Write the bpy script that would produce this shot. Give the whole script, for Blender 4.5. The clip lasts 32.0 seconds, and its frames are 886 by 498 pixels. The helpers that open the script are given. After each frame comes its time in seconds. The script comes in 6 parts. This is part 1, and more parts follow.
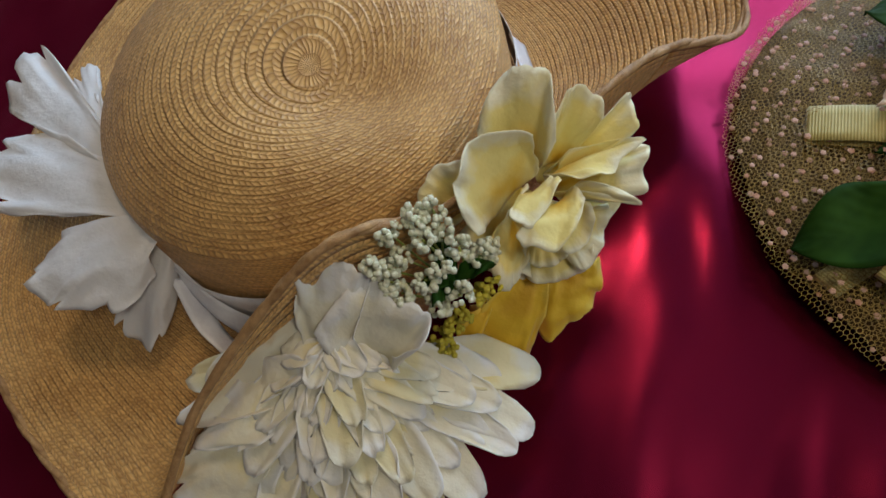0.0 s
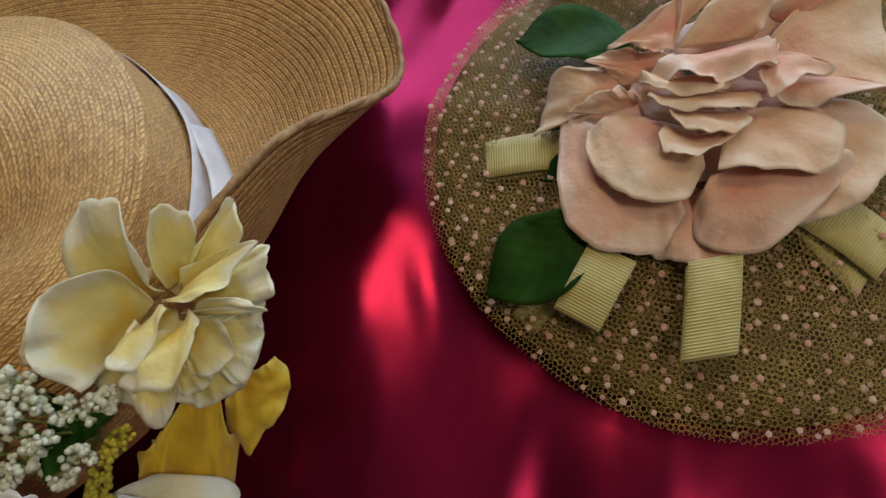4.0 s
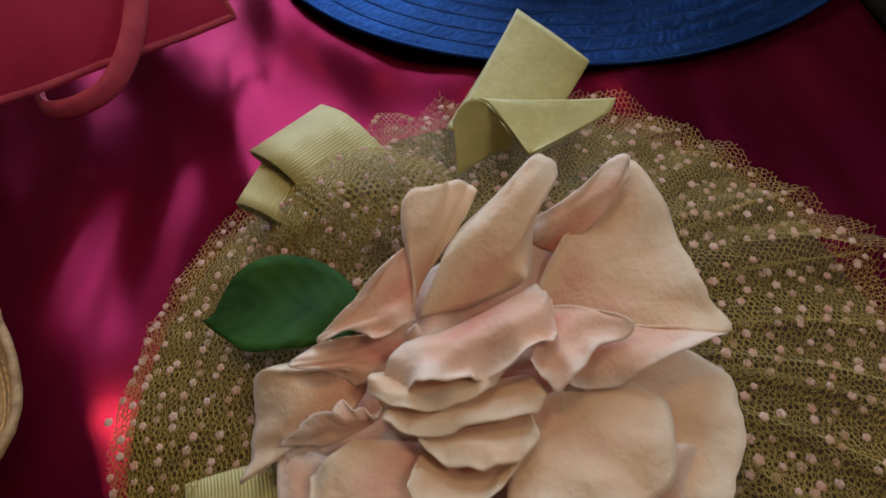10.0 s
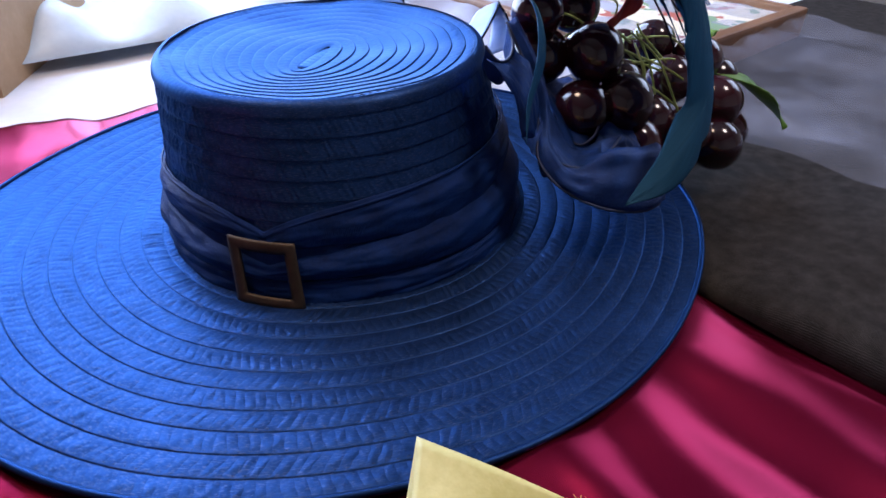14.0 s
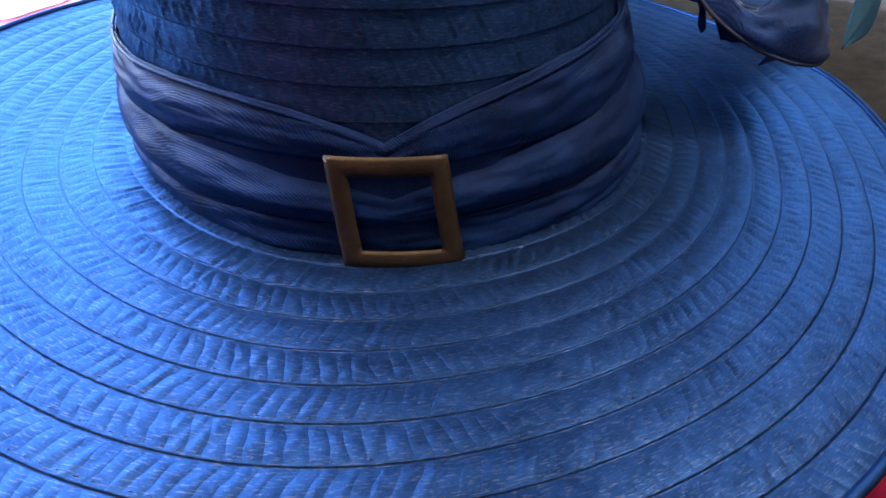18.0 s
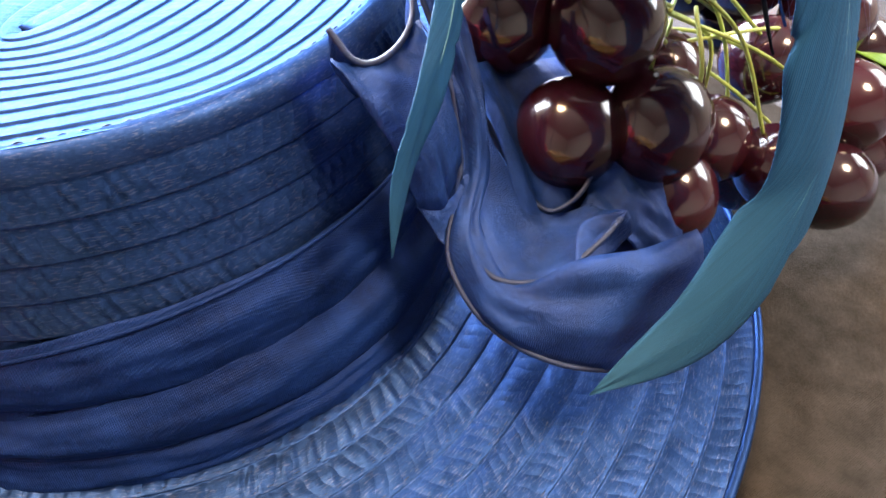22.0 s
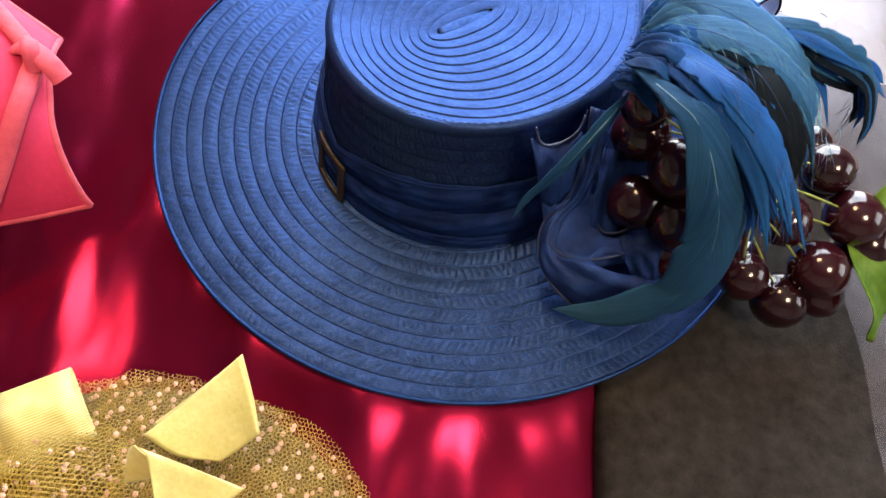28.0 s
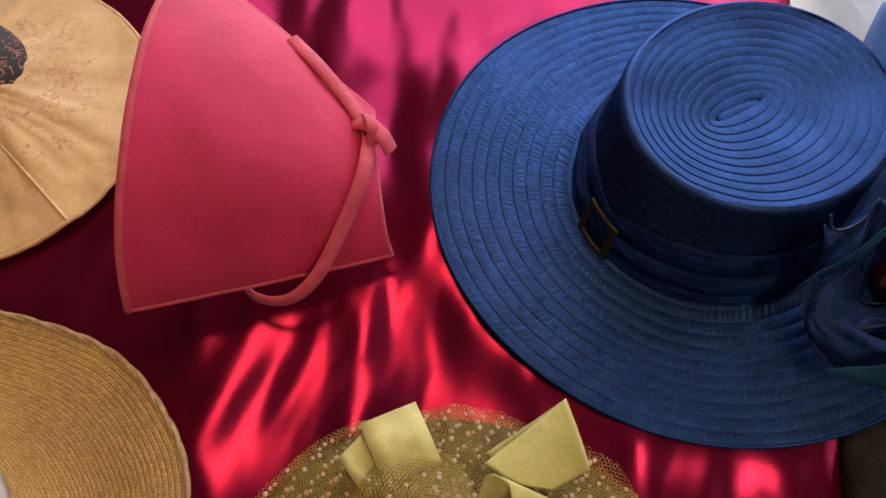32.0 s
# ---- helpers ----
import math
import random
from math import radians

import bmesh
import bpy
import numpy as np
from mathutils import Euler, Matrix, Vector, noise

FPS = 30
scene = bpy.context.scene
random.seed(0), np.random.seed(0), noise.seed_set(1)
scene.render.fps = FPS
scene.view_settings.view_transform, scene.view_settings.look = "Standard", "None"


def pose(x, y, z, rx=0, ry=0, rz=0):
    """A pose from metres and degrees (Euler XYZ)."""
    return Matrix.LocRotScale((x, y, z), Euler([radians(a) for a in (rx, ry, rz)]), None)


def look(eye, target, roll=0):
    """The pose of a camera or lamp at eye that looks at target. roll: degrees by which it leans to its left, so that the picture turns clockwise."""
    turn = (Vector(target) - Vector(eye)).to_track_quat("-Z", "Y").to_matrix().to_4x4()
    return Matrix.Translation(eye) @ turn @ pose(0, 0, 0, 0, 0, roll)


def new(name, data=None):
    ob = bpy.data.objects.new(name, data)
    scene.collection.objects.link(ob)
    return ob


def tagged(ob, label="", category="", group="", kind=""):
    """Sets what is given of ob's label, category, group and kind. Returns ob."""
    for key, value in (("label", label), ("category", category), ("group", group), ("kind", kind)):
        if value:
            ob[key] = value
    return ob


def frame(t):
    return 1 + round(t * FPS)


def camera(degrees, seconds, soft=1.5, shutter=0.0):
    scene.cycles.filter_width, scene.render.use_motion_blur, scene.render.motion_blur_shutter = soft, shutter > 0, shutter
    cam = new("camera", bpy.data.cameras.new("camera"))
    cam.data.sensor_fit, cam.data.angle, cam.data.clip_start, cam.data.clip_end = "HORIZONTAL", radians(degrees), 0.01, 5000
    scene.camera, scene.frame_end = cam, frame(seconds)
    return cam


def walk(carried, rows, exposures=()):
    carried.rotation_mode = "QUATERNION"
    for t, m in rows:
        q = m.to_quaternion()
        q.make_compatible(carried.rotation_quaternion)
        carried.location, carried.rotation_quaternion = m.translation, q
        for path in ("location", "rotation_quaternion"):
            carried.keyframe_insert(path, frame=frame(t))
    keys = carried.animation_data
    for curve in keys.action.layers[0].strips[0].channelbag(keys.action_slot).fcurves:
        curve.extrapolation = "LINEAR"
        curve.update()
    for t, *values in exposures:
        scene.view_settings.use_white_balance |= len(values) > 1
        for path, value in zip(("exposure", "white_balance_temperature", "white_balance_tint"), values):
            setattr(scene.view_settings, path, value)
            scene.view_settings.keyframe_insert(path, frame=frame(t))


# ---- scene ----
cam = camera(71.1, 32.0, shutter=0.3)
ROWS = [
    (0.0, -0.1220, -0.1907, 0.2681, 25.35, 8.66, 14.04),
    (0.5, -0.1223, -0.1872, 0.2766, 25.80, 7.73, 13.42),
    (1.0, -0.1111, -0.1831, 0.2762, 25.87, 6.95, 11.25),
    (1.5, -0.0933, -0.1777, 0.2756, 26.16, 6.82, 8.43),
    (2.0, -0.0820, -0.1694, 0.2741, 26.28, 6.78, 6.50),
    (2.5, -0.0684, -0.1604, 0.2681, 26.29, 7.76, 5.22),
    (3.0, -0.0563, -0.1519, 0.2611, 25.19, 7.67, 3.21),
    (3.5, -0.0417, -0.1459, 0.2578, 24.55, 7.91, 1.14),
    (5.5, -0.0060, -0.1459, 0.2517, 23.88, 6.70, -6.16),
    (6.0, 0.0038, -0.1414, 0.2538, 23.69, 6.58, -7.96),
    (6.5, 0.0104, -0.1369, 0.2551, 23.41, 6.11, -9.65),
    (7.0, 0.0198, -0.1329, 0.2560, 23.76, 5.45, -11.53),
    (7.5, 0.0277, -0.1242, 0.2519, 24.39, 4.99, -12.99),
    (8.0, 0.0334, -0.1072, 0.2494, 25.62, 4.63, -14.00),
    (8.5, 0.0390, -0.0944, 0.2376, 26.95, 4.20, -14.79),
    (9.0, 0.0428, -0.0802, 0.2260, 28.47, 3.98, -15.62),
    (9.5, 0.0369, -0.0627, 0.2147, 29.24, 3.95, -16.11),
    (10.0, 0.0332, -0.0461, 0.2065, 30.72, 3.94, -16.58),
    (10.5, 0.0376, -0.0272, 0.2041, 33.58, 3.73, -17.83),
    (11.0, 0.0378, -0.0075, 0.1908, 36.87, 3.27, -19.74),
    (11.5, 0.0433, 0.0067, 0.1779, 39.85, 3.36, -21.86),
    (12.0, 0.0460, 0.0141, 0.1751, 45.66, 2.82, -24.81),
    (12.5, 0.0428, 0.0209, 0.1728, 52.64, 1.68, -29.65),
    (13.0, 0.0466, 0.0338, 0.1807, 52.21, 1.01, -33.85),
    (13.5, 0.0453, 0.0459, 0.1796, 53.49, 0.21, -37.26),
    (15.5, 0.0238, 0.1192, 0.1319, 62.16, -3.98, -56.67),
    (16.0, 0.0216, 0.1319, 0.1178, 58.36, -3.89, -58.20),
    (16.5, 0.0214, 0.1552, 0.1100, 54.37, -3.62, -60.75),
    (17.0, 0.0206, 0.1743, 0.1058, 52.78, -2.61, -60.58),
    (17.5, 0.0208, 0.1832, 0.1042, 53.55, -2.73, -60.04),
    (18.0, 0.0245, 0.1900, 0.1087, 51.85, -2.57, -59.41),
    (18.5, 0.0351, 0.1924, 0.1093, 48.39, -2.43, -56.28),
    (19.0, 0.0533, 0.1905, 0.1049, 46.82, -4.56, -56.08),
    (19.5, 0.0783, 0.1803, 0.1104, 47.67, -5.50, -55.77),
    (20.0, 0.1027, 0.1663, 0.1186, 47.20, -4.37, -53.88),
    (20.5, 0.1295, 0.1546, 0.1295, 46.41, -3.13, -50.00),
    (21.0, 0.1515, 0.1495, 0.1443, 44.93, -2.36, -43.50),
    (22.0, 0.1892, 0.1404, 0.1566, 43.45, -1.56, -33.34),
    (22.5, 0.2048, 0.1380, 0.1731, 43.06, -2.54, -28.03),
    (23.0, 0.2151, 0.1299, 0.1932, 41.88, -3.10, -21.48),
    (23.5, 0.2151, 0.1219, 0.2123, 40.69, -4.13, -15.49),
    (24.0, 0.2087, 0.1186, 0.2323, 39.12, -5.28, -10.30),
    (24.5, 0.2108, 0.1060, 0.2470, 38.44, -5.15, -7.74),
    (25.0, 0.2099, 0.0971, 0.2560, 36.48, -4.51, -4.93),
    (25.5, 0.2057, 0.0926, 0.2622, 34.82, -3.62, -2.28),
    (27.5, 0.1948, 0.0741, 0.3195, 25.49, -2.54, 3.78),
    (28.0, 0.1916, 0.0742, 0.3363, 23.91, -2.83, 4.25),
    (28.5, 0.1878, 0.0709, 0.3540, 24.05, -3.15, 3.93),
    (29.0, 0.1798, 0.0653, 0.3664, 24.09, -3.09, 4.06),
    (29.5, 0.1665, 0.0615, 0.3793, 24.01, -2.89, 5.06),
    (30.0, 0.1496, 0.0592, 0.3881, 24.07, -2.66, 5.94),
    (30.5, 0.1265, 0.0575, 0.3956, 24.15, -2.42, 6.64),
    (31.0, 0.0982, 0.0588, 0.3977, 24.09, -2.23, 7.15),
    (31.5, 0.0698, 0.0621, 0.3950, 24.40, -1.67, 7.50),
    (32.0, 0.0394, 0.0678, 0.3889, 24.03, -1.53, 7.34),
]
EXPOSURES = [(0.0, 0.48, 6000, 4), (3.0, 0.27, 6200, 5), (6.0, 0.52, 6200, 6), (9.0, 0.24, 6200, 8), (12.0, 0.0, 5800, 16), (13.5, 0.9, 5700, 22), (15.5, 2.15, 6000, 12), (18.0, 2.15, 6300, 8), (20.0, 2.8, 7600, 22), (22.0, 3.55, 7400, 14), (23.0, 3.5, 7500, 13), (25.5, 2.6, 7400, 12), (28.0, 1.9, 7800, 15), (30.0, 1.35, 7700, 14), (32.0, 0.62, 7800, 14)]
walk(cam, [(t, pose(x, y, z, rx, ry, rz)) for t, x, y, z, rx, ry, rz in ROWS], EXPOSURES)

# ---- world and lights ----
world = bpy.data.worlds.new("room_world")
scene.world = world
world.use_nodes = True
wn = world.node_tree.nodes
sky = wn.new("ShaderNodeTexSky")
sky.sky_type, sky.sun_disc = "NISHITA", False
sky.sun_elevation, sky.sun_rotation = radians(35), radians(-40)
wn["Background"].inputs["Strength"].default_value = 0.12
world.node_tree.links.new(sky.outputs["Color"], wn["Background"].inputs["Color"])


def area_lamp(name, eye, target, size_x, size_y, watts, colour):
    data = bpy.data.lights.new(name, "AREA")
    data.shape, data.size, data.size_y, data.energy, data.color = "RECTANGLE", size_x, size_y, watts, colour
    ob = new(name, data)
    ob.matrix_world = look(eye, target)
    return ob


WINDOW_WATTS, LAMP_WATTS = 19.5, 4.1
area_lamp("window_daylight", (0.33, 1.20, 0.66), (0.33, 0.0, 0.58), 1.34, 1.24, WINDOW_WATTS, (0.64, 0.80, 1.0))
area_lamp("east_window_daylight", (2.16, -0.05, 1.02), (0.2, 0.15, 0.10), 1.0, 0.8, 3.2, (0.84, 0.92, 1.0))
lamp = area_lamp("ceiling_lamp_light", (-0.14, 0.62, 1.62), (-0.12, 0.46, 0.0), 0.40, 0.40, LAMP_WATTS, (1.0, 0.70, 0.43))
lamp.data.shape = "DISK"
spot = area_lamp("ceiling_spot_light", (0.78, -0.44, 1.62), (0.10, -0.10, 0.0), 0.40, 0.40, 5.6, (1.0, 0.83, 0.64))
spot.data.shape = "DISK"


# ---- mesh helpers ----
def link_mesh(name, me, material, parent=None, smooth=True):
    if material is not None:
        me.materials.append(material)
    if smooth:
        me.polygons.foreach_set("use_smooth", [True] * len(me.polygons))
    ob = new(name, me)
    if parent is not None:
        ob.parent = parent
    return ob


def raw(name, verts, faces, material, parent=None, label="", smooth=True, uvs=None, kind=""):
    me = bpy.data.meshes.new(name)
    me.from_pydata([tuple(v) for v in verts], [], faces)
    me.update()
    if uvs is not None:
        layer = me.uv_layers.new(name="UVMap")
        idx = np.zeros(len(me.loops), dtype=np.int32)
        me.loops.foreach_get("vertex_index", idx)
        layer.data.foreach_set("uv", np.asarray(uvs, dtype=np.float32)[idx].ravel())
    ob = link_mesh(name, me, material, parent, smooth)
    return tagged(ob, label=label, kind=kind)


def part(name, bm, material, parent, label="", smooth=True):
    me = bpy.data.meshes.new(name)
    bm.normal_update()
    bm.to_mesh(me)
    bm.free()
    ob = link_mesh(name, me, material, parent, smooth)
    return tagged(ob, label=label)


def thing(name, at, label, category, group="", kind=""):
    ob = new(name)
    ob.location = at
    ob.empty_display_size = 0.02
    return tagged(ob, label=label, category=category, group=group, kind=kind)


def thick(ob, t, offset=0.0):
    m = ob.modifiers.new("thickness", "SOLIDIFY")
    m.thickness, m.offset = t, offset
    return ob


def grid_faces(nu, nv, wrap_u=False):
    """Faces of an nu x nv grid of points stored row by row (u outer, v inner)."""
    out = []
    for i in range(nu if wrap_u else nu - 1):
        k = (i + 1) % nu
        out += [(i * nv + j, i * nv + j + 1, k * nv + j + 1, k * nv + j) for j in range(nv - 1)]
    return out


def sheet(name, fn, nu, nv, material, parent=None, label="", wrap_u=False, uv_scale=(1, 1), thickness=0.0, offset=0.0):
    """A surface fn(u, v) -> point, u and v in 0..1."""
    verts, uvs = [], []
    for i in range(nu):
        for j in range(nv):
            u, v = i / (nu if wrap_u else nu - 1), j / (nv - 1)
            verts.append(fn(u, v))
            uvs.append((u * uv_scale[0], v * uv_scale[1]))
    ob = raw(name, verts, grid_faces(nu, nv, wrap_u), material, parent, label, uvs=uvs)
    return thick(ob, thickness, offset) if thickness else ob


def spline(points, n):
    """n points along a Catmull-Rom curve through the given ones."""
    p = [Vector(q) for q in points]
    p = [p[0] * 2 - p[1]] + p + [p[-1] * 2 - p[-2]]
    out, m = [], len(p) - 3
    for k in range(n):
        s = k / (n - 1) * m
        i = min(int(s), m - 1)
        t = s - i
        a, b, c, d = p[i : i + 4]
        out.append(0.5 * (2 * b + (c - a) * t + (2 * a - 5 * b + 4 * c - d) * t * t + (3 * b - a - 3 * c + d) * t**3))
    return out


def tube(name, points, radius, material, parent=None, label="", n=24, sides=6, closed=False, taper=None, smooth=True):
    """A round cord along a smooth curve. taper: radius factor as a function of 0..1."""
    pts = spline(points, n) if not closed else [Vector(q) for q in points]
    n = len(pts)
    verts, up = [], Vector((0.12, 0.21, 0.97))
    for i, q in enumerate(pts):
        a, b = pts[(i + 1) % n] if closed or i < n - 1 else q, pts[i - 1] if closed or i else q
        d = (a - b).normalized()
        s = d.cross(up)
        s = s.normalized() if s.length > 1e-4 else Vector((1, 0, 0))
        w = s.cross(d)
        r = radius * (taper(i / (n - 1)) if taper else 1.0)
        verts += [q + r * (math.cos(2 * math.pi * k / sides) * s + math.sin(2 * math.pi * k / sides) * w) for k in range(sides)]
    faces = []
    for i in range(n if closed else n - 1):
        k = (i + 1) % n
        faces += [(i * sides + j, i * sides + (j + 1) % sides, k * sides + (j + 1) % sides, k * sides + j) for j in range(sides)]
    if not closed:
        faces += [tuple(range(sides))[::-1], tuple((n - 1) * sides + j for j in range(sides))]
    return raw(name, verts, faces, material, parent, label, smooth=smooth)


def box(name, size, material, parent=None, at=(0, 0, 0), label="", bevel=0.0):
    bm = bmesh.new()
    bmesh.ops.create_cube(bm, size=1.0, matrix=Matrix.Translation(at) @ Matrix.Diagonal((*size, 1)))
    if bevel:
        bmesh.ops.bevel(bm, geom=bm.edges[:], offset=bevel, segments=2, profile=0.6, affect="EDGES")
    return part(name, bm, material, parent, label, smooth=False)


def fbm(x, y, z=0.0, octaves=3):
    return noise.fractal(Vector((x, y, z)), 1.0, 2.0, octaves, noise_basis="PERLIN_ORIGINAL")


# ---- materials ----
class Nodes:
    """A small wrapper that builds a Principled material."""

    def __init__(self, name, colour=(0.5, 0.5, 0.5), rough=0.6, metal=0.0, spec=0.5, **more):
        self.mat = bpy.data.materials.new(name)
        self.mat.use_nodes = True
        self.tree = self.mat.node_tree
        self.bsdf = self.tree.nodes["Principled BSDF"]
        self.set(**{"Base Color": (*colour, 1), "Roughness": rough, "Metallic": metal, "Specular IOR Level": spec})
        for key, value in more.items():
            self.set(**{key.replace("_", " "): value})

    def set(self, **values):
        for key, value in values.items():
            self.bsdf.inputs[key].default_value = value
        return self

    def node(self, kind, **values):
        n = self.tree.nodes.new(kind)
        for key, value in values.items():
            n.inputs[key].default_value = value
        return n

    def join(self, a, b):
        self.tree.links.new(a, b)
        return self

    def coords(self, which="Object", scale=(1, 1, 1), rotate=(0, 0, 0)):
        t, m = self.node("ShaderNodeTexCoord"), self.node("ShaderNodeMapping", Scale=scale, Rotation=rotate)
        self.join(t.outputs[which], m.inputs["Vector"])
        return m.outputs["Vector"]

    def noise(self, vector, scale, detail=4.0, rough=0.55):
        n = self.node("ShaderNodeTexNoise", Scale=scale, Detail=detail, Roughness=rough)
        self.join(vector, n.inputs["Vector"])
        return n.outputs["Fac"]

    def wave(self, vector, scale, distort=0.0, axis="X", profile="SIN"):
        n = self.node("ShaderNodeTexWave", Scale=scale, Distortion=distort)
        n.bands_direction, n.wave_profile = axis, profile
        self.join(vector, n.inputs["Vector"])
        return n.outputs["Fac"]

    def math(self, op, a, b=0.0):
        n = self.node("ShaderNodeMath")
        n.operation = op
        for slot, value in ((0, a), (1, b)):
            if isinstance(value, (int, float)):
                n.inputs[slot].default_value = value
            else:
                self.join(value, n.inputs[slot])
        return n.outputs[0]

    def ramp(self, fac, *stops):
        n = self.node("ShaderNodeValToRGB")
        while len(n.color_ramp.elements) < len(stops):
            n.color_ramp.elements.new(0.5)
        for e, (at, c) in zip(n.color_ramp.elements, stops):
            e.position, e.color = at, (*c, 1)
        self.join(fac, n.inputs["Fac"])
        return n.outputs["Color"]

    def mix(self, fac, a, b, mode="MIX"):
        n = self.node("ShaderNodeMix")
        n.data_type, n.blend_type = "RGBA", mode
        for slot, value in ((0, fac), (6, a), (7, b)):
            if isinstance(value, (int, float)):
                n.inputs[slot].default_value = value
            elif isinstance(value, tuple):
                n.inputs[slot].default_value = (*value, 1)
            else:
                self.join(value, n.inputs[slot])
        return n.outputs[2]

    def translucent(self, socket, share):
        """Thin stuff: part of the light passes through, tinted."""
        t, mix = self.node("ShaderNodeBsdfTranslucent"), self.node("ShaderNodeMixShader", Fac=share)
        self.join(socket, t.inputs["Color"]).join(self.bsdf.outputs[0], mix.inputs[1]).join(t.outputs[0], mix.inputs[2])
        return self.join(mix.outputs[0], self.tree.nodes["Material Output"].inputs["Surface"])

    def colour(self, socket):
        return self.join(socket, self.bsdf.inputs["Base Color"])

    def rough(self, socket):
        return self.join(socket, self.bsdf.inputs["Roughness"])

    def bump(self, socket, strength, distance):
        b = self.node("ShaderNodeBump", Strength=strength, Distance=distance)
        self.join(socket, b.inputs["Height"])
        prior = self.bsdf.inputs["Normal"].links
        if prior:
            self.join(prior[0].from_socket, b.inputs["Normal"])
        return self.join(b.outputs["Normal"], self.bsdf.inputs["Normal"])


def fabric(name, dark, light, rough=0.7, scale=60.0, bump=0.2, thread=0.0, **more):
    """Plain cloth or petal: two-scale colour variation, grain and an optional thread pattern."""
    m = Nodes(name, light, rough, **more)
    v = m.coords()
    big, fine = m.noise(v, scale, 3.0), m.noise(v, scale * 9, 2.0)
    m.colour(m.ramp(m.math("ADD", m.math("MULTIPLY", big, 0.75), m.math("MULTIPLY", fine, 0.25)), (0.3, dark), (0.7, light)))
    m.bump(fine, bump, 0.0006)
    if thread:
        w = m.math("ADD", m.wave(v, thread, 1.0, "X"), m.wave(v, thread, 1.0, "Y"))
        m.bump(w, bump * 0.7, 0.0003)
    return m.mat


def braid(name, dark, light, rough, pitch, slant, depth=0.0006, sheen=0.0, spec=0.5):
    """Plaited straw: slanting stitches that turn about from half row to half row, each of its own tone. UV: u in metres along the row, v counts rows."""
    m = Nodes(name, light, rough, spec=spec, Sheen_Weight=sheen)
    uv = m.node("ShaderNodeTexCoord").outputs["UV"]
    sep = m.node("ShaderNodeSeparateXYZ")
    m.join(uv, sep.inputs["Vector"])
    obj = m.coords()
    u, v = sep.outputs["X"], m.math("ADD", m.math("MULTIPLY", sep.outputs["Y"], 2.0), m.math("MULTIPLY", m.noise(obj, 60.0, 2.0), 1.3))
    half, f = m.math("FLOOR", v), m.math("FRACT", v)
    sign = m.math("SUBTRACT", m.math("MULTIPLY", m.math("MODULO", m.math("ADD", half, 200.0), 2.0), 2.0), 1.0)
    wob = m.noise(obj, 120.0, 2.0)
    phase = m.math("ADD", m.math("ADD", m.math("DIVIDE", u, pitch), m.math("MULTIPLY", m.math("MULTIPLY", sign, f), slant)), m.math("MULTIPLY", wob, 1.6))
    cell, st = m.math("FLOOR", phase), m.math("FRACT", phase)
    at = m.node("ShaderNodeCombineXYZ")
    m.join(cell, at.inputs["X"]).join(half, at.inputs["Y"])
    tone_of = m.node("ShaderNodeTexWhiteNoise")
    m.join(at.outputs["Vector"], tone_of.inputs["Vector"])
    height = m.math("MULTIPLY", m.math("POWER", m.math("SINE", m.math("MULTIPLY", st, 3.1416)), 0.6), m.math("POWER", m.math("SINE", m.math("MULTIPLY", f, 3.1416)), 0.5))
    grain, patch = m.noise(obj, 800.0, 3.0), m.noise(obj, 20.0, 3.0)
    tone = m.math("ADD", m.math("ADD", m.math("MULTIPLY", height, 0.30), m.math("MULTIPLY", tone_of.outputs["Value"], 0.22)), m.math("ADD", m.math("MULTIPLY", grain, 0.20), m.math("MULTIPLY", patch, 0.42)))
    m.colour(m.ramp(tone, (0.28, dark), (0.82, light)))
    m.bump(height, 0.55, depth)
    m.bump(grain, 0.25, 0.0003)
    return m.mat


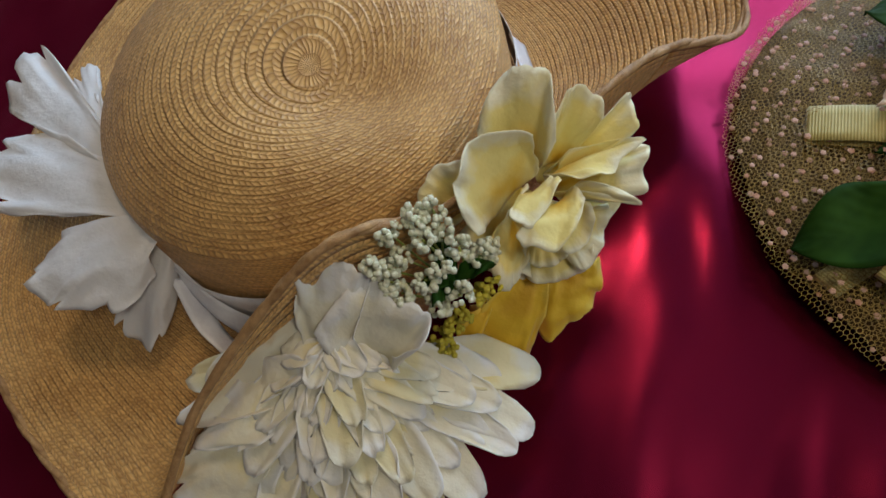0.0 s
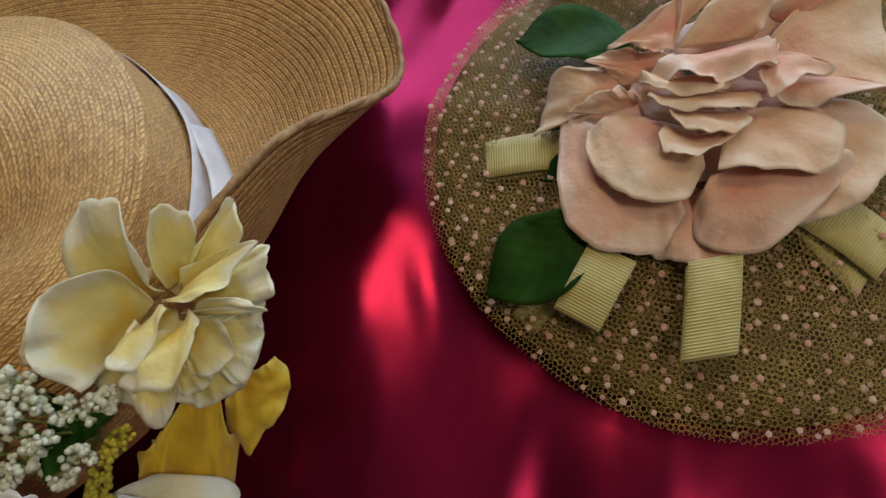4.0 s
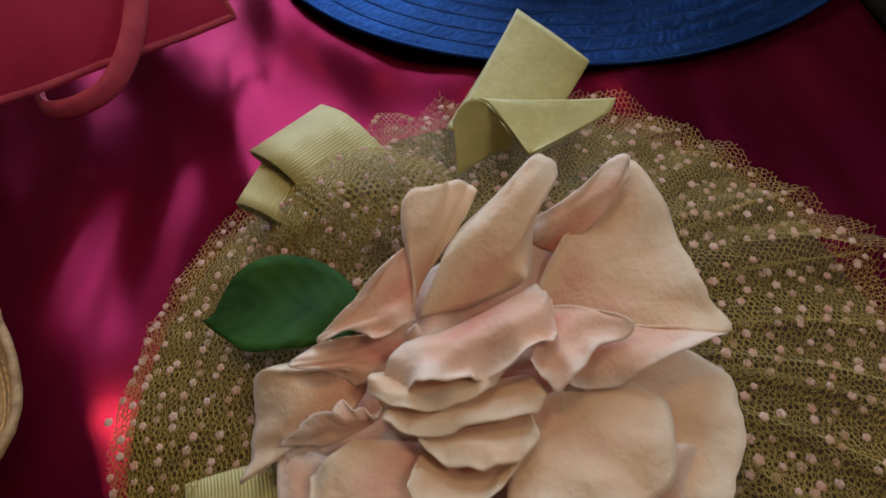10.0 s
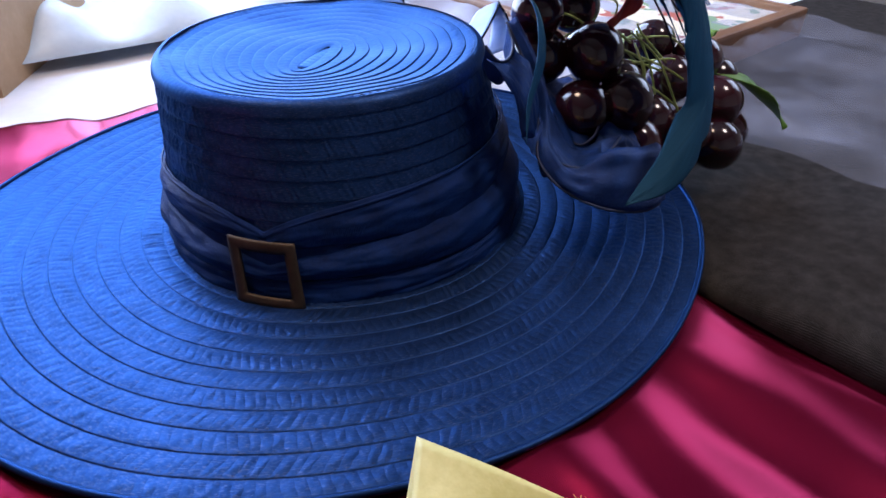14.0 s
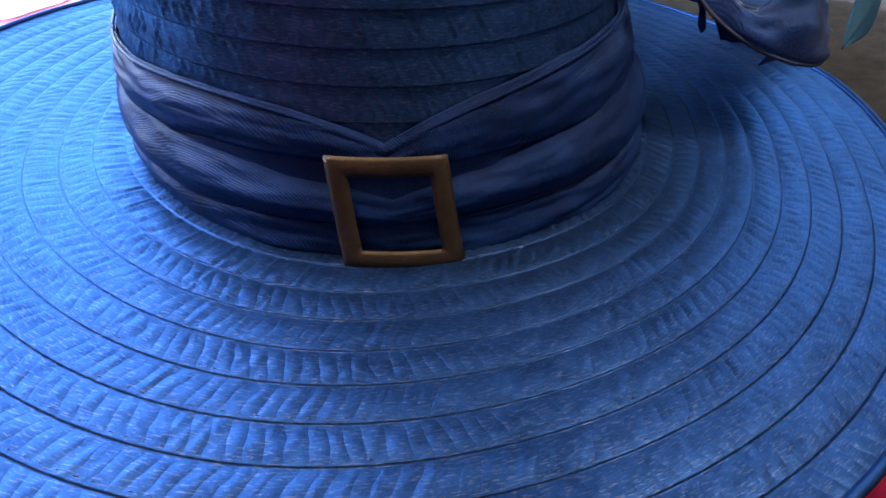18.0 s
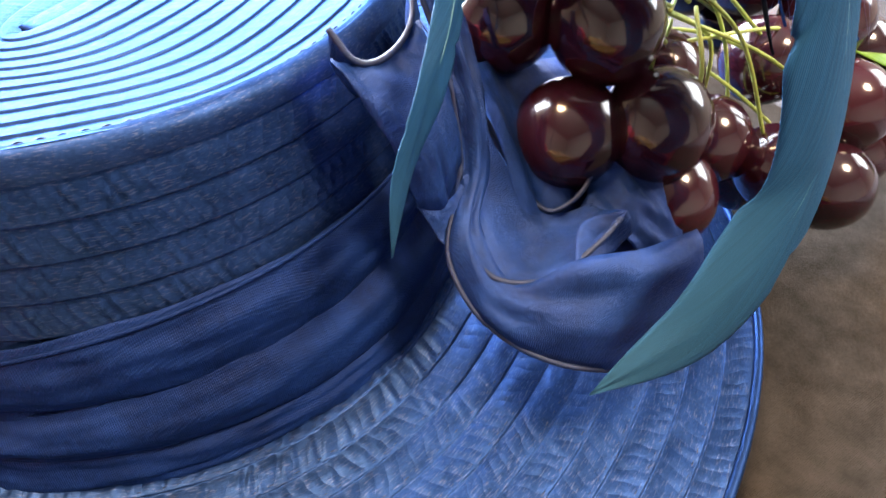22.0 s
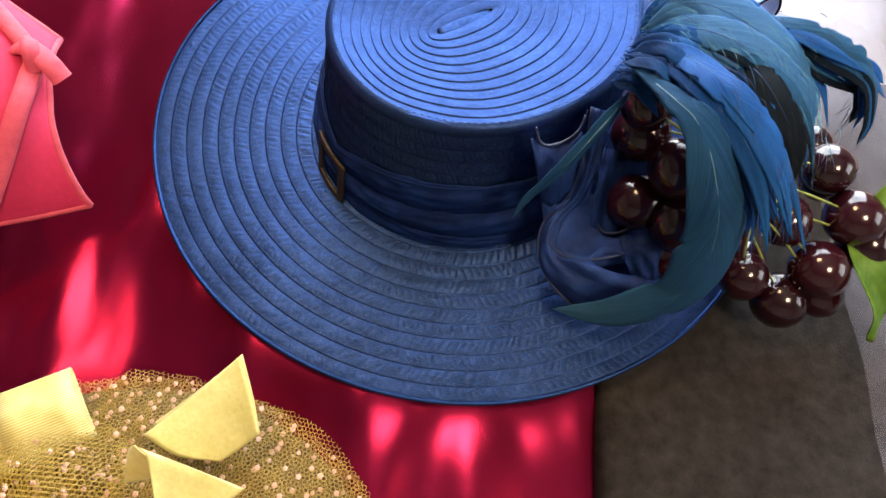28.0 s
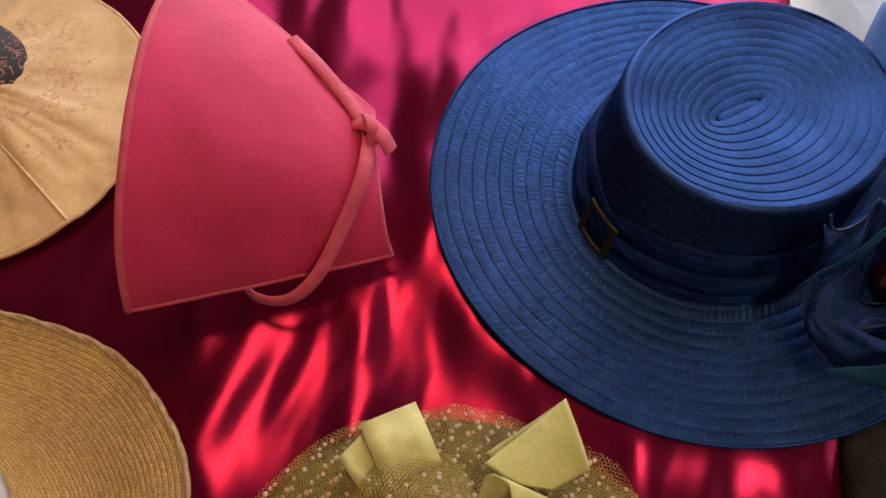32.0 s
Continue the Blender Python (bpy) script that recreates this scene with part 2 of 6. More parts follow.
def ribbon_braid(name, dark, light, rough, spec, relief=1.0):
    """Flat woven braid in rows: puckers run slantwise along each row. UV: u in metres along the row, v counts rows."""
    m = Nodes(name, light, rough, metal=0.76, spec=spec)
    m.set(**{"Specular Tint": (0.40, 0.56, 0.84, 1.0)})
    uv = m.node("ShaderNodeTexCoord").outputs["UV"]
    flat = m.node("ShaderNodeMapping", Scale=(1.0, 0.007, 1.0))
    m.join(uv, flat.inputs["Vector"])
    slant = m.node("ShaderNodeMapping", Scale=(110.0, 330.0, 1.0), Rotation=(0, 0, radians(28)))
    m.join(flat.outputs["Vector"], slant.inputs["Vector"])
    pucker = m.noise(slant.outputs["Vector"], 1.0, 2.0)
    obj = m.coords()
    grain, patch = m.noise(obj, 1500.0, 2.0), m.noise(obj, 30.0, 3.0)
    fine = m.node("ShaderNodeMapping", Scale=(420.0, 3600.0, 1.0), Rotation=(0, 0, radians(34)))
    m.join(flat.outputs["Vector"], fine.inputs["Vector"])
    thread = m.noise(fine.outputs["Vector"], 1.0, 2.0)
    sep = m.node("ShaderNodeSeparateXYZ")
    m.join(uv, sep.inputs["Vector"])
    edge = m.math("POWER", m.math("MULTIPLY", m.math("ABSOLUTE", m.math("SUBTRACT", m.math("FRACT", sep.outputs["Y"]), 0.5)), 2.0), 16.0)
    # Pucker ridges paler and hollows darker: relief shading put into the colour too.
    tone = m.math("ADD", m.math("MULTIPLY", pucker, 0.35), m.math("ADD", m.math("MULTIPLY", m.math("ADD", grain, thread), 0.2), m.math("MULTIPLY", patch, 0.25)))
    # Pale dashes along the threads paint their glints into the colour.
    thread_glint = m.math("GREATER_THAN", thread, 0.60)
    m.colour(m.mix(m.math("MULTIPLY", thread_glint, 0.15), m.ramp(tone, (0.30, dark), (0.68, light)), (0.20, 0.20, 0.22)))
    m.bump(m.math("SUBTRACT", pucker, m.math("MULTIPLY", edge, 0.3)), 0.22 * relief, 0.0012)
    m.bump(grain, 0.16 * relief, 0.0003)
    turn = m.math("SUBTRACT", m.math("MULTIPLY", m.math("MODULO", m.math("FLOOR", sep.outputs["Y"]), 2.0), 2.0), 1.0)
    across = m.math("FRACT", sep.outputs["Y"])
    along = m.math("ADD", m.math("ADD", m.math("DIVIDE", sep.outputs["X"], 0.0040), m.math("MULTIPLY", m.math("MULTIPLY", across, turn), 0.9)), m.math("MULTIPLY", m.noise(obj, 90.0, 2.0), 1.3))
    stitch = m.math("MULTIPLY", m.math("POWER", m.math("ABSOLUTE", m.math("SINE", m.math("MULTIPLY", along, 3.1416))), 0.7), m.math("SINE", m.math("MULTIPLY", across, 3.1416)))
    m.bump(stitch, 0.20 * relief, 0.0009)
    m.bump(thread, 0.22 * relief, 0.0004)
    return m.mat


def satin_mat():
    m = Nodes("burgundy_satin", (0.5, 0.02, 0.05), 0.3, metal=0.82, spec=0.2)
    m.set(**{"Anisotropic": 0.2, "Anisotropic Rotation": 0.25, "Specular Tint": (1.0, 0.60, 0.72, 1.0), "Coat Weight": 0.03, "Coat Roughness": 0.20})
    tangent = m.node("ShaderNodeTangent")
    tangent.direction_type = "UV_MAP"
    m.join(tangent.outputs["Tangent"], m.bsdf.inputs["Tangent"])
    v = m.coords()
    big, fine = m.noise(v, 9.0, 2.0), m.noise(v, 420.0, 2.0)
    m.colour(m.ramp(big, (0.3, (0.170, 0.0050, 0.030)), (0.7, (0.270, 0.0095, 0.046))))
    m.rough(m.math("ADD", m.math("MULTIPLY", fine, 0.06), 0.20))
    weave = m.wave(m.coords(scale=(1, 0.15, 1)), 900.0, 2.0, "X")
    m.bump(weave, 0.04, 0.0002)
    return m.mat


SATIN = satin_mat()
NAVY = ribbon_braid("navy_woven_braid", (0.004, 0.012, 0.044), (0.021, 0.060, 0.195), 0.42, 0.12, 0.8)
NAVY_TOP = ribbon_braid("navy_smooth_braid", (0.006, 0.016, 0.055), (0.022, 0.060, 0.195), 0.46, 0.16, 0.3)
NAVY_CORD = fabric("navy_cord", (0.004, 0.011, 0.042), (0.010, 0.026, 0.090), 0.6, 200, 0.3)
SASH = fabric("navy_sash", (0.002, 0.009, 0.046), (0.006, 0.027, 0.13), 0.52, 70, 0.4, 700.0, metal=0.25, spec=0.10)
CHIFFON = fabric("navy_chiffon", (0.004, 0.018, 0.085), (0.016, 0.058, 0.24), 0.42, 90, 0.5, 900.0, metal=0.3, spec=0.25)
BRASS = fabric("aged_brass", (0.034, 0.025, 0.018), (0.085, 0.062, 0.044), 0.50, 160, 0.2, metal=0.75)
STRAW = braid("honey_straw", (0.29, 0.130, 0.030), (0.80, 0.50, 0.180), 0.45, 0.0026, 0.62, 0.0007, sheen=0.1)
STRAW_FINE = fabric("straw_edge", (0.24, 0.12, 0.04), (0.55, 0.34, 0.15), 0.55, 260, 0.6)
WHITE_RIBBON = fabric("white_satin_ribbon", (0.6, 0.6, 0.66), (0.82, 0.82, 0.86), 0.4, 60, 0.2)
BERRY_WHITE = fabric("white_bud", (0.55, 0.58, 0.34), (0.86, 0.85, 0.72), 0.6, 600, 0.4)
BERRY_YELLOW = fabric("yellow_bud", (0.40, 0.34, 0.02), (0.72, 0.62, 0.06), 0.6, 600, 0.4)
STEM = fabric("green_stem", (0.12, 0.17, 0.03), (0.36, 0.42, 0.10), 0.5, 200, 0.3)
FELT_OLIVE = fabric("olive_felt", (0.040, 0.021, 0.003), (0.095, 0.052, 0.007), 0.85, 120, 0.5)
NET = fabric("gold_net", (0.23, 0.145, 0.018), (0.44, 0.300, 0.055), 0.45, 90, 0.1)
DOT = fabric("flocked_dot", (0.46, 0.20, 0.10), (0.72, 0.52, 0.42), 0.9, 110, 0.3)
PINK_VELVET = fabric("raspberry_velvet", (0.46, 0.010, 0.060), (0.64, 0.022, 0.105), 0.75, 30, 0.3, 0.0, Sheen_Weight=0.12)
PINK_TRIM = fabric("coral_piping", (0.48, 0.035, 0.08), (0.68, 0.09, 0.13), 0.7, 120, 0.4, Sheen_Weight=0.1)
GOLD_SATIN = fabric("cream_gold_satin", (0.52, 0.28, 0.11), (0.72, 0.44, 0.22), 0.45, 30, 0.2, Sheen_Weight=0.2)
ORANGE_NET = fabric("apricot_net", (0.50, 0.20, 0.09), (0.70, 0.36, 0.18), 0.6, 100, 0.2)
DARK_CLOTH = fabric("dark_brown_netting", (0.018, 0.016, 0.015), (0.042, 0.038, 0.036), 0.85, 110, 0.6, 620.0, spec=0.03)
WHITE_CLOTH = fabric("white_linen", (0.60, 0.61, 0.66), (0.73, 0.74, 0.77), 0.8, 14, 0.3, 500.0)
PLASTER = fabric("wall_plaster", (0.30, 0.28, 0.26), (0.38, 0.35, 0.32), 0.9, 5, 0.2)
# Unseen ceiling, darker than the walls so the satin below reflects less light.
CEILING_DIMMED = fabric("ceiling_plaster_dimmed", (0.24, 0.22, 0.20), (0.31, 0.28, 0.25), 0.9, 5, 0.2)
WOOD = fabric("brown_wood", (0.10, 0.045, 0.02), (0.22, 0.11, 0.05), 0.5, 9, 0.2)
CARD = fabric("brown_cardboard", (0.30, 0.19, 0.10), (0.42, 0.28, 0.16), 0.85, 25, 0.3)

# ---- room ----
ROOM = (-1.9, 2.2, -2.0, 1.24, -0.75, 1.80)


def slab(name, x0, x1, y0, y1, z0, z1, material, label="", kind="structure", bevel=0.0):
    ob = box(name, (x1 - x0, y1 - y0, z1 - z0), material, None, ((x0 + x1) / 2, (y0 + y1) / 2, (z0 + z1) / 2), label, bevel)
    return tagged(ob, kind=kind, category=name.split("_")[0])


X0, X1, Y0, Y1, Z0, Z1 = ROOM
slab("floor", X0 - 0.1, X1 + 0.1, Y0 - 0.1, Y1 + 0.1, Z0 - 0.1, Z0, WOOD, "brown wooden floor under the table")
slab("ceiling", X0 - 0.1, X1 + 0.1, Y0 - 0.1, Y1 + 0.1, Z1, Z1 + 0.1, CEILING_DIMMED, "plain plaster ceiling, unseen, darkened to dim reflections")
slab("wall_south", X0, X1, Y0 - 0.1, Y0, Z0, Z1, PLASTER, "plain pale plaster wall")


def wall_with_window(name, along_x, fixed, lo, hi, w0, w1, s0, s1):
    """A wall with one real opening from w0 to w1 along it and s0 to s1 in height."""
    for a, b, c, d in ((lo, w0, Z0, Z1), (w1, hi, Z0, Z1), (w0, w1, Z0, s0), (w0, w1, s1, Z1)):
        x0, x1, y0, y1 = (a, b, fixed, fixed + 0.1) if along_x else (fixed, fixed + 0.1, a, b)
        slab(name, x0, x1, y0, y1, c, d, PLASTER, "pale plaster wall round a bright window")


wall_with_window("wall_east", False, X1, Y0, Y1, -0.56, 0.46, 0.61, 1.43)
wall_with_window("wall_north", True, Y1, X0, X1, -0.36, 1.02, 0.02, 1.30)
slab("wall_west", X0 - 0.1, X0, Y0, Y1, Z0, Z1, PLASTER, "plain pale plaster wall")
win = thing("window_1", (0.33, 1.19, 0.02), "wide white-framed window behind the table", "window", kind="structure")
PAINT = fabric("white_window_paint", (0.70, 0.70, 0.68), (0.80, 0.80, 0.78), 0.5, 20, 0.2)
for x in (-0.675, 0.0, 0.675):
    box("mullion", (0.03, 0.04, 1.28), PAINT, win, (x, 0, 0.64), bevel=0.004)
for z in (0.015, 0.70, 1.265):
    box("transom", (1.38, 0.036, 0.03), PAINT, win, (0, 0, z), bevel=0.004)


# ---- table, cloths ----
def cloth_height(x, y):
    """Gentle folds of the satin, longer than wide."""
    wx, wy = x + 0.02 * fbm(x * 6, y * 6, 3.0, 2), y + 0.03 * fbm(x * 5 + 4, y * 5, 6.0, 2)
    d = fbm(wx * 6 + 3, wy * 3 + 1, 0.2, 2) * 0.008 + fbm(wx * 18 + 8, wy * 7.5 - 2, 1.7, 2) * 0.0054 + fbm(wx * 44, wy * 19, 5.1, 2) * 0.0007
    z = d - 0.0042
    rim = math.hypot((x - 0.2013) / 0.190, (y - 0.309) / 0.1752)
    z += 0.004 * math.exp(-(((rim - 1.0) / 0.12) ** 2))
    return min(z, 0.0030) if rim < 1.04 else z


table = thing("table", (0, 0.2, -0.75), "long wooden table hidden under several cloths", "table")
box("tabletop", (2.0, 1.9, 0.03), WOOD, table, (0.1, -0.01, 0.721), bevel=0.004)
for sx in (-0.82, 1.02):
    for sy in (-0.86, 0.86):
        box("leg", (0.07, 0.07, 0.71), WOOD, table, (sx, sy, 0.355), bevel=0.004)


def satin_point(u, v):
    x, y = -0.80 + 1.092 * u, -0.72 + 1.262 * v
    z = cloth_height(x, y)
    if u > 0.985:
        z -= 0.003 * (u - 0.985) / 0.015
    return x, y + 0.004 * fbm(x * 4, 0.3, 0, 1), z


satin = sheet("satin_tablecloth", satin_point, 260, 260, SATIN, None, thickness=0.0008, offset=-1.0)
tagged(satin, "shiny burgundy red satin cloth with soft folds", "tablecloth")


def linen_point(u, v):
    x, y = -0.85 + 1.9 * u, 0.365 + 0.755 * v
    return x, y, -0.0125 + 0.003 * fbm(x * 5, y * 5, 2.0, 2) + 0.0075 * min(1.0, max(0.0, (x - 0.30) / 0.03)) + 0.005 * min(1.0, max(0.0, (y - 0.545) / 0.03)) * (x < 0.33)


linen = sheet("white_tablecloth", linen_point, 120, 60, WHITE_CLOTH, None, thickness=0.001, offset=-1.0)
tagged(linen, "white linen cloth on the far end of the table", "tablecloth")


PALE_CLOTH = fabric("pale_blue_cotton", (0.50, 0.62, 0.74), (0.66, 0.76, 0.84), 0.85, 20, 0.3, 400.0)


def pale_point(u, v):
    x, y = 0.115 + 0.62 * u, 0.672 + 0.40 * v
    return x, y, 0.004 + (0.020 + 0.012 * math.sin(70 * x + 2 * math.sin(9 * x))) * min(1.0, v * 12)


pale = sheet("pale_blue_cloth", pale_point, 120, 30, PALE_CLOTH, None, thickness=0.001, offset=-1.0)
tagged(pale, "pale blue cotton cloth gathered behind the white cloth", "cloth")


def dark_point(u, v):
    x, y = 0.287 + 0.76 * u, -0.55 + 0.93 * v
    s = min(1.0, u * 0.76 / 0.016)
    thick_edge = 0.0035 + 0.0100 * min(1.0, max(0.0, (0.155 - y) / 0.05))
    z = thick_edge * math.sqrt(max(0.0, 1 - (1 - s) ** 2)) - 0.0040 + (0.002 * fbm(x * 6, y * 3, 3.0, 2)) * min(1.0, s * 0.6)
    return x + 0.006 * fbm(0.1, y * 5, 1.0, 2), y, z


dark = sheet("dark_netting_cloth", dark_point, 150, 120, DARK_CLOTH, None, thickness=0.001, offset=-1.0)
tagged(dark, "folded dark brown netting cloth beside the satin", "cloth")


def organza_mat():
    m = Nodes("grey_organza", (0.34, 0.36, 0.46), 0.55)
    v = m.coords()
    n = m.noise(v, 18.0, 3.0)
    weave = m.math("MULTIPLY", m.wave(v, 520.0, 0.6, "X"), m.wave(v, 520.0, 0.6, "Y"))
    m.bump(n, 0.4, 0.002)
    sep = m.node("ShaderNodeSeparateXYZ")
    m.join(m.node("ShaderNodeTexCoord").outputs["UV"], sep.inputs["Vector"])
    bunch = m.math("MULTIPLY", m.math("MINIMUM", m.math("MAXIMUM", m.math("MULTIPLY", m.math("SUBTRACT", sep.outputs["Y"], 0.62), 5.0), 0.0), 1.0), 0.48)
    m.join(m.math("ADD", m.math("MULTIPLY", m.math("POWER", n, 2.0), 0.50), m.math("ADD", m.math("MULTIPLY", weave, 0.10), bunch)), m.bsdf.inputs["Alpha"])
    return m.mat


ORGANZA = organza_mat()


def organza_point(u, v):
    y = -0.25 + 0.85 * v
    x0 = 0.418 - 0.05 * (y - 0.15) + 0.01 * math.sin(9 * y)
    if y > 0.3:
        x0 -= 0.35 * (y - 0.3)
    x = x0 + (0.30 + 0.10 * v) * u
    z = 0.0145 + 0.016 * abs(fbm(x * 8, y * 5, 5.0, 3)) + 0.03 * max(0, v - 0.55) * (0.6 + fbm(x * 12, y * 12, 2.0, 2))
    return x, y, z


organza = sheet("organza_veil", organza_point, 110, 180, ORGANZA, None, thickness=0.0)
tagged(organza, "crumpled sheer grey-lilac organza veil on the dark cloth", "veil")

carton = thing("cardboard_box", (0.022, 0.819, -0.008), "open brown cardboard box standing on the white cloth", "box")
carton.rotation_euler = (0, 0, radians(-32.7))
box("side", (0.34, 0.006, 0.075), CARD, carton, (0, -0.11, 0.0375))
box("side", (0.34, 0.006, 0.075), CARD, carton, (0, 0.11, 0.0375))
box("end", (0.006, 0.214, 0.075), CARD, carton, (-0.167, 0, 0.0375))
box("end", (0.006, 0.214, 0.075), CARD, carton, (0.167, 0, 0.0375))
box("bottom", (0.33, 0.21, 0.006), CARD, carton, (0, 0, 0.003))


def floral_mat():
    m = Nodes("floral_china", (0.75, 0.72, 0.6), 0.25)
    v = m.coords()
    spot, leaf = m.noise(v, 34.0, 2.0), m.noise(v, 26.0, 3.0)
    c = m.ramp(spot, (0.40, (0.72, 0.66, 0.50)), (0.56, (0.76, 0.72, 0.60)), (0.60, (0.42, 0.13, 0.10)))
    m.colour(m.mix(m.math("GREATER_THAN", leaf, 0.60), c, (0.22, 0.34, 0.20)))
    return m.mat


FLORAL = floral_mat()
tray = thing("floral_tray", (0.65, 0.47, 0.0), "wooden tray with a cream floral printed panel", "tray")
box("panel", (0.24, 0.30, 0.006), FLORAL, tray, (0, 0, 0.02), bevel=0.002)
for sx, sy, w, d in ((0, -0.157, 0.27, 0.014), (0, 0.157, 0.27, 0.014), (-0.127, 0, 0.014, 0.30), (0.127, 0, 0.014, 0.30)):
    box("rim", (w, d, 0.034), WOOD, tray, (sx, sy, 0.013), bevel=0.003)

# ---- blue hat ----
blue = thing("blue_sun_hat", (0.2013, 0.3068, 0.0), "wide-brimmed navy blue braided straw hat trimmed with feathers and cherries", "hat")
BC = Vector((0.2013, 0.3068, 0.0))
MAJOR = math.atan2(0.57, 0.82)


def oval(cx, cy, a, b, turn, th):
    x, y = a * math.cos(th - turn), b * math.sin(th - turn)
    return cx + x * math.cos(turn) - y * math.sin(turn), cy + x * math.sin(turn) + y * math.cos(turn)


def rows(name, ring, n_rows, material, parent, label="", seg=120, lip=0.0008, down=False, bow=0.0002, pucker=0.0, cycles=100, even=False):
    """Rows of braid in one piece: ring(th, s) gives a point and its normal for s in 0..1. Each row stands a lip above the next and may pucker slantwise."""
    verts, uvs = [], []
    steps = (0.0, 0.05, 0.28, 0.5, 0.72, 0.95, 1.0) if pucker else (0.0, 0.08, 0.5, 0.92, 1.0)
    far = [(Vector(ring(0.0, (k + 0.5) / n_rows)[0]) - Vector(ring(math.pi, (k + 0.5) / n_rows)[0])).length / 2 for k in range(n_rows)]
    for i in range(seg + 1):
        th = 2 * math.pi * i / seg
        for k in range(n_rows):
            for f in steps:
                p, n = ring(th, (k + f) / n_rows)
                h = lip * (f if not down else 1 - f) + bow * math.sin(math.pi * f)
                if pucker:
                    c, s = 6 * math.cos(th), 6 * math.sin(th)
                    wob = fbm(c * 3, s * 3, k * 2.3, 2)
                    h += pucker * math.sin(math.pi * f) ** 0.5 * math.sin(th * cycles + (11.0 if even else 6.0) * f + k * 1.9 + (1.4 if even else 5.0) * wob) * max(0.15, (1.0 if even else 2.0 if k < 2 else 0.8) + 1.6 * fbm(c * 4, s * 4, k * 7.3 + 4, 2))
                verts.append(Vector(p) + Vector(n) * h - parent.location)
                uvs.append((th * max(far[k], 0.012), k + 0.02 + 0.96 * f))
    return raw(name, verts, grid_faces(seg + 1, n_rows * len(steps)), material, parent, label, uvs=uvs)


def brim_z(x, y):
    """Height of the blue brim: nearly flat, lifting gently at the far left."""
    dx, dy = x - BC.x, y - BC.y
    r = math.hypot(dx / 0.1906, dy / 0.1777)
    return 0.0060 + 0.006 * (1 - r) * min(1.0, 0.4 + 0.6 * max(0.0, (0.10 - dy) / 0.16)) + 0.010 * max(0, r - 0.45) * max(0.0, (-0.35 * dx + 0.94 * dy) / 0.18) + 0.0012 * math.sin(5 * math.atan2(dy, dx)) * r + 0.005 * max(0.0, min(1.0, (x - 0.24) / 0.08)) * min(1.0, r)


def brim_ring(th, s):
    x0, y0 = oval(0.208, 0.3145, 0.0930, 0.0840, MAJOR, th)
    x1, y1 = oval(0.2013, 0.3090, 0.1900, 0.1752, -0.06, th)
    x, y = x0 + (x1 - x0) * s, y0 + (y1 - y0) * s
    return (x, y, brim_z(x, y)), (0, 0, 1)


def crown_ring(th, s):
    """Side of the crown from its base to the shoulder."""
    a0, b0, a1, b1 = 0.0950, 0.0865, 0.0885, 0.0765
    e = max(0.0, s) ** 0.9
    x, y = oval(0.208 + 0.002 * e, 0.3145 + 0.0155 * e, a0 + (a1 - a0) * e, b0 + (b1 - b0) * e, MAJOR, th)
    n = Vector((math.cos(th), math.sin(th), 0.2)).normalized()
    return (x, y, 0.008 + 0.0735 * s), n


def top_ring(th, s):
    """Top of the crown, from the shoulder inwards to the oblong centre."""
    a, b = 0.0865 * (1 - s) + 0.0175 * s, 0.0745 * (1 - s) + 0.0025 * s
    x, y = oval(0.2098 - 0.012 * s, 0.3304 - 0.0075 * s, a, b, MAJOR, th)
    z = 0.0862 - 0.0045 * (1 - (1 - s) ** 2) + 0.0012 * fbm(x * 30, y * 30, 2, 1)
    return (x, y, z), (0, 0, 1)


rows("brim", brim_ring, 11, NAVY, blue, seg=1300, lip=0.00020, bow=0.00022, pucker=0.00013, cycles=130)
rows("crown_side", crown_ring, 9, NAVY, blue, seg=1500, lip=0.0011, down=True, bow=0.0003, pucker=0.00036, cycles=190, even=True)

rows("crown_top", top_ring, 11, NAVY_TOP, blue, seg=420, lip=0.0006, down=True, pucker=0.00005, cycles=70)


def shoulder(u, v):
    th, a = 2 * math.pi * u, math.pi / 2 * v
    x, y = oval(0.2098, 0.3304, 0.0855 + 0.0045 * math.cos(a), 0.0735 + 0.0045 * math.cos(a), MAJOR, th)
    return Vector((x, y, 0.0815 + 0.0058 * math.sin(a))) - BC


sheet("crown_edge", shoulder, 120, 6, NAVY_TOP, blue, wrap_u=True, uv_scale=(0.69, 0.96))
a0 = Vector((0.1836, 0.314, 0.0811)) - BC
a1 = Vector((0.2115, 0.3314, 0.0811)) - BC
side = Vector((-0.53, 0.85, 0)) * 0.0045


def centre_patch(u, v):
    return a0.lerp(a1, u) + side * (2 * v - 1) + Vector((0, 0, 0.0004 * math.sin(math.pi * v)))


sheet("centre_patch", centre_patch, 10, 5, NAVY, blue, uv_scale=(0.03, 0.9), thickness=0.0005)
edge = [Vector(brim_ring(2 * math.pi * k / 160, 1.0)[0]) - BC + Vector((0, 0, 0.0002)) for k in range(160)]
tube("brim_edge", edge, 0.0013, NAVY, blue, closed=True, sides=8)




def stitches(name, ring, s, count, material, lift):
    """A row of short stitches round a ring."""
    verts, faces = [], []
    for k in range(count):
        th = 2 * math.pi * k / count
        p, n = ring(th, s)
        q, _ = ring(th + 2 * math.pi / count * 0.6, s)
        p, q, n = Vector(p) - BC, Vector(q) - BC, Vector(n)
        d = (q - p).normalized()
        w = d.cross(n) * 0.0002
        b = len(verts)
        verts += [p - w + n * lift, p + w + n * lift, q + w + n * lift, q - w + n * lift, (p + q) / 2 + n * (lift + 0.0003)]
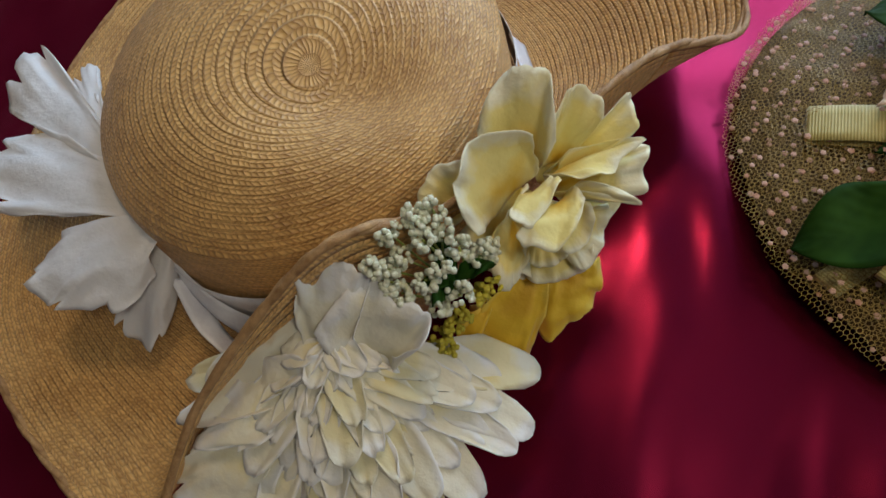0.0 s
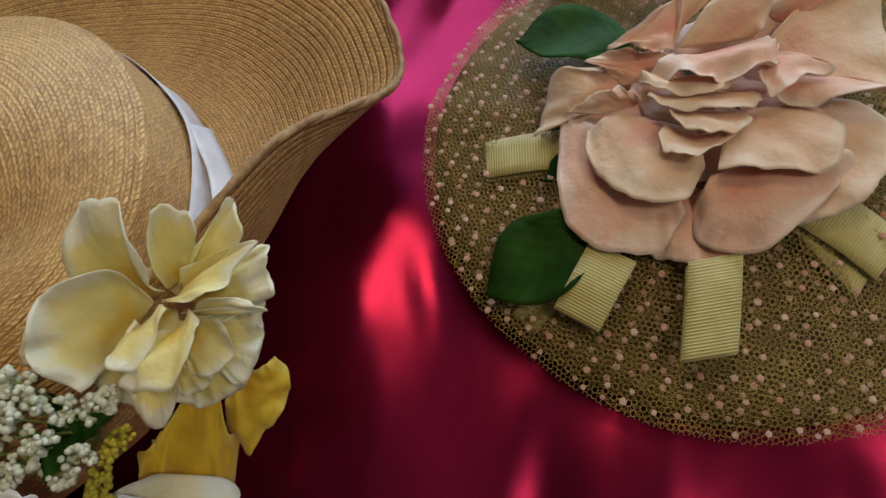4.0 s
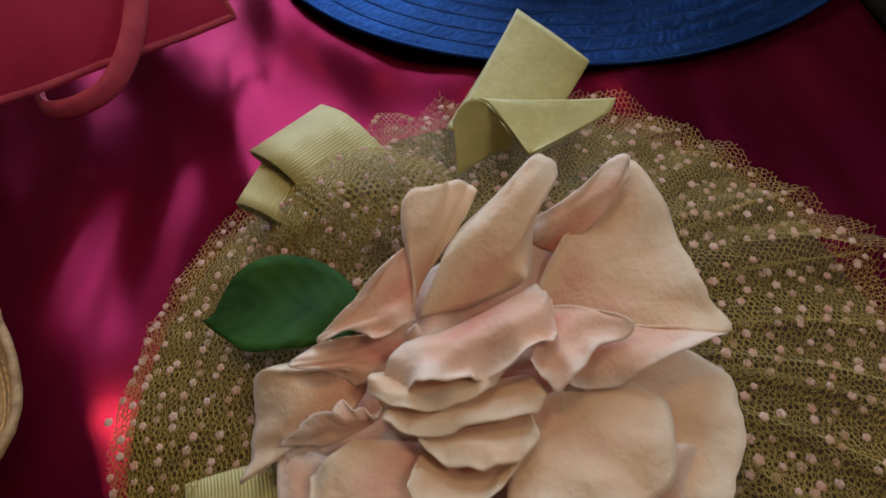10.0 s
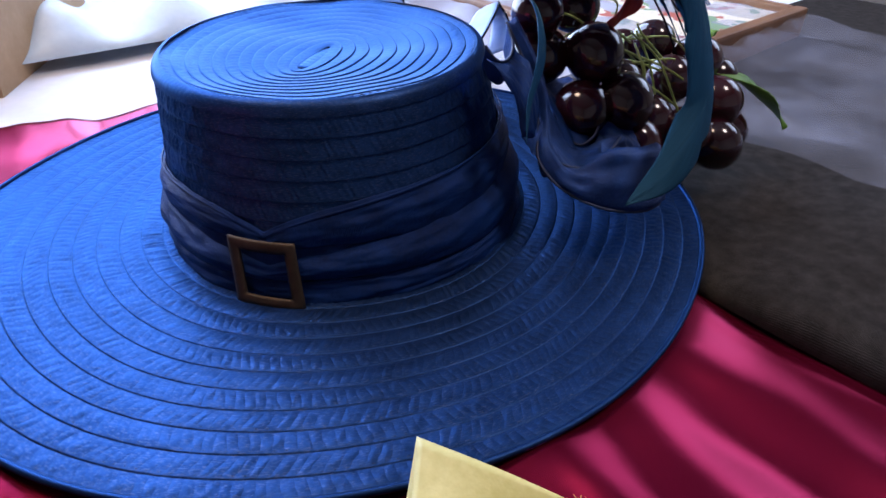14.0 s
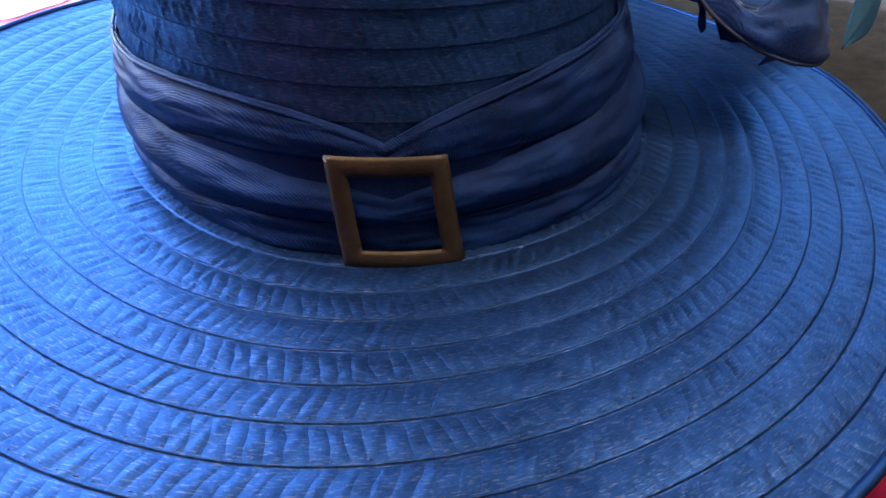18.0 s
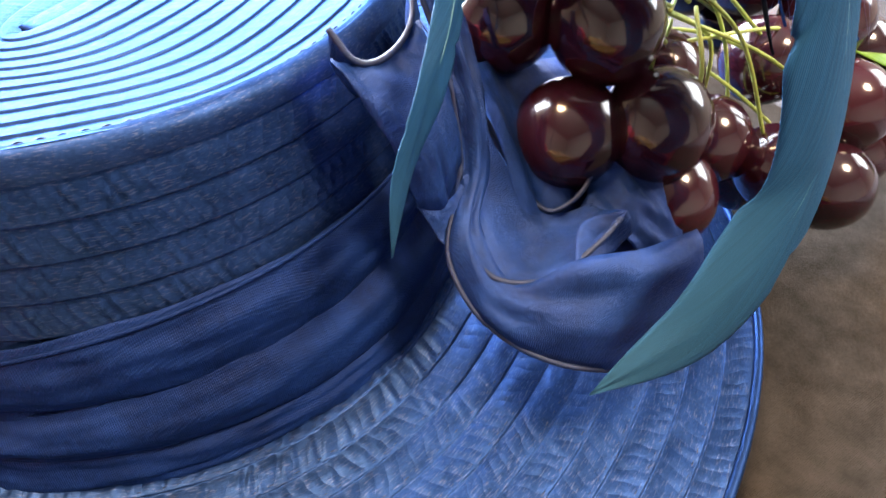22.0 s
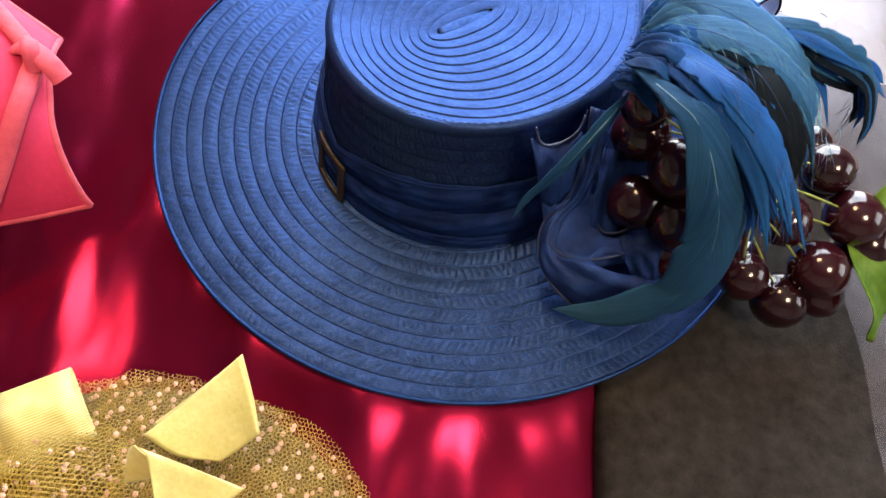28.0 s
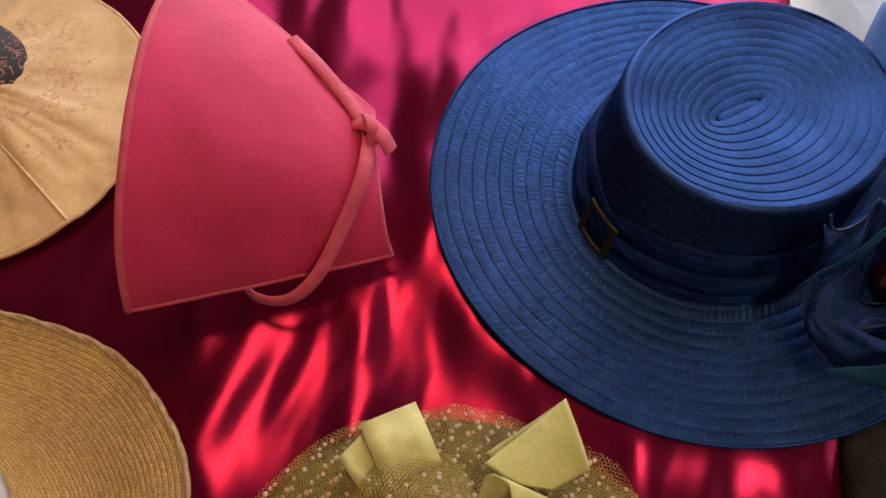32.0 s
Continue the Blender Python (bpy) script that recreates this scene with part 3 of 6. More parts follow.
        faces += [(b, b + 1, b + 4), (b + 1, b + 2, b + 4), (b + 2, b + 3, b + 4), (b + 3, b, b + 4)]
    return raw(name, verts, faces, material, blue, kind="stuff", smooth=False)


for k in range(1, 11):
    stitches("stitching", brim_ring, (k - 0.14) / 11, 190 + 9 * k, NAVY_CORD, 0.0001)
stitches("stitching", top_ring, 0.03, 130, NAVY_CORD, 0.0006)

# sash round the crown: overlapping folds that draw together at the buckle
BUCKLE = math.atan2(0.262 - 0.318, 0.127 - 0.205)


def fold(lo, hi, bulge, seed, label=""):
    def fn(u, v):
        th = BUCKLE + 2 * math.pi * u
        near = math.exp(-(min(u, 1 - u) / 0.065))
        near += (1 - near) * 0.62 * math.exp(-(((u - 0.80) / 0.13) ** 2))
        base = 0.0015 + 0.0245 * lo + 0.013 * lo * (1 - near) + 0.002 * math.sin(3 * th + seed)
        top = 0.0015 + 0.0245 * hi + 0.018 * hi * (1 - near) + 0.002 * math.sin(2 * th + 2 * seed)
        z = base + (top - base) * v
        s = max(0.0, z / 0.0735)
        p, n = crown_ring(th, s)
        out = 0.0018 + bulge * math.sin(math.pi * (0.15 + 0.85 * v)) * (1 - 0.5 * near) + 0.0009 * fbm(th * 6, v * 4, seed, 2) + 0.00022 * math.sin(17 * v + 5.0 * fbm(th * 2.2, v, seed + 5, 2)) * (1 - near)
        return Vector(p) + n * out - BC
    return sheet("sash_fold", fn, 220, 22, SASH, blue, label, wrap_u=True, thickness=0.0006)


fold(-0.1, 0.98, 0.0004, 0.9)
fold(-0.08, 0.22, 0.0030, 0.4)
fold(0.24, 0.62, 0.0058, 1.9)
fold(0.70, 1.02, 0.0036, 3.1)
for lo, off in ((0.24, 0.0040), (1.02, 0.0042)):
    ring = []
    for k in range(140):
        u = k / 140
        near = math.exp(-(min(u, 1 - u) / 0.065))
        near += (1 - near) * 0.62 * math.exp(-(((u - 0.80) / 0.13) ** 2))
        th = BUCKLE + 2 * math.pi * u
        z = 0.0015 + 0.0245 * lo + 0.018 * lo * (1 - near)
        p, n = crown_ring(th, z / 0.0735)
        ring.append(Vector(p) + n * (off - 0.002 * near) - BC)
    tube("sash_hem", ring, 0.0006, SASH, blue, closed=True, sides=6)

# buckle
buckle = thing("buckle", (0, 0, 0), "", "")
buckle.parent = blue


def buckle_point(u, v):
    """u round the frame, v across its width: a curved square frame."""
    k = u * 4
    i, f = int(k) % 4, k - int(k)
    c = ((-1, -1), (1, -1), (1, 1), (-1, 1))
    ax, ay = c[i][0] + (c[(i + 1) % 4][0] - c[i][0]) * f, c[i][1] + (c[(i + 1) % 4][1] - c[i][1]) * f
    half = 0.0162 - 0.0052 * v
    w, h = ax * half, ay * (half * 0.86)
    th = BUCKLE + w / 0.100
    z = 0.0205 + h
    p, n = crown_ring(th, (z - 0.008) / 0.0735)
    return Vector(p) + n * (0.0064 + 0.0005 * math.sin(math.pi * v)) - BC


sheet("frame", buckle_point, 48, 5, BRASS, buckle, "aged brass square frame", wrap_u=True, thickness=0.0016)


DARK_HEM = fabric("black_wired_hem", (0.002, 0.003, 0.006), (0.006, 0.008, 0.016), 0.9, 200, 0.2, spec=0.05)


# navy chiffon rosette
def frill(points, width, lean, material=CHIFFON, hem=True, n=40, wave=0.003, label=""):
    """A strip of chiffon standing on a curve: lean is the direction of its width."""
    pts = spline([Vector(p) - BC for p in points], n)
    lean = Vector(lean).normalized()

    def fn(u, v):
        i = min(int(u * (n - 1) + 0.5), n - 1)
        q = pts[i]
        d = (pts[min(i + 1, n - 1)] - pts[max(i - 1, 0)]).normalized()
        out = d.cross(lean).normalized()
        return q + lean * width * v * (0.75 + 0.25 * math.sin(7 * u)) + out * wave * math.sin(9 * u + 3 * v) * v

    ob = sheet("chiffon_loop", fn, n, 8, material, blue, label, thickness=0.0004)
    if hem:
        tube("chiffon_hem", [fn(k / 29, 1.0) for k in range(30)], 0.0008, DARK_HEM, ob, n=60)
        ob.children[0].location = (0, 0, 0)
    return ob


def ruled(name, a, b, bulge=(0, 0, 0), wave=0.0, seed=0, material=CHIFFON, hem=0, n=36, nv=10):
    """Cloth stretched between two curves, swelling by bulge halfway; hem 1 or 2 cords its first or second edge."""
    pa, pb, out = spline([Vector(p) - BC for p in a], n), spline([Vector(p) - BC for p in b], n), Vector(bulge)

    def fn(u, v):
        i = min(int(round(u * (n - 1))), n - 1)
        return pa[i].lerp(pb[i], v) + out * math.sin(math.pi * v) + out.normalized() * wave * fbm(u * 5 + seed, v * 4, seed, 2) if out.length else pa[i].lerp(pb[i], v)

    ob = sheet(name, fn, n, nv, material, blue, thickness=0.0004)
    if hem:
        tube("chiffon_hem", pa[::3] if hem == 1 else pb[::3], 0.0007, NAVY_CORD, ob, n=60)
    return ob


TOWARD = (-0.1, -0.6, 0.75)


def swell(k):
    return tuple(k * c for c in TOWARD)


ruled("chiffon_fold", [(0.2595, 0.258, 0.102), (0.2600, 0.244, 0.085), (0.2596, 0.238, 0.075), (0.2566, 0.2307, 0.062), (0.2465, 0.2200, 0.051), (0.2470, 0.2045, 0.042), (0.2585, 0.1895, 0.035), (0.2770, 0.1805, 0.031), (0.295, 0.180, 0.031)],
      [(0.268, 0.258, 0.099), (0.2692, 0.2471, 0.085), (0.2675, 0.2372, 0.074), (0.2645, 0.230, 0.061), (0.2555, 0.2205, 0.055), (0.2550, 0.2055, 0.050), (0.2670, 0.1985, 0.058), (0.283, 0.1945, 0.056), (0.300, 0.1935, 0.054)], swell(0.0036), 0.0030, 1, hem=1, n=60, nv=12)
ruled("chiffon_fold", [(0.2555, 0.2255, 0.055), (0.2508, 0.2099, 0.0515), (0.2629, 0.2028, 0.0495), (0.2761, 0.2022, 0.0545), (0.287, 0.2047, 0.0575)],
      [(0.2665, 0.2390, 0.074), (0.2690, 0.2330, 0.064), (0.2740, 0.2260, 0.052), (0.2800, 0.2190, 0.049), (0.2870, 0.2150, 0.052)], swell(-0.004), 0.0015, 2, hem=1)
ruled("chiffon_fold", [(0.2690, 0.2440, 0.070), (0.2745, 0.2361, 0.058), (0.2768, 0.2215, 0.0495), (0.2866, 0.2185, 0.0545), (0.2990, 0.2270, 0.0620), (0.3064, 0.2333, 0.0670)],
      [(0.2740, 0.2470, 0.066), (0.2800, 0.2400, 0.050), (0.2820, 0.2290, 0.042), (0.2900, 0.2260, 0.044), (0.2990, 0.2330, 0.052), (0.3064, 0.2393, 0.060)], swell(0.002), 0.0005, 3, hem=1)
ruled("chiffon_fold", [(0.2850, 0.2170, 0.050), (0.2950, 0.2230, 0.056), (0.3064, 0.2320, 0.063)], [(0.2960, 0.2000, 0.038), (0.3060, 0.1990, 0.038), (0.3140, 0.2050, 0.042)], swell(0.003), 0.002, 4)
ruled("chiffon_fold", [(0.2618, 0.1935, 0.0485), (0.2690, 0.2020, 0.0530), (0.2765, 0.2084, 0.0560), (0.287, 0.2050, 0.0575)], [(0.2660, 0.1935, 0.0440), (0.2740, 0.1985, 0.0470), (0.2800, 0.2010, 0.0490), (0.2875, 0.2020, 0.0520)], swell(0.001), 0.0005, 5)
ruled("chiffon_fold", [(0.2621, 0.1937, 0.0480), (0.2720, 0.1975, 0.0440), (0.2860, 0.1990, 0.0430), (0.3020, 0.2010, 0.0400), (0.3120, 0.2040, 0.036)], [(0.2640, 0.1990, 0.030), (0.2740, 0.1935, 0.031), (0.2880, 0.1925, 0.031), (0.3020, 0.1935, 0.028), (0.312, 0.1960, 0.025)], swell(0.0035), 0.002, 6)
ruled("chiffon_fold", [(0.2341, 0.2462, 0.0985), (0.2370, 0.2420, 0.0930), (0.2423, 0.2416, 0.0915), (0.2500, 0.2450, 0.0925), (0.2554, 0.2497, 0.0960), (0.2575, 0.2560, 0.1020)],
      [(0.2345, 0.2480, 0.0900), (0.2380, 0.2460, 0.0830), (0.2430, 0.2450, 0.0800), (0.2500, 0.2480, 0.0800), (0.2560, 0.2530, 0.0840), (0.2580, 0.2570, 0.0900)], swell(0.001), 0.0005, 7, hem=1)
ruled("chiffon_fold", [(0.2325, 0.2430, 0.0940), (0.2400, 0.2420, 0.0910), (0.2490, 0.2450, 0.0920), (0.2570, 0.2500, 0.0930)], [(0.2440, 0.2290, 0.0600), (0.2490, 0.2270, 0.0590), (0.2530, 0.2290, 0.0620), (0.2575, 0.2320, 0.0660)], swell(0.006), 0.002, 8)
ruled("chiffon_fold", [(0.2440, 0.2300, 0.0600), (0.2520, 0.2280, 0.0600), (0.2580, 0.2310, 0.0640)], [(0.2500, 0.2190, 0.0420), (0.2550, 0.2190, 0.0400), (0.2620, 0.2200, 0.0390)], swell(0.002), 0.002, 9)

ruled("chiffon_drape", [(0.272, 0.252, 0.078), (0.288, 0.256, 0.070), (0.312, 0.256, 0.066)], [(0.270, 0.214, 0.034), (0.285, 0.204, 0.031), (0.316, 0.208, 0.030)], swell(0.004), 0.003, 10)


# stiff loops behind the crown
def organza_blue():
    m = Nodes("blue_organza", (0.05, 0.15, 0.48), 0.4, Sheen_Weight=0.2)
    v = m.coords()
    n = m.noise(v, 60.0, 3.0)
    m.join(m.math("ADD", m.math("MULTIPLY", n, 0.4), 0.55), m.bsdf.inputs["Alpha"])
    m.bump(n, 0.3, 0.001)
    return m.mat


BLUE_SHEER = organza_blue()
for pts in (
    [(0.285, 0.375, 0.055), (0.292, 0.405, 0.075), (0.300, 0.425, 0.085), (0.309, 0.417, 0.060), (0.300, 0.385, 0.04)],
    [(0.300, 0.36, 0.05), (0.322, 0.392, 0.055), (0.345, 0.402, 0.052), (0.352, 0.388, 0.045), (0.325, 0.36, 0.035)],
    [(0.315, 0.352, 0.05), (0.350, 0.374, 0.062), (0.372, 0.385, 0.068), (0.377, 0.377, 0.060), (0.352, 0.357, 0.045)],
):
    frill(pts, 0.022, (0.55, -0.60, 0.45), BLUE_SHEER, wave=0.001)


# feathers
def feather_mat(name, dark, light, tip, edge_dark=0.0):
    """Barbs slant from the quill; the colour shifts towards the tip and, with edge_dark, along one edge."""
    m = Nodes(name, light, 0.5, spec=0.2, Anisotropic=0.4)
    m.set(**{"Specular Tint": (0.35, 0.62, 1.0, 1.0)})
    uv = m.node("ShaderNodeTexCoord").outputs["UV"]
    sep = m.node("ShaderNodeSeparateXYZ")
    m.join(uv, sep.inputs["Vector"])
    u, v = sep.outputs["X"], sep.outputs["Y"]
    side_v = m.math("ABSOLUTE", m.math("SUBTRACT", v, 0.5))
    along = m.math("SUBTRACT", m.math("MULTIPLY", u, 3.0), m.math("MULTIPLY", side_v, 1.1))
    barbs = m.math("SINE", m.math("ADD", m.math("MULTIPLY", along, 300.0), m.math("MULTIPLY", m.noise(m.coords(), 60.0), 6.0)))
    streak_at = m.node("ShaderNodeCombineXYZ")
    m.join(m.math("MULTIPLY", along, 26.0), streak_at.inputs["X"]).join(m.math("MULTIPLY", v, 1.2), streak_at.inputs["Y"])
    streak = m.noise(streak_at.outputs["Vector"], 1.0, 3.0, 0.6)
    patch = m.noise(m.coords(), 28.0, 2.0)
    tone = m.math("ADD", m.math("MULTIPLY", patch, 0.40), m.math("ADD", m.math("MULTIPLY", streak, 0.55), m.math("MULTIPLY", barbs, 0.08)))
    c = m.mix(m.math("MULTIPLY", m.math("POWER", u, 2.5), 0.85), m.ramp(tone, (0.30, dark), (0.62, light)), tip)
    if edge_dark:
        rim = m.math("MULTIPLY", m.math("GREATER_THAN", m.math("ADD", v, m.math("MULTIPLY", streak, 0.3)), 0.80), m.math("GREATER_THAN", u, 0.25))
        c = m.mix(m.math("MULTIPLY", rim, edge_dark), c, (0.004, 0.005, 0.007))
    m.colour(c)
    m.translucent(c, 0.35)
    m.bump(m.math("ADD", m.math("MULTIPLY", streak, 0.5), m.math("MULTIPLY", barbs, 0.35)), 0.4, 0.0006)
    return m.mat


TEAL = feather_mat("teal_feather", (0.004, 0.031, 0.090), (0.020, 0.118, 0.265), (0.032, 0.115, 0.195))
PALE_AZURE = feather_mat("pale_azure_feather", (0.018, 0.13, 0.38), (0.090, 0.31, 0.62), (0.05, 0.23, 0.50))
BLACK_FEATHER = feather_mat("black_feather", (0.003, 0.005, 0.008), (0.010, 0.016, 0.022), (0.004, 0.005, 0.006))
AZURE = feather_mat("azure_feather", (0.004, 0.040, 0.22), (0.020, 0.18, 0.58), (0.014, 0.16, 0.50))
DARK_TIP = feather_mat("black_edged_feather", (0.006, 0.05, 0.12), (0.04, 0.22, 0.48), (0.010, 0.05, 0.10), 0.95)
NAVY_FEATHER = feather_mat("navy_feather", (0.002, 0.016, 0.075), (0.006, 0.070, 0.28), (0.010, 0.13, 0.38))
BARB = fabric("blue_barb", (0.004, 0.03, 0.13), (0.02, 0.16, 0.40), 0.5, 40, 0.1)
QUILL = fabric("feather_quill", (0.04, 0.14, 0.20), (0.08, 0.24, 0.32), 0.4, 200, 0.1)


def feather(points, width, face, material, label="", cup=0.15, ragged=0.08, seed=0, n=54, nv=17, point=2.1, grow=0.16):
    """A vane either side of a quill; face: the way its flat side looks; edges split into a few barbs."""
    rng = random.Random(seed)
    pts = spline([Vector(p) - BC for p in points], n)
    face = Vector(face).normalized()
    splits = [(rng.uniform(0.15, 0.95), rng.choice((-1, 1)), rng.uniform(0.1, 0.35)) for _ in range(5 if nv > 9 else 1)]
    ob = thing("feather", (0, 0, 0), label, "")
    ob.parent = blue

    def fn(u, v):
        i = min(int(round(u * (n - 1))), n - 1)
        d = (pts[min(i + 1, n - 1)] - pts[max(i - 1, 0)]).normalized()
        s = d.cross(face).normalized()
        up = s.cross(d)
        w = width * (min(1.0, (u / grow)) ** 0.8) * (1 - max(0.0, (u - 0.62) / 0.38) ** point)
        k = 2 * v - 1
        rag = 1 + ragged * (0.7 * fbm(u * 5, k * 0.5, seed, 1) + 0.3 * fbm(u * 40, k * 0.3, seed, 1))
        for su, ss, sd in splits:
            if ss * k > 0:
                rag -= sd * math.exp(-(((u - su) / 0.012) ** 2)) * abs(k) ** 3
        sweep = abs(k) * width * 0.9
        q = pts[i] + s * (k * w * rag) + d * sweep * min(1.0, 4 * (1 - u)) * 0.6
        return q + up * (cup * w * (1 - k * k)) + up * 0.0006 * fbm(u * 4, k * 1.5, seed + 3, 1)

    sheet("vane", fn, n, nv, material, ob, thickness=0.0003)
    if nv > 9:
        tube("quill", [fn(0.12 + 0.87 * i / 12, 0.5) for i in range(13)], 0.0003, QUILL if material is TEAL else BARB, ob, n=40, sides=5, taper=lambda t: 1.15 - t)
    return ob


feather([(0.2653, 0.2652, 0.1280), (0.2785, 0.2385, 0.1400), (0.2891, 0.2211, 0.1420), (0.2991, 0.2025, 0.1280), (0.3051, 0.1929, 0.1100), (0.3062, 0.1823, 0.0780), (0.2817, 0.1748, 0.0550), (0.2533, 0.1773, 0.0440)], 0.0146, (0.1, -0.75, 0.6), TEAL, "long curled teal green feather", seed=1, n=80, ragged=0.05, cup=0.3, point=1.8, grow=0.55)
feather([(0.2757, 0.2626, 0.112), (0.2624, 0.2439, 0.1095), (0.2516, 0.2307, 0.104), (0.243, 0.2231, 0.095), (0.2345, 0.2190, 0.081), (0.2285, 0.2140, 0.066)], 0.0042, (0.55, -0.5, 0.5), TEAL, "narrow curled teal feather", seed=2, ragged=0.04)
LONG = (
    ([(0.2695, 0.2701, 0.1280), (0.2838, 0.2570, 0.1420), (0.2959, 0.2366, 0.1500), (0.3104, 0.2226, 0.1450), (0.3226, 0.2070, 0.1350), (0.3309, 0.1884, 0.1220)], 0.0085, 1),
    ([(0.2701, 0.2686, 0.1260), (0.2827, 0.2534, 0.1400), (0.2942, 0.2329, 0.1460), (0.3088, 0.2197, 0.1380), (0.3233, 0.2088, 0.1220), (0.3333, 0.2013, 0.1100)], 0.0085, 0),
    ([(0.2707, 0.2682, 0.1240), (0.2807, 0.2504, 0.1360), (0.2928, 0.2309, 0.1380), (0.3054, 0.2182, 0.1280), (0.3165, 0.2079, 0.1120), (0.3218, 0.1964, 0.0940)], 0.0090, 0),
    ([(0.2705, 0.2706, 0.1250), (0.2818, 0.2529, 0.1380), (0.2943, 0.2320, 0.1420), (0.3083, 0.2180, 0.1320), (0.3210, 0.2086, 0.1150), (0.3261, 0.1979, 0.1000)], 0.0080, 1),
    ([(0.2959, 0.2647, 0.1380), (0.3106, 0.2542, 0.1430), (0.3229, 0.2384, 0.1400), (0.3346, 0.2249, 0.1280), (0.3402, 0.2123, 0.1080)], 0.0095, 2),
    ([(0.2749, 0.2825, 0.1320), (0.2891, 0.2810, 0.1460), (0.3060, 0.2709, 0.1500), (0.3234, 0.2610, 0.1450), (0.3424, 0.2522, 0.1320), (0.3511, 0.2407, 0.1180)], 0.0110, 3),
    ([(0.2763, 0.2800, 0.1300), (0.2906, 0.2693, 0.1440), (0.3077, 0.2595, 0.1470), (0.3263, 0.2514, 0.1400), (0.3426, 0.2425, 0.1260), (0.3526, 0.2310, 0.1080)], 0.0105, 3),
    ([(0.2747, 0.2821, 0.1300), (0.2836, 0.2882, 0.1400), (0.2975, 0.2864, 0.1470), (0.3126, 0.2766, 0.1480), (0.3272, 0.2650, 0.1420)], 0.0080, 1),
    ([(0.3167, 0.2853, 0.1380), (0.3280, 0.2740, 0.1460), (0.3441, 0.2675, 0.1450), (0.3636, 0.2642, 0.1380), (0.3737, 0.2588, 0.1220), (0.3726, 0.2528, 0.1140)], 0.0075, 4),
    ([(0.3210, 0.2782, 0.1380), (0.3326, 0.2677, 0.1420), (0.3490, 0.2626, 0.1380), (0.3697, 0.2650, 0.1300), (0.3783, 0.2621, 0.1240)], 0.0070, 4),
)
KINDS = ((NAVY_FEATHER, "dark blue cock feather"), (AZURE, "bright azure cock feather"), (BLACK_FEATHER, "black cock feather"), (PALE_AZURE, "pale azure cock feather"), (DARK_TIP, "azure cock feather with a black curled tip"))
rng = random.Random(31)
for k, (pts, w, kind) in enumerate(LONG):
    feather(pts, 0.8 * w, (0.25, -0.55, 0.75), KINDS[kind][0], KINDS[kind][1], cup=0.16, ragged=0.06, seed=40 + k, n=70, point=1.4, grow=0.28)
    for j in range(9):
        d = Vector((rng.uniform(-0.007, 0.008), rng.uniform(-0.007, 0.007), rng.uniform(-0.006, 0.001)))
        cut = max(3, len(pts) - rng.choice((0, 0, 1, 2)))
        other = KINDS[rng.choice((0, 0, 1, 1, 2) if kind < 3 else (1, 3, 3, 4) if kind == 3 else (1, 4))]
        feather([Vector(p) + d * (0.4 + 0.9 * i / len(pts)) for i, p in enumerate(pts[:cut])], rng.uniform(0.0016, 0.0048), (0.3 + d.x * 40, -0.5, 0.75), other[0], other[1], cup=0.12, ragged=0.04, seed=80 + 10 * k + j, n=40, nv=9, point=1.2)
rng = random.Random(5)
for k in range(60):
    f = rng.random()
    root = Vector((0.2650 + 0.014 * f + rng.uniform(-0.001, 0.003), 0.2640 + 0.018 * f + rng.uniform(-0.002, 0.003), 0.120 + rng.uniform(-0.008, 0.010)))
    way = Vector((0.55 + 0.35 * f, -0.65 + 0.55 * f, 0.35 + rng.uniform(-0.15, 0.15)))
    L = rng.uniform(0.022, 0.042)
    kind = KINDS[0] if f < 0.6 and rng.random() < 0.75 else KINDS[1]
    feather([root, root + way * L * 0.5 + Vector((0, 0, 0.006)), root + way * L - Vector((0, 0, 0.003))], rng.uniform(0.0016, 0.0036), (0.2, -0.5, 0.8), kind[0], "short downy blue feather", cup=0.12, ragged=0.2, seed=200 + k, n=22, nv=7, point=1.1)


# loose barbs that fluff the fan, each in the colour of its feather
BARBS = (fabric("navy_barb", (0.003, 0.014, 0.07), (0.008, 0.06, 0.22), 0.5, 40, 0.1), BARB, fabric("black_barb", (0.003, 0.004, 0.006), (0.012, 0.014, 0.018), 0.6, 40, 0.1), fabric("pale_azure_barb", (0.02, 0.18, 0.36), (0.12, 0.44, 0.62), 0.5, 40, 0.1))


def fluff(material, label, lines, count, spread, long, wide):
    """Fine barbs that follow the given feathers, splayed a little outwards."""
    verts, faces = [], []
    for k in range(count):
        pts = rng.choice(lines)
        i = min(int(rng.random() ** 1.3 * (len(pts) - 1)), len(pts) - 2)
        a, b = Vector(pts[i]) - BC, Vector(pts[i + 1]) - BC
        d = (b - a).normalized()
        off = Vector((rng.gauss(0, 1), rng.gauss(0, 1), rng.gauss(0.3, 0.7))) * spread
        p = a.lerp(b, rng.random()) + off
        d = (d + off * 45 + Vector((rng.uniform(-0.2, 0.2), rng.uniform(-0.2, 0.2), rng.uniform(-0.15, 0.15)))).normalized()
        L, w = rng.uniform(0.5, 1.0) * long, d.cross(Vector((0.1, -0.5, 0.8))).normalized() * rng.uniform(0.5, 1.0) * wide
        fall = Vector((0, 0, -0.0005)) + Vector((rng.uniform(-1, 1), rng.uniform(-1, 1), 0)) * 0.0003
        base = len(verts)
        for j in range(5):
            q = p + d * L * j + fall * j * j
            verts += [q - w * (1 - j / 4.3), q + w * (1 - j / 4.3)]
        faces += [(base + 2 * j, base + 2 * j + 1, base + 2 * j + 3, base + 2 * j + 2) for j in range(4)]
    raw("feather_fluff", verts, faces, material, blue, label, kind="stuff")


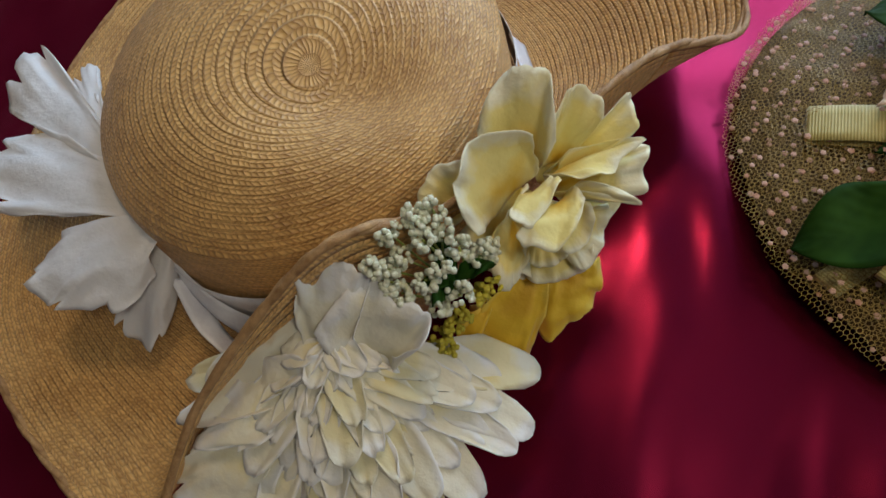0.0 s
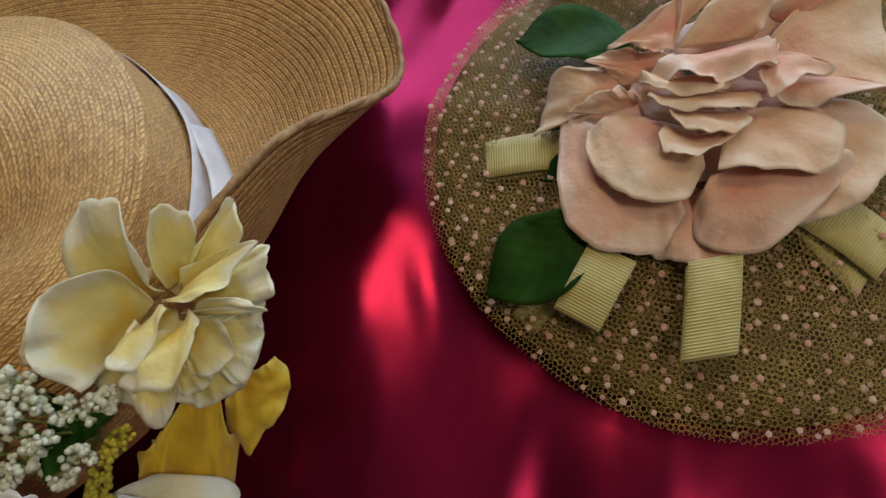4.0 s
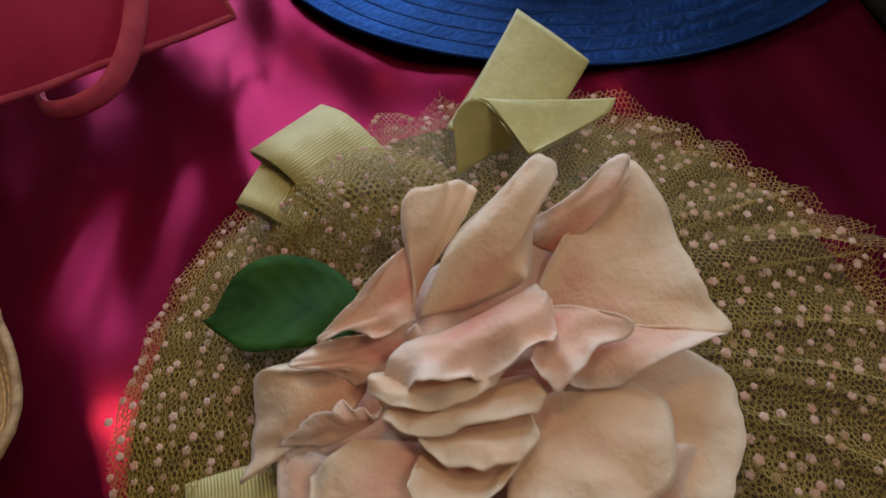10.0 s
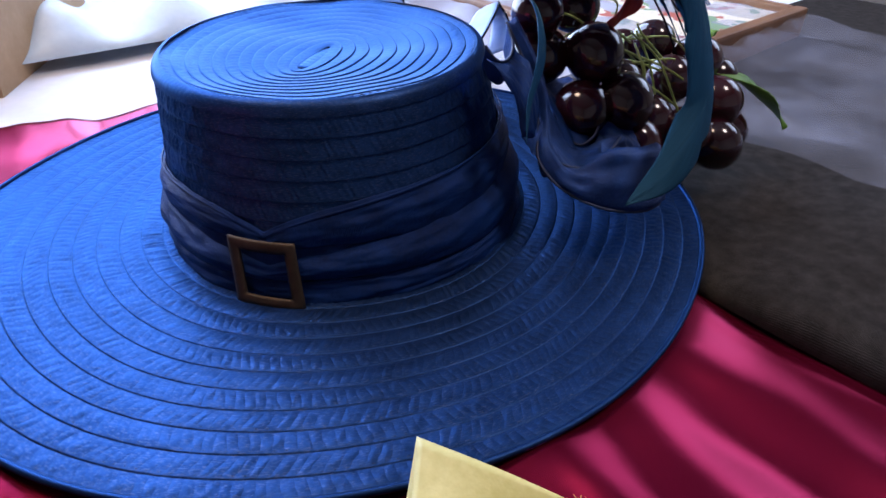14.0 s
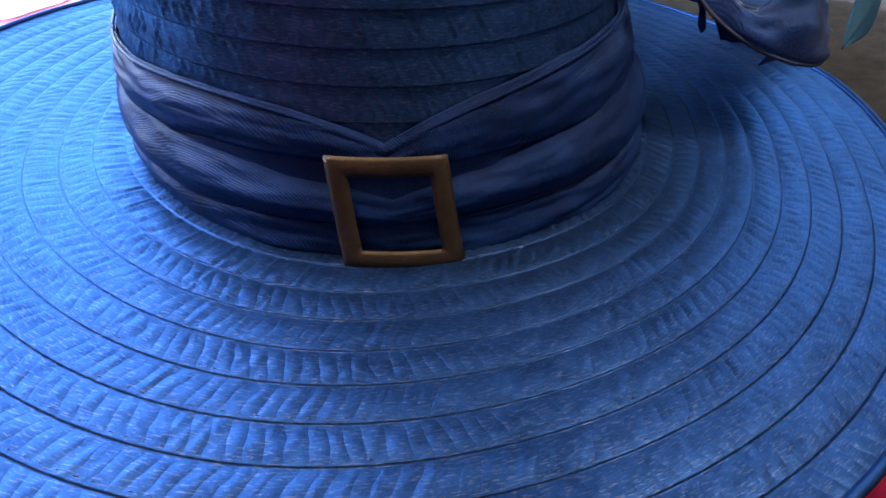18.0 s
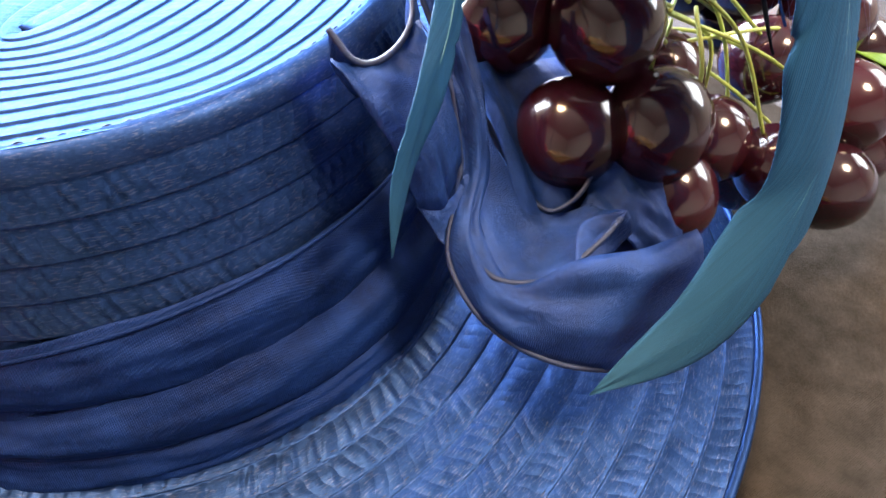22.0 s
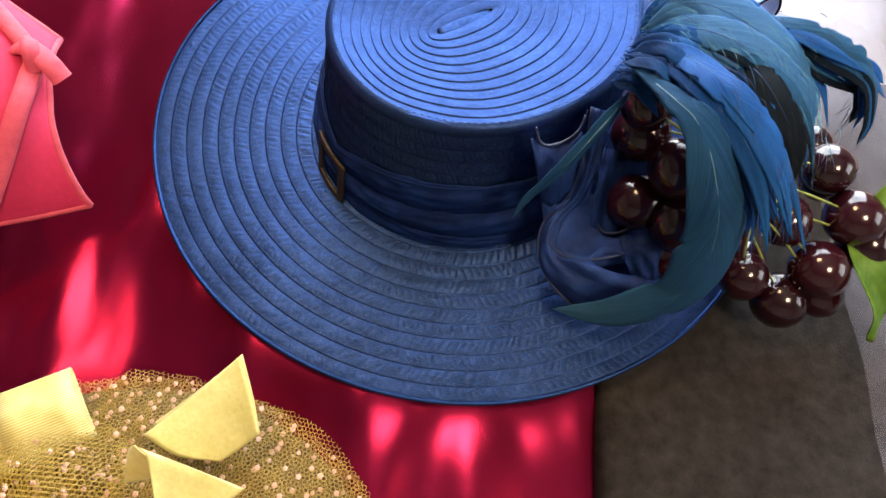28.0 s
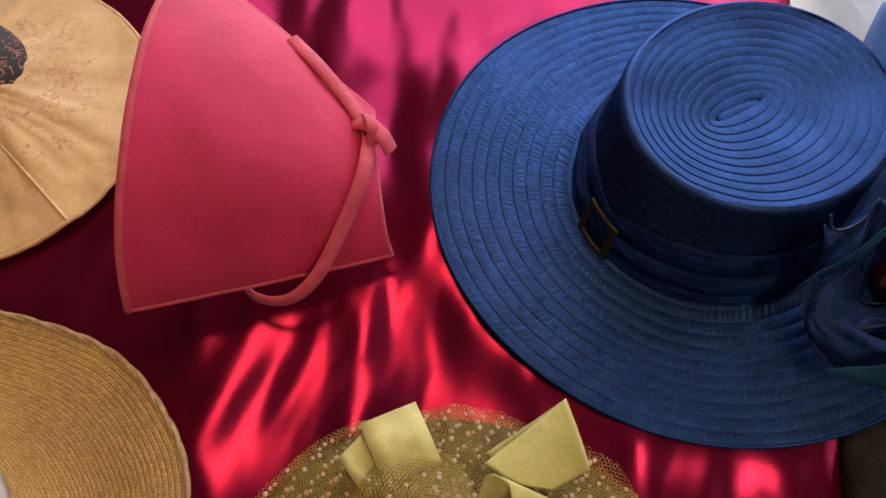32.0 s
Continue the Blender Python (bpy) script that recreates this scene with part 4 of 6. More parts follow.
fluff(BARBS[0], "loose dark blue barbs", [p for p, w, k in LONG if k < 2], 420, 0.0034, 0.0026, 0.00020)
fluff(BARBS[1], "loose azure barbs", [p for p, w, k in LONG if k != 2], 420, 0.0036, 0.0026, 0.00020)
fluff(BARBS[2], "loose black barbs", [p for p, w, k in LONG if k in (2, 4)], 180, 0.0030, 0.0026, 0.00020)
fluff(BARBS[3], "loose pale azure barbs", [p for p, w, k in LONG if k == 3], 360, 0.0040, 0.0026, 0.00020)


# cherries
def cherry_mat():
    m = Nodes("cherry_skin", (0.03, 0.004, 0.006), 0.16, spec=0.45)
    m.set(**{"Coat Weight": 0.35, "Coat Roughness": 0.06})
    v = m.coords()
    info = m.node("ShaderNodeObjectInfo")
    n = m.noise(v, 45.0, 3.0)
    streak = m.noise(m.coords(scale=(1, 1, 0.2)), 160.0, 2.0)
    c = m.ramp(m.math("ADD", m.math("MULTIPLY", n, 0.7), m.math("ADD", m.math("MULTIPLY", streak, 0.2), m.math("MULTIPLY", info.outputs["Random"], 0.15))), (0.38, (0.007, 0.002, 0.005)), (0.74, (0.040, 0.005, 0.010)))
    m.colour(c)
    return m.mat


CHERRY = cherry_mat()


def cherry_mesh():
    bm = bmesh.new()
    bmesh.ops.create_uvsphere(bm, u_segments=28, v_segments=18, radius=1.0)
    for v in bm.verts:
        r = math.hypot(v.co.x, v.co.y)
        v.co.z -= 0.09 * math.exp(-((r / 0.22) ** 2)) * (v.co.z > 0)
        v.co.x *= 1.0 + 0.04 * v.co.z
        v.co.y *= 0.96
    me = bpy.data.meshes.new("cherry")
    bm.to_mesh(me)
    bm.free()
    me.materials.append(CHERRY)
    me.polygons.foreach_set("use_smooth", [True] * len(me.polygons))
    return me


CHERRY_MESH = cherry_mesh()
KNOT = Vector((0.325, 0.240, 0.086))


def cherry(x, y, z, r, seed):
    rng = random.Random(seed)
    ob = new("cherry", CHERRY_MESH)
    ob.parent = blue
    ob.location = Vector((x, y, z)) - BC
    ob.scale = (r, r, r * 1.04)
    ob.rotation_euler = (KNOT + Vector((rng.uniform(-0.02, 0.02), rng.uniform(-0.01, 0.03), 0.02)) - Vector((x, y, z))).to_track_quat("Z", "Y").to_euler()
    tagged(ob, label="glossy dark red artificial cherry")
    top = Vector((x, y, z)) - BC + ob.rotation_euler.to_matrix() @ Vector((0, 0, r * 0.75))
    end = KNOT - BC + Vector((rng.uniform(-0.01, 0.01), rng.uniform(-0.01, 0.01), rng.uniform(-0.01, 0.01)))
    mid = (top + end) / 2 + Vector((rng.uniform(-0.006, 0.006), rng.uniform(-0.006, 0.006), 0.006))
    tube("cherry_stem", [top, mid, end], 0.0006, STEM, blue, n=14, sides=5)


for n, (x, y, z, r) in enumerate((
    (0.2906, 0.2615, 0.0800, 0.0145), (0.306, 0.2400, 0.0840, 0.0148), (0.2925, 0.2330, 0.0600, 0.0145), (0.313, 0.222, 0.0620, 0.0150),
    (0.286, 0.262, 0.1020, 0.0125), (0.315, 0.262, 0.1000, 0.0125), (0.327, 0.236, 0.0640, 0.0135), (0.318, 0.214, 0.0400, 0.0140),
    (0.3914, 0.2098, 0.0480, 0.0150), (0.3790, 0.1985, 0.0290, 0.0150), (0.3540, 0.2051, 0.0420, 0.0128), (0.4040, 0.2330, 0.0640, 0.0148),
    (0.4160, 0.2250, 0.0520, 0.0140), (0.3900, 0.2560, 0.0720, 0.0130), (0.4020, 0.2640, 0.0500, 0.0125), (0.3700, 0.2300, 0.0600, 0.0135),
    (0.4010, 0.2040, 0.0300, 0.0130), (0.3600, 0.2180, 0.0300, 0.0135), (0.3880, 0.2750, 0.0640, 0.0120), (0.3420, 0.2220, 0.0460, 0.0130),
)):
    cherry(x, y, z, r, n)


def leaf_mat(name, dark, light, rough=0.45):
    m = Nodes(name, light, rough, spec=0.1)
    uv = m.node("ShaderNodeTexCoord").outputs["UV"]
    sep = m.node("ShaderNodeSeparateXYZ")
    m.join(uv, sep.inputs["Vector"])
    mid = m.math("ABSOLUTE", m.math("SUBTRACT", sep.outputs["Y"], 0.5))
    veins = m.math("SINE", m.math("ADD", m.math("MULTIPLY", sep.outputs["X"], 44.0), m.math("MULTIPLY", mid, -30.0)))
    n = m.noise(m.coords(), 55.0, 3.0)
    m.colour(m.ramp(m.math("ADD", m.math("MULTIPLY", n, 0.8), m.math("MULTIPLY", veins, 0.015)), (0.3, dark), (0.65, light)))
    m.bump(veins, 0.10, 0.0004)
    return m.mat


LEAF = leaf_mat("dark_green_leaf", (0.012, 0.042, 0.005), (0.034, 0.095, 0.010), 0.62)
LEAF_LIGHT = leaf_mat("light_green_leaf", (0.06, 0.15, 0.02), (0.17, 0.31, 0.06), 0.4)


def leaf(points, width, face, material, parent, label="", cup=0.25, wavy=0.0015, teeth=0.0, name="leaf"):
    origin = parent.location if parent.parent is None else Vector()
    pts = spline([Vector(p) - origin for p in points], 24)
    face = Vector(face).normalized()

    def fn(u, v):
        i = min(int(round(u * 23)), 23)
        d = (pts[min(i + 1, 23)] - pts[max(i - 1, 0)]).normalized()
        s = d.cross(face).normalized()
        up = s.cross(d)
        w = width * max(0.02, math.sin(math.pi * min(1.0, u * 0.93 + 0.07)) ** 0.85)
        k = 2 * v - 1
        w *= 1 + teeth * math.sin(70 * u) * abs(k)
        return pts[i] + s * w * k + up * (cup * w * k * k + wavy * math.sin(9 * u + 2 * k))

    return sheet(name, fn, 24, 11, material, parent, label, thickness=0.0005)


leaf([(0.402, 0.222, 0.058), (0.412, 0.208, 0.056), (0.419, 0.192, 0.046), (0.421, 0.178, 0.034)], 0.011, (0.5, -0.5, 0.7), LEAF_LIGHT, blue, "light green cherry leaf", teeth=0.05)
leaf([(0.408, 0.236, 0.074), (0.418, 0.240, 0.078), (0.430, 0.238, 0.074)], 0.007, (0, -0.3, 0.9), LEAF_LIGHT, blue, "light green cherry leaf", teeth=0.05)
leaf([(0.318, 0.246, 0.090), (0.326, 0.238, 0.104), (0.334, 0.236, 0.112)], 0.005, (0.3, -0.7, 0.6), fabric("red_petal", (0.30, 0.02, 0.03), (0.50, 0.05, 0.06), 0.6, 90, 0.2), blue, "small red silk petal", name="petal")

# ---- straw hat ----
SC = Vector((-0.272, -0.022, 0.0))
straw = thing("straw_hat", SC, "honey straw hat with upturned brim and pale silk flowers", "hat")


def straw_crown(th, s):
    """Dome of the crown from its base (0) over the shoulder to the centre (1)."""
    if s < 0.5:
        f = s / 0.5
        r, z = 1.0 - 0.05 * f * f, 0.008 + 0.055 * f
    else:
        a = (s - 0.5) / 0.5 * math.pi / 2
        r, z = 0.95 * (1 - (a / (math.pi / 2)) ** 1.0) ** 0.72 if a < math.pi / 2 else 0.0, 0.063 + 0.033 * math.sin(a) ** 0.8
    x, y = r * 0.097 * math.cos(th) + 0.006, r * 0.106 * math.sin(th)
    cx, cy = x - 0.030 * 0, y
    dip = math.exp(-(((x - 0.030) / 0.045) ** 2 + ((y + 0.012) / 0.030) ** 2))
    z -= 0.015 * dip * (s > 0.5)
    n = Vector((math.cos(th), math.sin(th), 0.3 + 2.5 * max(0, s - 0.5))).normalized()
    return SC + Vector((cx + 0.048 * max(0, s - 0.5), cy - 0.044 * max(0, s - 0.5), z)), n


EDGE = [
    (15, -0.077, 0.026, 0.050), (27, -0.0815, 0.066, 0.049), (43, -0.101, 0.099, 0.049), (60, -0.145, 0.132, 0.048), (80, -0.215, 0.146, 0.046),
    (105, -0.32, 0.150, 0.036), (135, -0.405, 0.100, 0.022), (165, -0.440, 0.02, 0.014), (195, -0.440, -0.075, 0.012), (220, -0.415, -0.150, 0.012),
    (238, -0.3700, -0.192, 0.013), (258, -0.3144, -0.2230, 0.013), (267, -0.280, -0.238, 0.020), (273, -0.2600, -0.218, 0.040), (280, -0.246, -0.180, 0.066),
    (291, -0.222, -0.146, 0.090), (306, -0.198, -0.124, 0.106), (320, -0.172, -0.100, 0.091), (340, -0.144, -0.060, 0.081), (357, -0.112, -0.016, 0.078),
]


def edge_at(th):
    a = math.degrees(th) % 360
    n = len(EDGE)
    for i in range(n):
        p, q = EDGE[i], EDGE[(i + 1) % n]
        lo, hi = p[0], q[0] + (360 if q[0] < p[0] else 0)
        b = a if a >= EDGE[0][0] else a + 360
        if lo <= b <= hi:
            f = (b - lo) / (hi - lo)
            pm, qm = EDGE[i - 1], EDGE[(i + 2) % n]
            P = [Vector(k[1:]) for k in (pm, p, q, qm)]
            return 0.5 * (2 * P[1] + (P[2] - P[0]) * f + (2 * P[0] - 5 * P[1] + 4 * P[2] - P[3]) * f * f + (3 * P[1] - P[0] - 3 * P[2] + P[3]) * f**3)
    return Vector(EDGE[0][1:])


def straw_brim(th, s):
    """Brim from the crown's base out to its edge; the front flap folds up against the crown."""
    p0 = SC + Vector((0.100 * math.cos(th), 0.103 * math.sin(th), 0.010))
    p2 = edge_at(th)
    flap = min(1.0, max(0.0, (p2.z - 0.05) / 0.045))
    way = Vector((p2.x - SC.x, p2.y - SC.y, 0))
    r = way.length
    way = way / r
    r1 = max(r * (1 - 0.15 * (1 - flap)), 0.13) + 0.014 * flap
    p1 = SC + way * r1 * (0.75 + 0.25 * flap) + Vector((0, 0, 0.004))
    q = p0 * (1 - s) ** 2 + p1 * 2 * s * (1 - s) + p2 * s * s
    t = (p1 - p0) * (1 - s) + (p2 - p1) * s
    tang = Vector((-math.sin(th), math.cos(th), 0))
    n = t.cross(tang).normalized() * -1
    return q, n if n.z > 0 or flap > 0.3 else -n


rows("crown", straw_crown, 40, STRAW, straw, seg=150, lip=0.00005, down=True, bow=0.00004)
brim = rows("brim", straw_brim, 40, STRAW, straw, seg=220, lip=0.0002, bow=0.0001)
thick(brim, 0.0012, 0.0)
edge = [straw_brim(2 * math.pi * k / 220, 1.0)[0] - SC for k in range(220)]
for off, ph in ((0.0009, 0.0), (-0.0009, math.pi)):
    tube("edge_plait", [p + Vector((0.0009 * math.cos(k * 0.9 + ph), 0.0009 * math.sin(k * 0.9 + ph), off * math.cos(k * 0.9))) for k, p in enumerate(edge)], 0.0015, STRAW_FINE, straw, closed=True, sides=6)


def ribbon_band(u, v):
    th = 2 * math.pi * u
    p, n = straw_crown(th, 0.02 + 0.24 * v)
    return p + n * (0.0045 - 0.002 * v + 0.0008 * math.sin(9 * th + 4 * v)) - SC


sheet("white_ribbon_band", ribbon_band, 120, 6, WHITE_RIBBON, straw, "white satin ribbon round the crown", wrap_u=True, thickness=0.0004)


def tail_ribbon(points, width, lean, parent, material=WHITE_RIBBON, name="ribbon_tail", n=30, label=""):
    origin = parent.location
    pts = spline([Vector(p) - origin for p in points], n)
    lean = Vector(lean).normalized()
    return sheet(name, lambda u, v: pts[min(int(round(u * (n - 1))), n - 1)] + lean * width * (v - 0.5), n, 5, material, parent, label, thickness=0.0005)


tail_ribbon([(-0.176, 0.03, 0.030), (-0.163, 0.004, 0.026), (-0.154, -0.026, 0.030), (-0.150, -0.05, 0.04)], 0.013, (0.5, 0.2, -0.75), straw)
tail_ribbon([(-0.300, -0.122, 0.034), (-0.280, -0.133, 0.026), (-0.258, -0.138, 0.020), (-0.240, -0.136, 0.018)], 0.014, (0.2, -0.5, -0.7), straw)
tail_ribbon([(-0.298, -0.124, 0.030), (-0.284, -0.140, 0.020), (-0.268, -0.149, 0.016)], 0.012, (0.5, 0.3, -0.6), straw)


# ---- silk flowers ----
def petal(root, tip, width, face, material, parent, cup=0.2, curl=0.0, ruffle=0.0, lobes=0, seed=0, wide=0.62, nu=16, nv=13, name="petal", label="", blunt=0.5, origin=Vector()):
    """A silk petal from root to tip. cup: bowl across; curl: tip rolled up (or back when minus); lobes: notches in the end."""
    root, tip, face = Vector(root) - origin, Vector(tip) - origin, Vector(face).normalized()
    d = tip - root
    L = d.length
    d = d / L
    s = d.cross(face).normalized()
    up = s.cross(d)

    def fn(u, v):
        k = 2 * v - 1
        w = width * (math.sin(math.pi * min(1.0, 0.08 + u * wide)) ** 0.8)
        soft = 0.58 + 0.42 * math.sqrt(max(0.0, 1 - abs(k) ** 2.4))
        sharp = 0.40 + 0.60 * (1 - abs(k)) ** 0.9
        end = sharp + (soft - sharp) * blunt
        if lobes:
            end -= 0.08 * max(0.0, math.cos(lobes * math.pi * (k + 0.13 * math.sin(seed)))) ** 6
        wob = fbm(u * 3.1 + seed, k * 1.7, seed * 0.37, 2)
        z = cup * w * (k * k - 0.3) + curl * L * max(0.0, u - 0.55) ** 2 * 4.5 + ruffle * ((math.sin(7.5 * k + seed) * 0.6 + wob) * u * u + 0.5 * math.sin(11 * k + 2.3 * seed) * max(0.0, u - 0.6) / 0.4) + 0.05 * L * math.sin(math.pi * u)
        return root + d * (L * u * end) + s * (k * w * (1 + 0.12 * wob)) + up * z

    return sheet(name, fn, nu, nv, material, parent, label, thickness=0.0004)


def silk(parent, origin, material, inner, rim, bulge=0.002, curl=0.02, ruffle=0.001, seed=0, notch=0, n=34, nv=20):
    """A silk petal between its gathered inner edge and its free rim: it swells by bulge, rolls at the rim by curl and ruffles along it; notch cuts that many dents into the rim."""
    a, b = spline([Vector(p) - origin for p in inner], n), spline([Vector(p) - origin for p in rim], n)
    mid = b[n // 2] - a[n // 2]
    up = mid.cross(b[-1] - b[0]).normalized()
    up = up if up.z > 0 else -up
    L = mid.length

    def fn(s, k):
        i = min(int(round(k * (n - 1))), n - 1)
        reach = s
        if notch:
            reach *= 1 - 0.13 * s * max(0.0, math.cos(2 * math.pi * notch * (k + 0.05 * math.sin(seed)))) ** 5
        rim_part = max(0.0, s - 0.6) / 0.4
        soft = fbm(k * 3.0 + seed, s * 2.0, seed * 0.37, 2)
        z = bulge * math.sin(math.pi * s) + curl * L * rim_part**2 + 1.5 * ruffle * (1.9 * soft * s + (math.sin(13 * k + seed) + 0.6 * math.sin(29 * k + 2 * seed) + 2.0 * fbm(k * 9, seed, 0.5, 2)) * 0.62 * rim_part)
        reach *= 1 + 0.035 * s * fbm(k * 7, seed + 2.0, 1.0, 3)
        return a[i].lerp(b[i], reach) + up * z

    return sheet("petal", fn, nv, n, material, parent, thickness=0.0003)


def petal_mat(name, base, edge, deep, rough=0.62, sheen=0.25):
    """Silk petal dyed deeper at its root (u = 0) and paler at the edge."""
    m = Nodes(name, base, rough, Sheen_Weight=sheen)
    uv = m.node("ShaderNodeTexCoord").outputs["UV"]
    sep = m.node("ShaderNodeSeparateXYZ")
    m.join(uv, sep.inputs["Vector"])
    u, k = sep.outputs["X"], m.math("ABSOLUTE", m.math("SUBTRACT", sep.outputs["Y"], 0.5))
    v = m.coords()
    cloud, fine = m.noise(v, 60.0, 3.0), m.noise(v, 900.0, 2.0)
    reach = m.math("ADD", m.math("MAXIMUM", u, m.math("MULTIPLY", k, 1.9)), m.math("MULTIPLY", m.math("SUBTRACT", cloud, 0.5), 1.1))
    tint = m.ramp(reach, (0.12, deep), (0.52, base), (0.74, base), (0.96, edge))
    m.colour(tint)
    m.translucent(tint, 0.12)
    veins = m.math("SINE", m.math("MULTIPLY", sep.outputs["Y"], 120.0))
    m.bump(veins, 0.02, 0.0004)
    m.bump(cloud, 0.40, 0.0018)
    m.bump(m.noise(v, 170.0, 3.0), 0.55, 0.0014)
    m.bump(fine, 0.25, 0.0004)
    return m.mat


PEACH = petal_mat("peach_silk", (0.84, 0.50, 0.33), (0.87, 0.65, 0.49), (0.80, 0.33, 0.22))
PEACH_CREAM = petal_mat("cream_peach_silk", (0.84, 0.56, 0.34), (0.87, 0.67, 0.46), (0.80, 0.40, 0.26))
IVORY = petal_mat("ivory_silk", (0.87, 0.83, 0.66), (0.88, 0.87, 0.84), (0.85, 0.74, 0.34))
IVORY_DEEP = petal_mat("cream_silk", (0.83, 0.76, 0.46), (0.84, 0.81, 0.66), (0.80, 0.64, 0.20))
PALE_YELLOW = petal_mat("pale_yellow_silk", (0.90, 0.77, 0.28), (0.91, 0.86, 0.62), (0.88, 0.60, 0.05))
YELLOW = petal_mat("yellow_silk", (0.86, 0.55, 0.02), (0.88, 0.64, 0.08), (0.72, 0.38, 0.01))
WHITE = petal_mat("white_silk", (0.78, 0.78, 0.80), (0.83, 0.83, 0.85), (0.70, 0.70, 0.70))

# large white blossom lying on the brim
lily = thing("white_blossom", (0, 0, 0), "white silk blossom with notched petals", "")
lily.parent = straw
silk(lily, SC, WHITE, [(-0.3336, -0.0832, 0.0500), (-0.3425, -0.0751, 0.0500), (-0.3518, -0.0667, 0.0500)], [(-0.3838, -0.0567, 0.0420), (-0.3967, -0.0403, 0.0420), (-0.4013, -0.0257, 0.0420), (-0.3918, -0.0219, 0.0420), (-0.3765, -0.0433, 0.0420)], 0.004, 0.03, 0.0018, 1, notch=2)
silk(lily, SC, WHITE, [(-0.3232, -0.0949, 0.0520), (-0.3316, -0.0873, 0.0520), (-0.3404, -0.0793, 0.0520)], [(-0.3706, -0.0743, 0.0500), (-0.4198, -0.0609, 0.0460), (-0.4348, -0.0428, 0.0440), (-0.4305, -0.0241, 0.0440), (-0.4188, -0.0216, 0.0440), (-0.3665, -0.0574, 0.0460)], 0.004, 0.03, 0.0018, 2, notch=4)
silk(lily, SC, WHITE, [(-0.3092, -0.1081, 0.0540), (-0.3172, -0.1010, 0.0540), (-0.3241, -0.0933, 0.0540)], [(-0.3487, -0.1126, 0.0500), (-0.3837, -0.1158, 0.0480), (-0.3999, -0.1062, 0.0480), (-0.4176, -0.0846, 0.0480), (-0.4042, -0.0725, 0.0480), (-0.3623, -0.0715, 0.0500)], 0.004, 0.03, 0.0018, 3, notch=3)
silk(lily, SC, WHITE, [(-0.3015, -0.1111, 0.0460), (-0.3056, -0.1118, 0.0460), (-0.3083, -0.1150, 0.0460)], [(-0.3012, -0.1205, 0.0300), (-0.3006, -0.1361, 0.0240), (-0.3049, -0.1573, 0.0200), (-0.3187, -0.1540, 0.0220), (-0.3253, -0.1458, 0.0260), (-0.3185, -0.1262, 0.0360)], 0.004, 0.03, 0.0018, 4, notch=3)
silk(lily, SC, WHITE, [(-0.2973, -0.1153, 0.0560), (-0.3036, -0.1110, 0.0560), (-0.3107, -0.1053, 0.0560)], [(-0.2993, -0.1305, 0.0480), (-0.3090, -0.1476, 0.0440), (-0.3295, -0.1498, 0.0440), (-0.3446, -0.1519, 0.0440), (-0.3580, -0.1405, 0.0460), (-0.3513, -0.1188, 0.0500)], 0.004, 0.03, 0.0018, 5, notch=4)

# full ivory peony on the turned-up flap
peony = thing("ivory_peony", (0, 0, 0), "full ivory white silk peony with many narrow petals", "")
peony.parent = straw
silk(peony, SC, IVORY, [(-0.2105, -0.1531, 0.0620), (-0.2050, -0.1499, 0.0620), (-0.1989, -0.1486, 0.0620)], [(-0.2138, -0.1390, 0.0860), (-0.2112, -0.1317, 0.0940), (-0.2035, -0.1281, 0.0970), (-0.1930, -0.1277, 0.0970), (-0.1887, -0.1307, 0.0920), (-0.1918, -0.1393, 0.0820)], 0.004, 0.06, 0.0016, 1, notch=1)
silk(peony, SC, IVORY, [(-0.1977, -0.1525, 0.0620), (-0.1903, -0.1489, 0.0620), (-0.1813, -0.1511, 0.0620)], [(-0.2063, -0.1441, 0.0820), (-0.1945, -0.1337, 0.0920), (-0.1824, -0.1295, 0.0920), (-0.1696, -0.1325, 0.0860), (-0.1692, -0.1406, 0.0820), (-0.1798, -0.1448, 0.0760)], 0.004, 0.06, 0.0016, 2, notch=2)
silk(peony, SC, IVORY, [(-0.2129, -0.1629, 0.0580), (-0.2163, -0.1595, 0.0580), (-0.2157, -0.1552, 0.0580)], [(-0.2330, -0.1778, 0.0600), (-0.2574, -0.1828, 0.0520), (-0.2496, -0.1633, 0.0620), (-0.2338, -0.1503, 0.0720), (-0.2164, -0.1413, 0.0800), (-0.1993, -0.1408, 0.0820)], 0.004, 0.06, 0.0016, 3, notch=3)
silk(peony, SC, IVORY, [(-0.2145, -0.1729, 0.0560), (-0.2186, -0.1678, 0.0560), (-0.2158, -0.1631, 0.0560)], [(-0.2296, -0.1884, 0.0580), (-0.2481, -0.1901, 0.0540), (-0.2391, -0.1715, 0.0620), (-0.2270, -0.1587, 0.0700), (-0.2086, -0.1526, 0.0760), (-0.2026, -0.1552, 0.0760)], 0.004, 0.06, 0.0016, 4, notch=4)
silk(peony, SC, IVORY, [(-0.2137, -0.1817, 0.0500), (-0.2199, -0.1771, 0.0500), (-0.2199, -0.1710, 0.0500)], [(-0.2187, -0.2034, 0.0400), (-0.2394, -0.2141, 0.0360), (-0.2573, -0.2066, 0.0360), (-0.2566, -0.1949, 0.0440), (-0.2396, -0.1802, 0.0540)], 0.004, 0.06, 0.0016, 5, notch=4)
silk(peony, SC, IVORY, [(-0.1860, -0.1578, 0.0520), (-0.1851, -0.1535, 0.0520), (-0.1862, -0.1496, 0.0520)], [(-0.1743, -0.1582, 0.0460), (-0.1627, -0.1575, 0.0400), (-0.1540, -0.1496, 0.0380), (-0.1655, -0.1448, 0.0420), (-0.1730, -0.1442, 0.0500)], 0.004, 0.06, 0.0016, 6, notch=2)
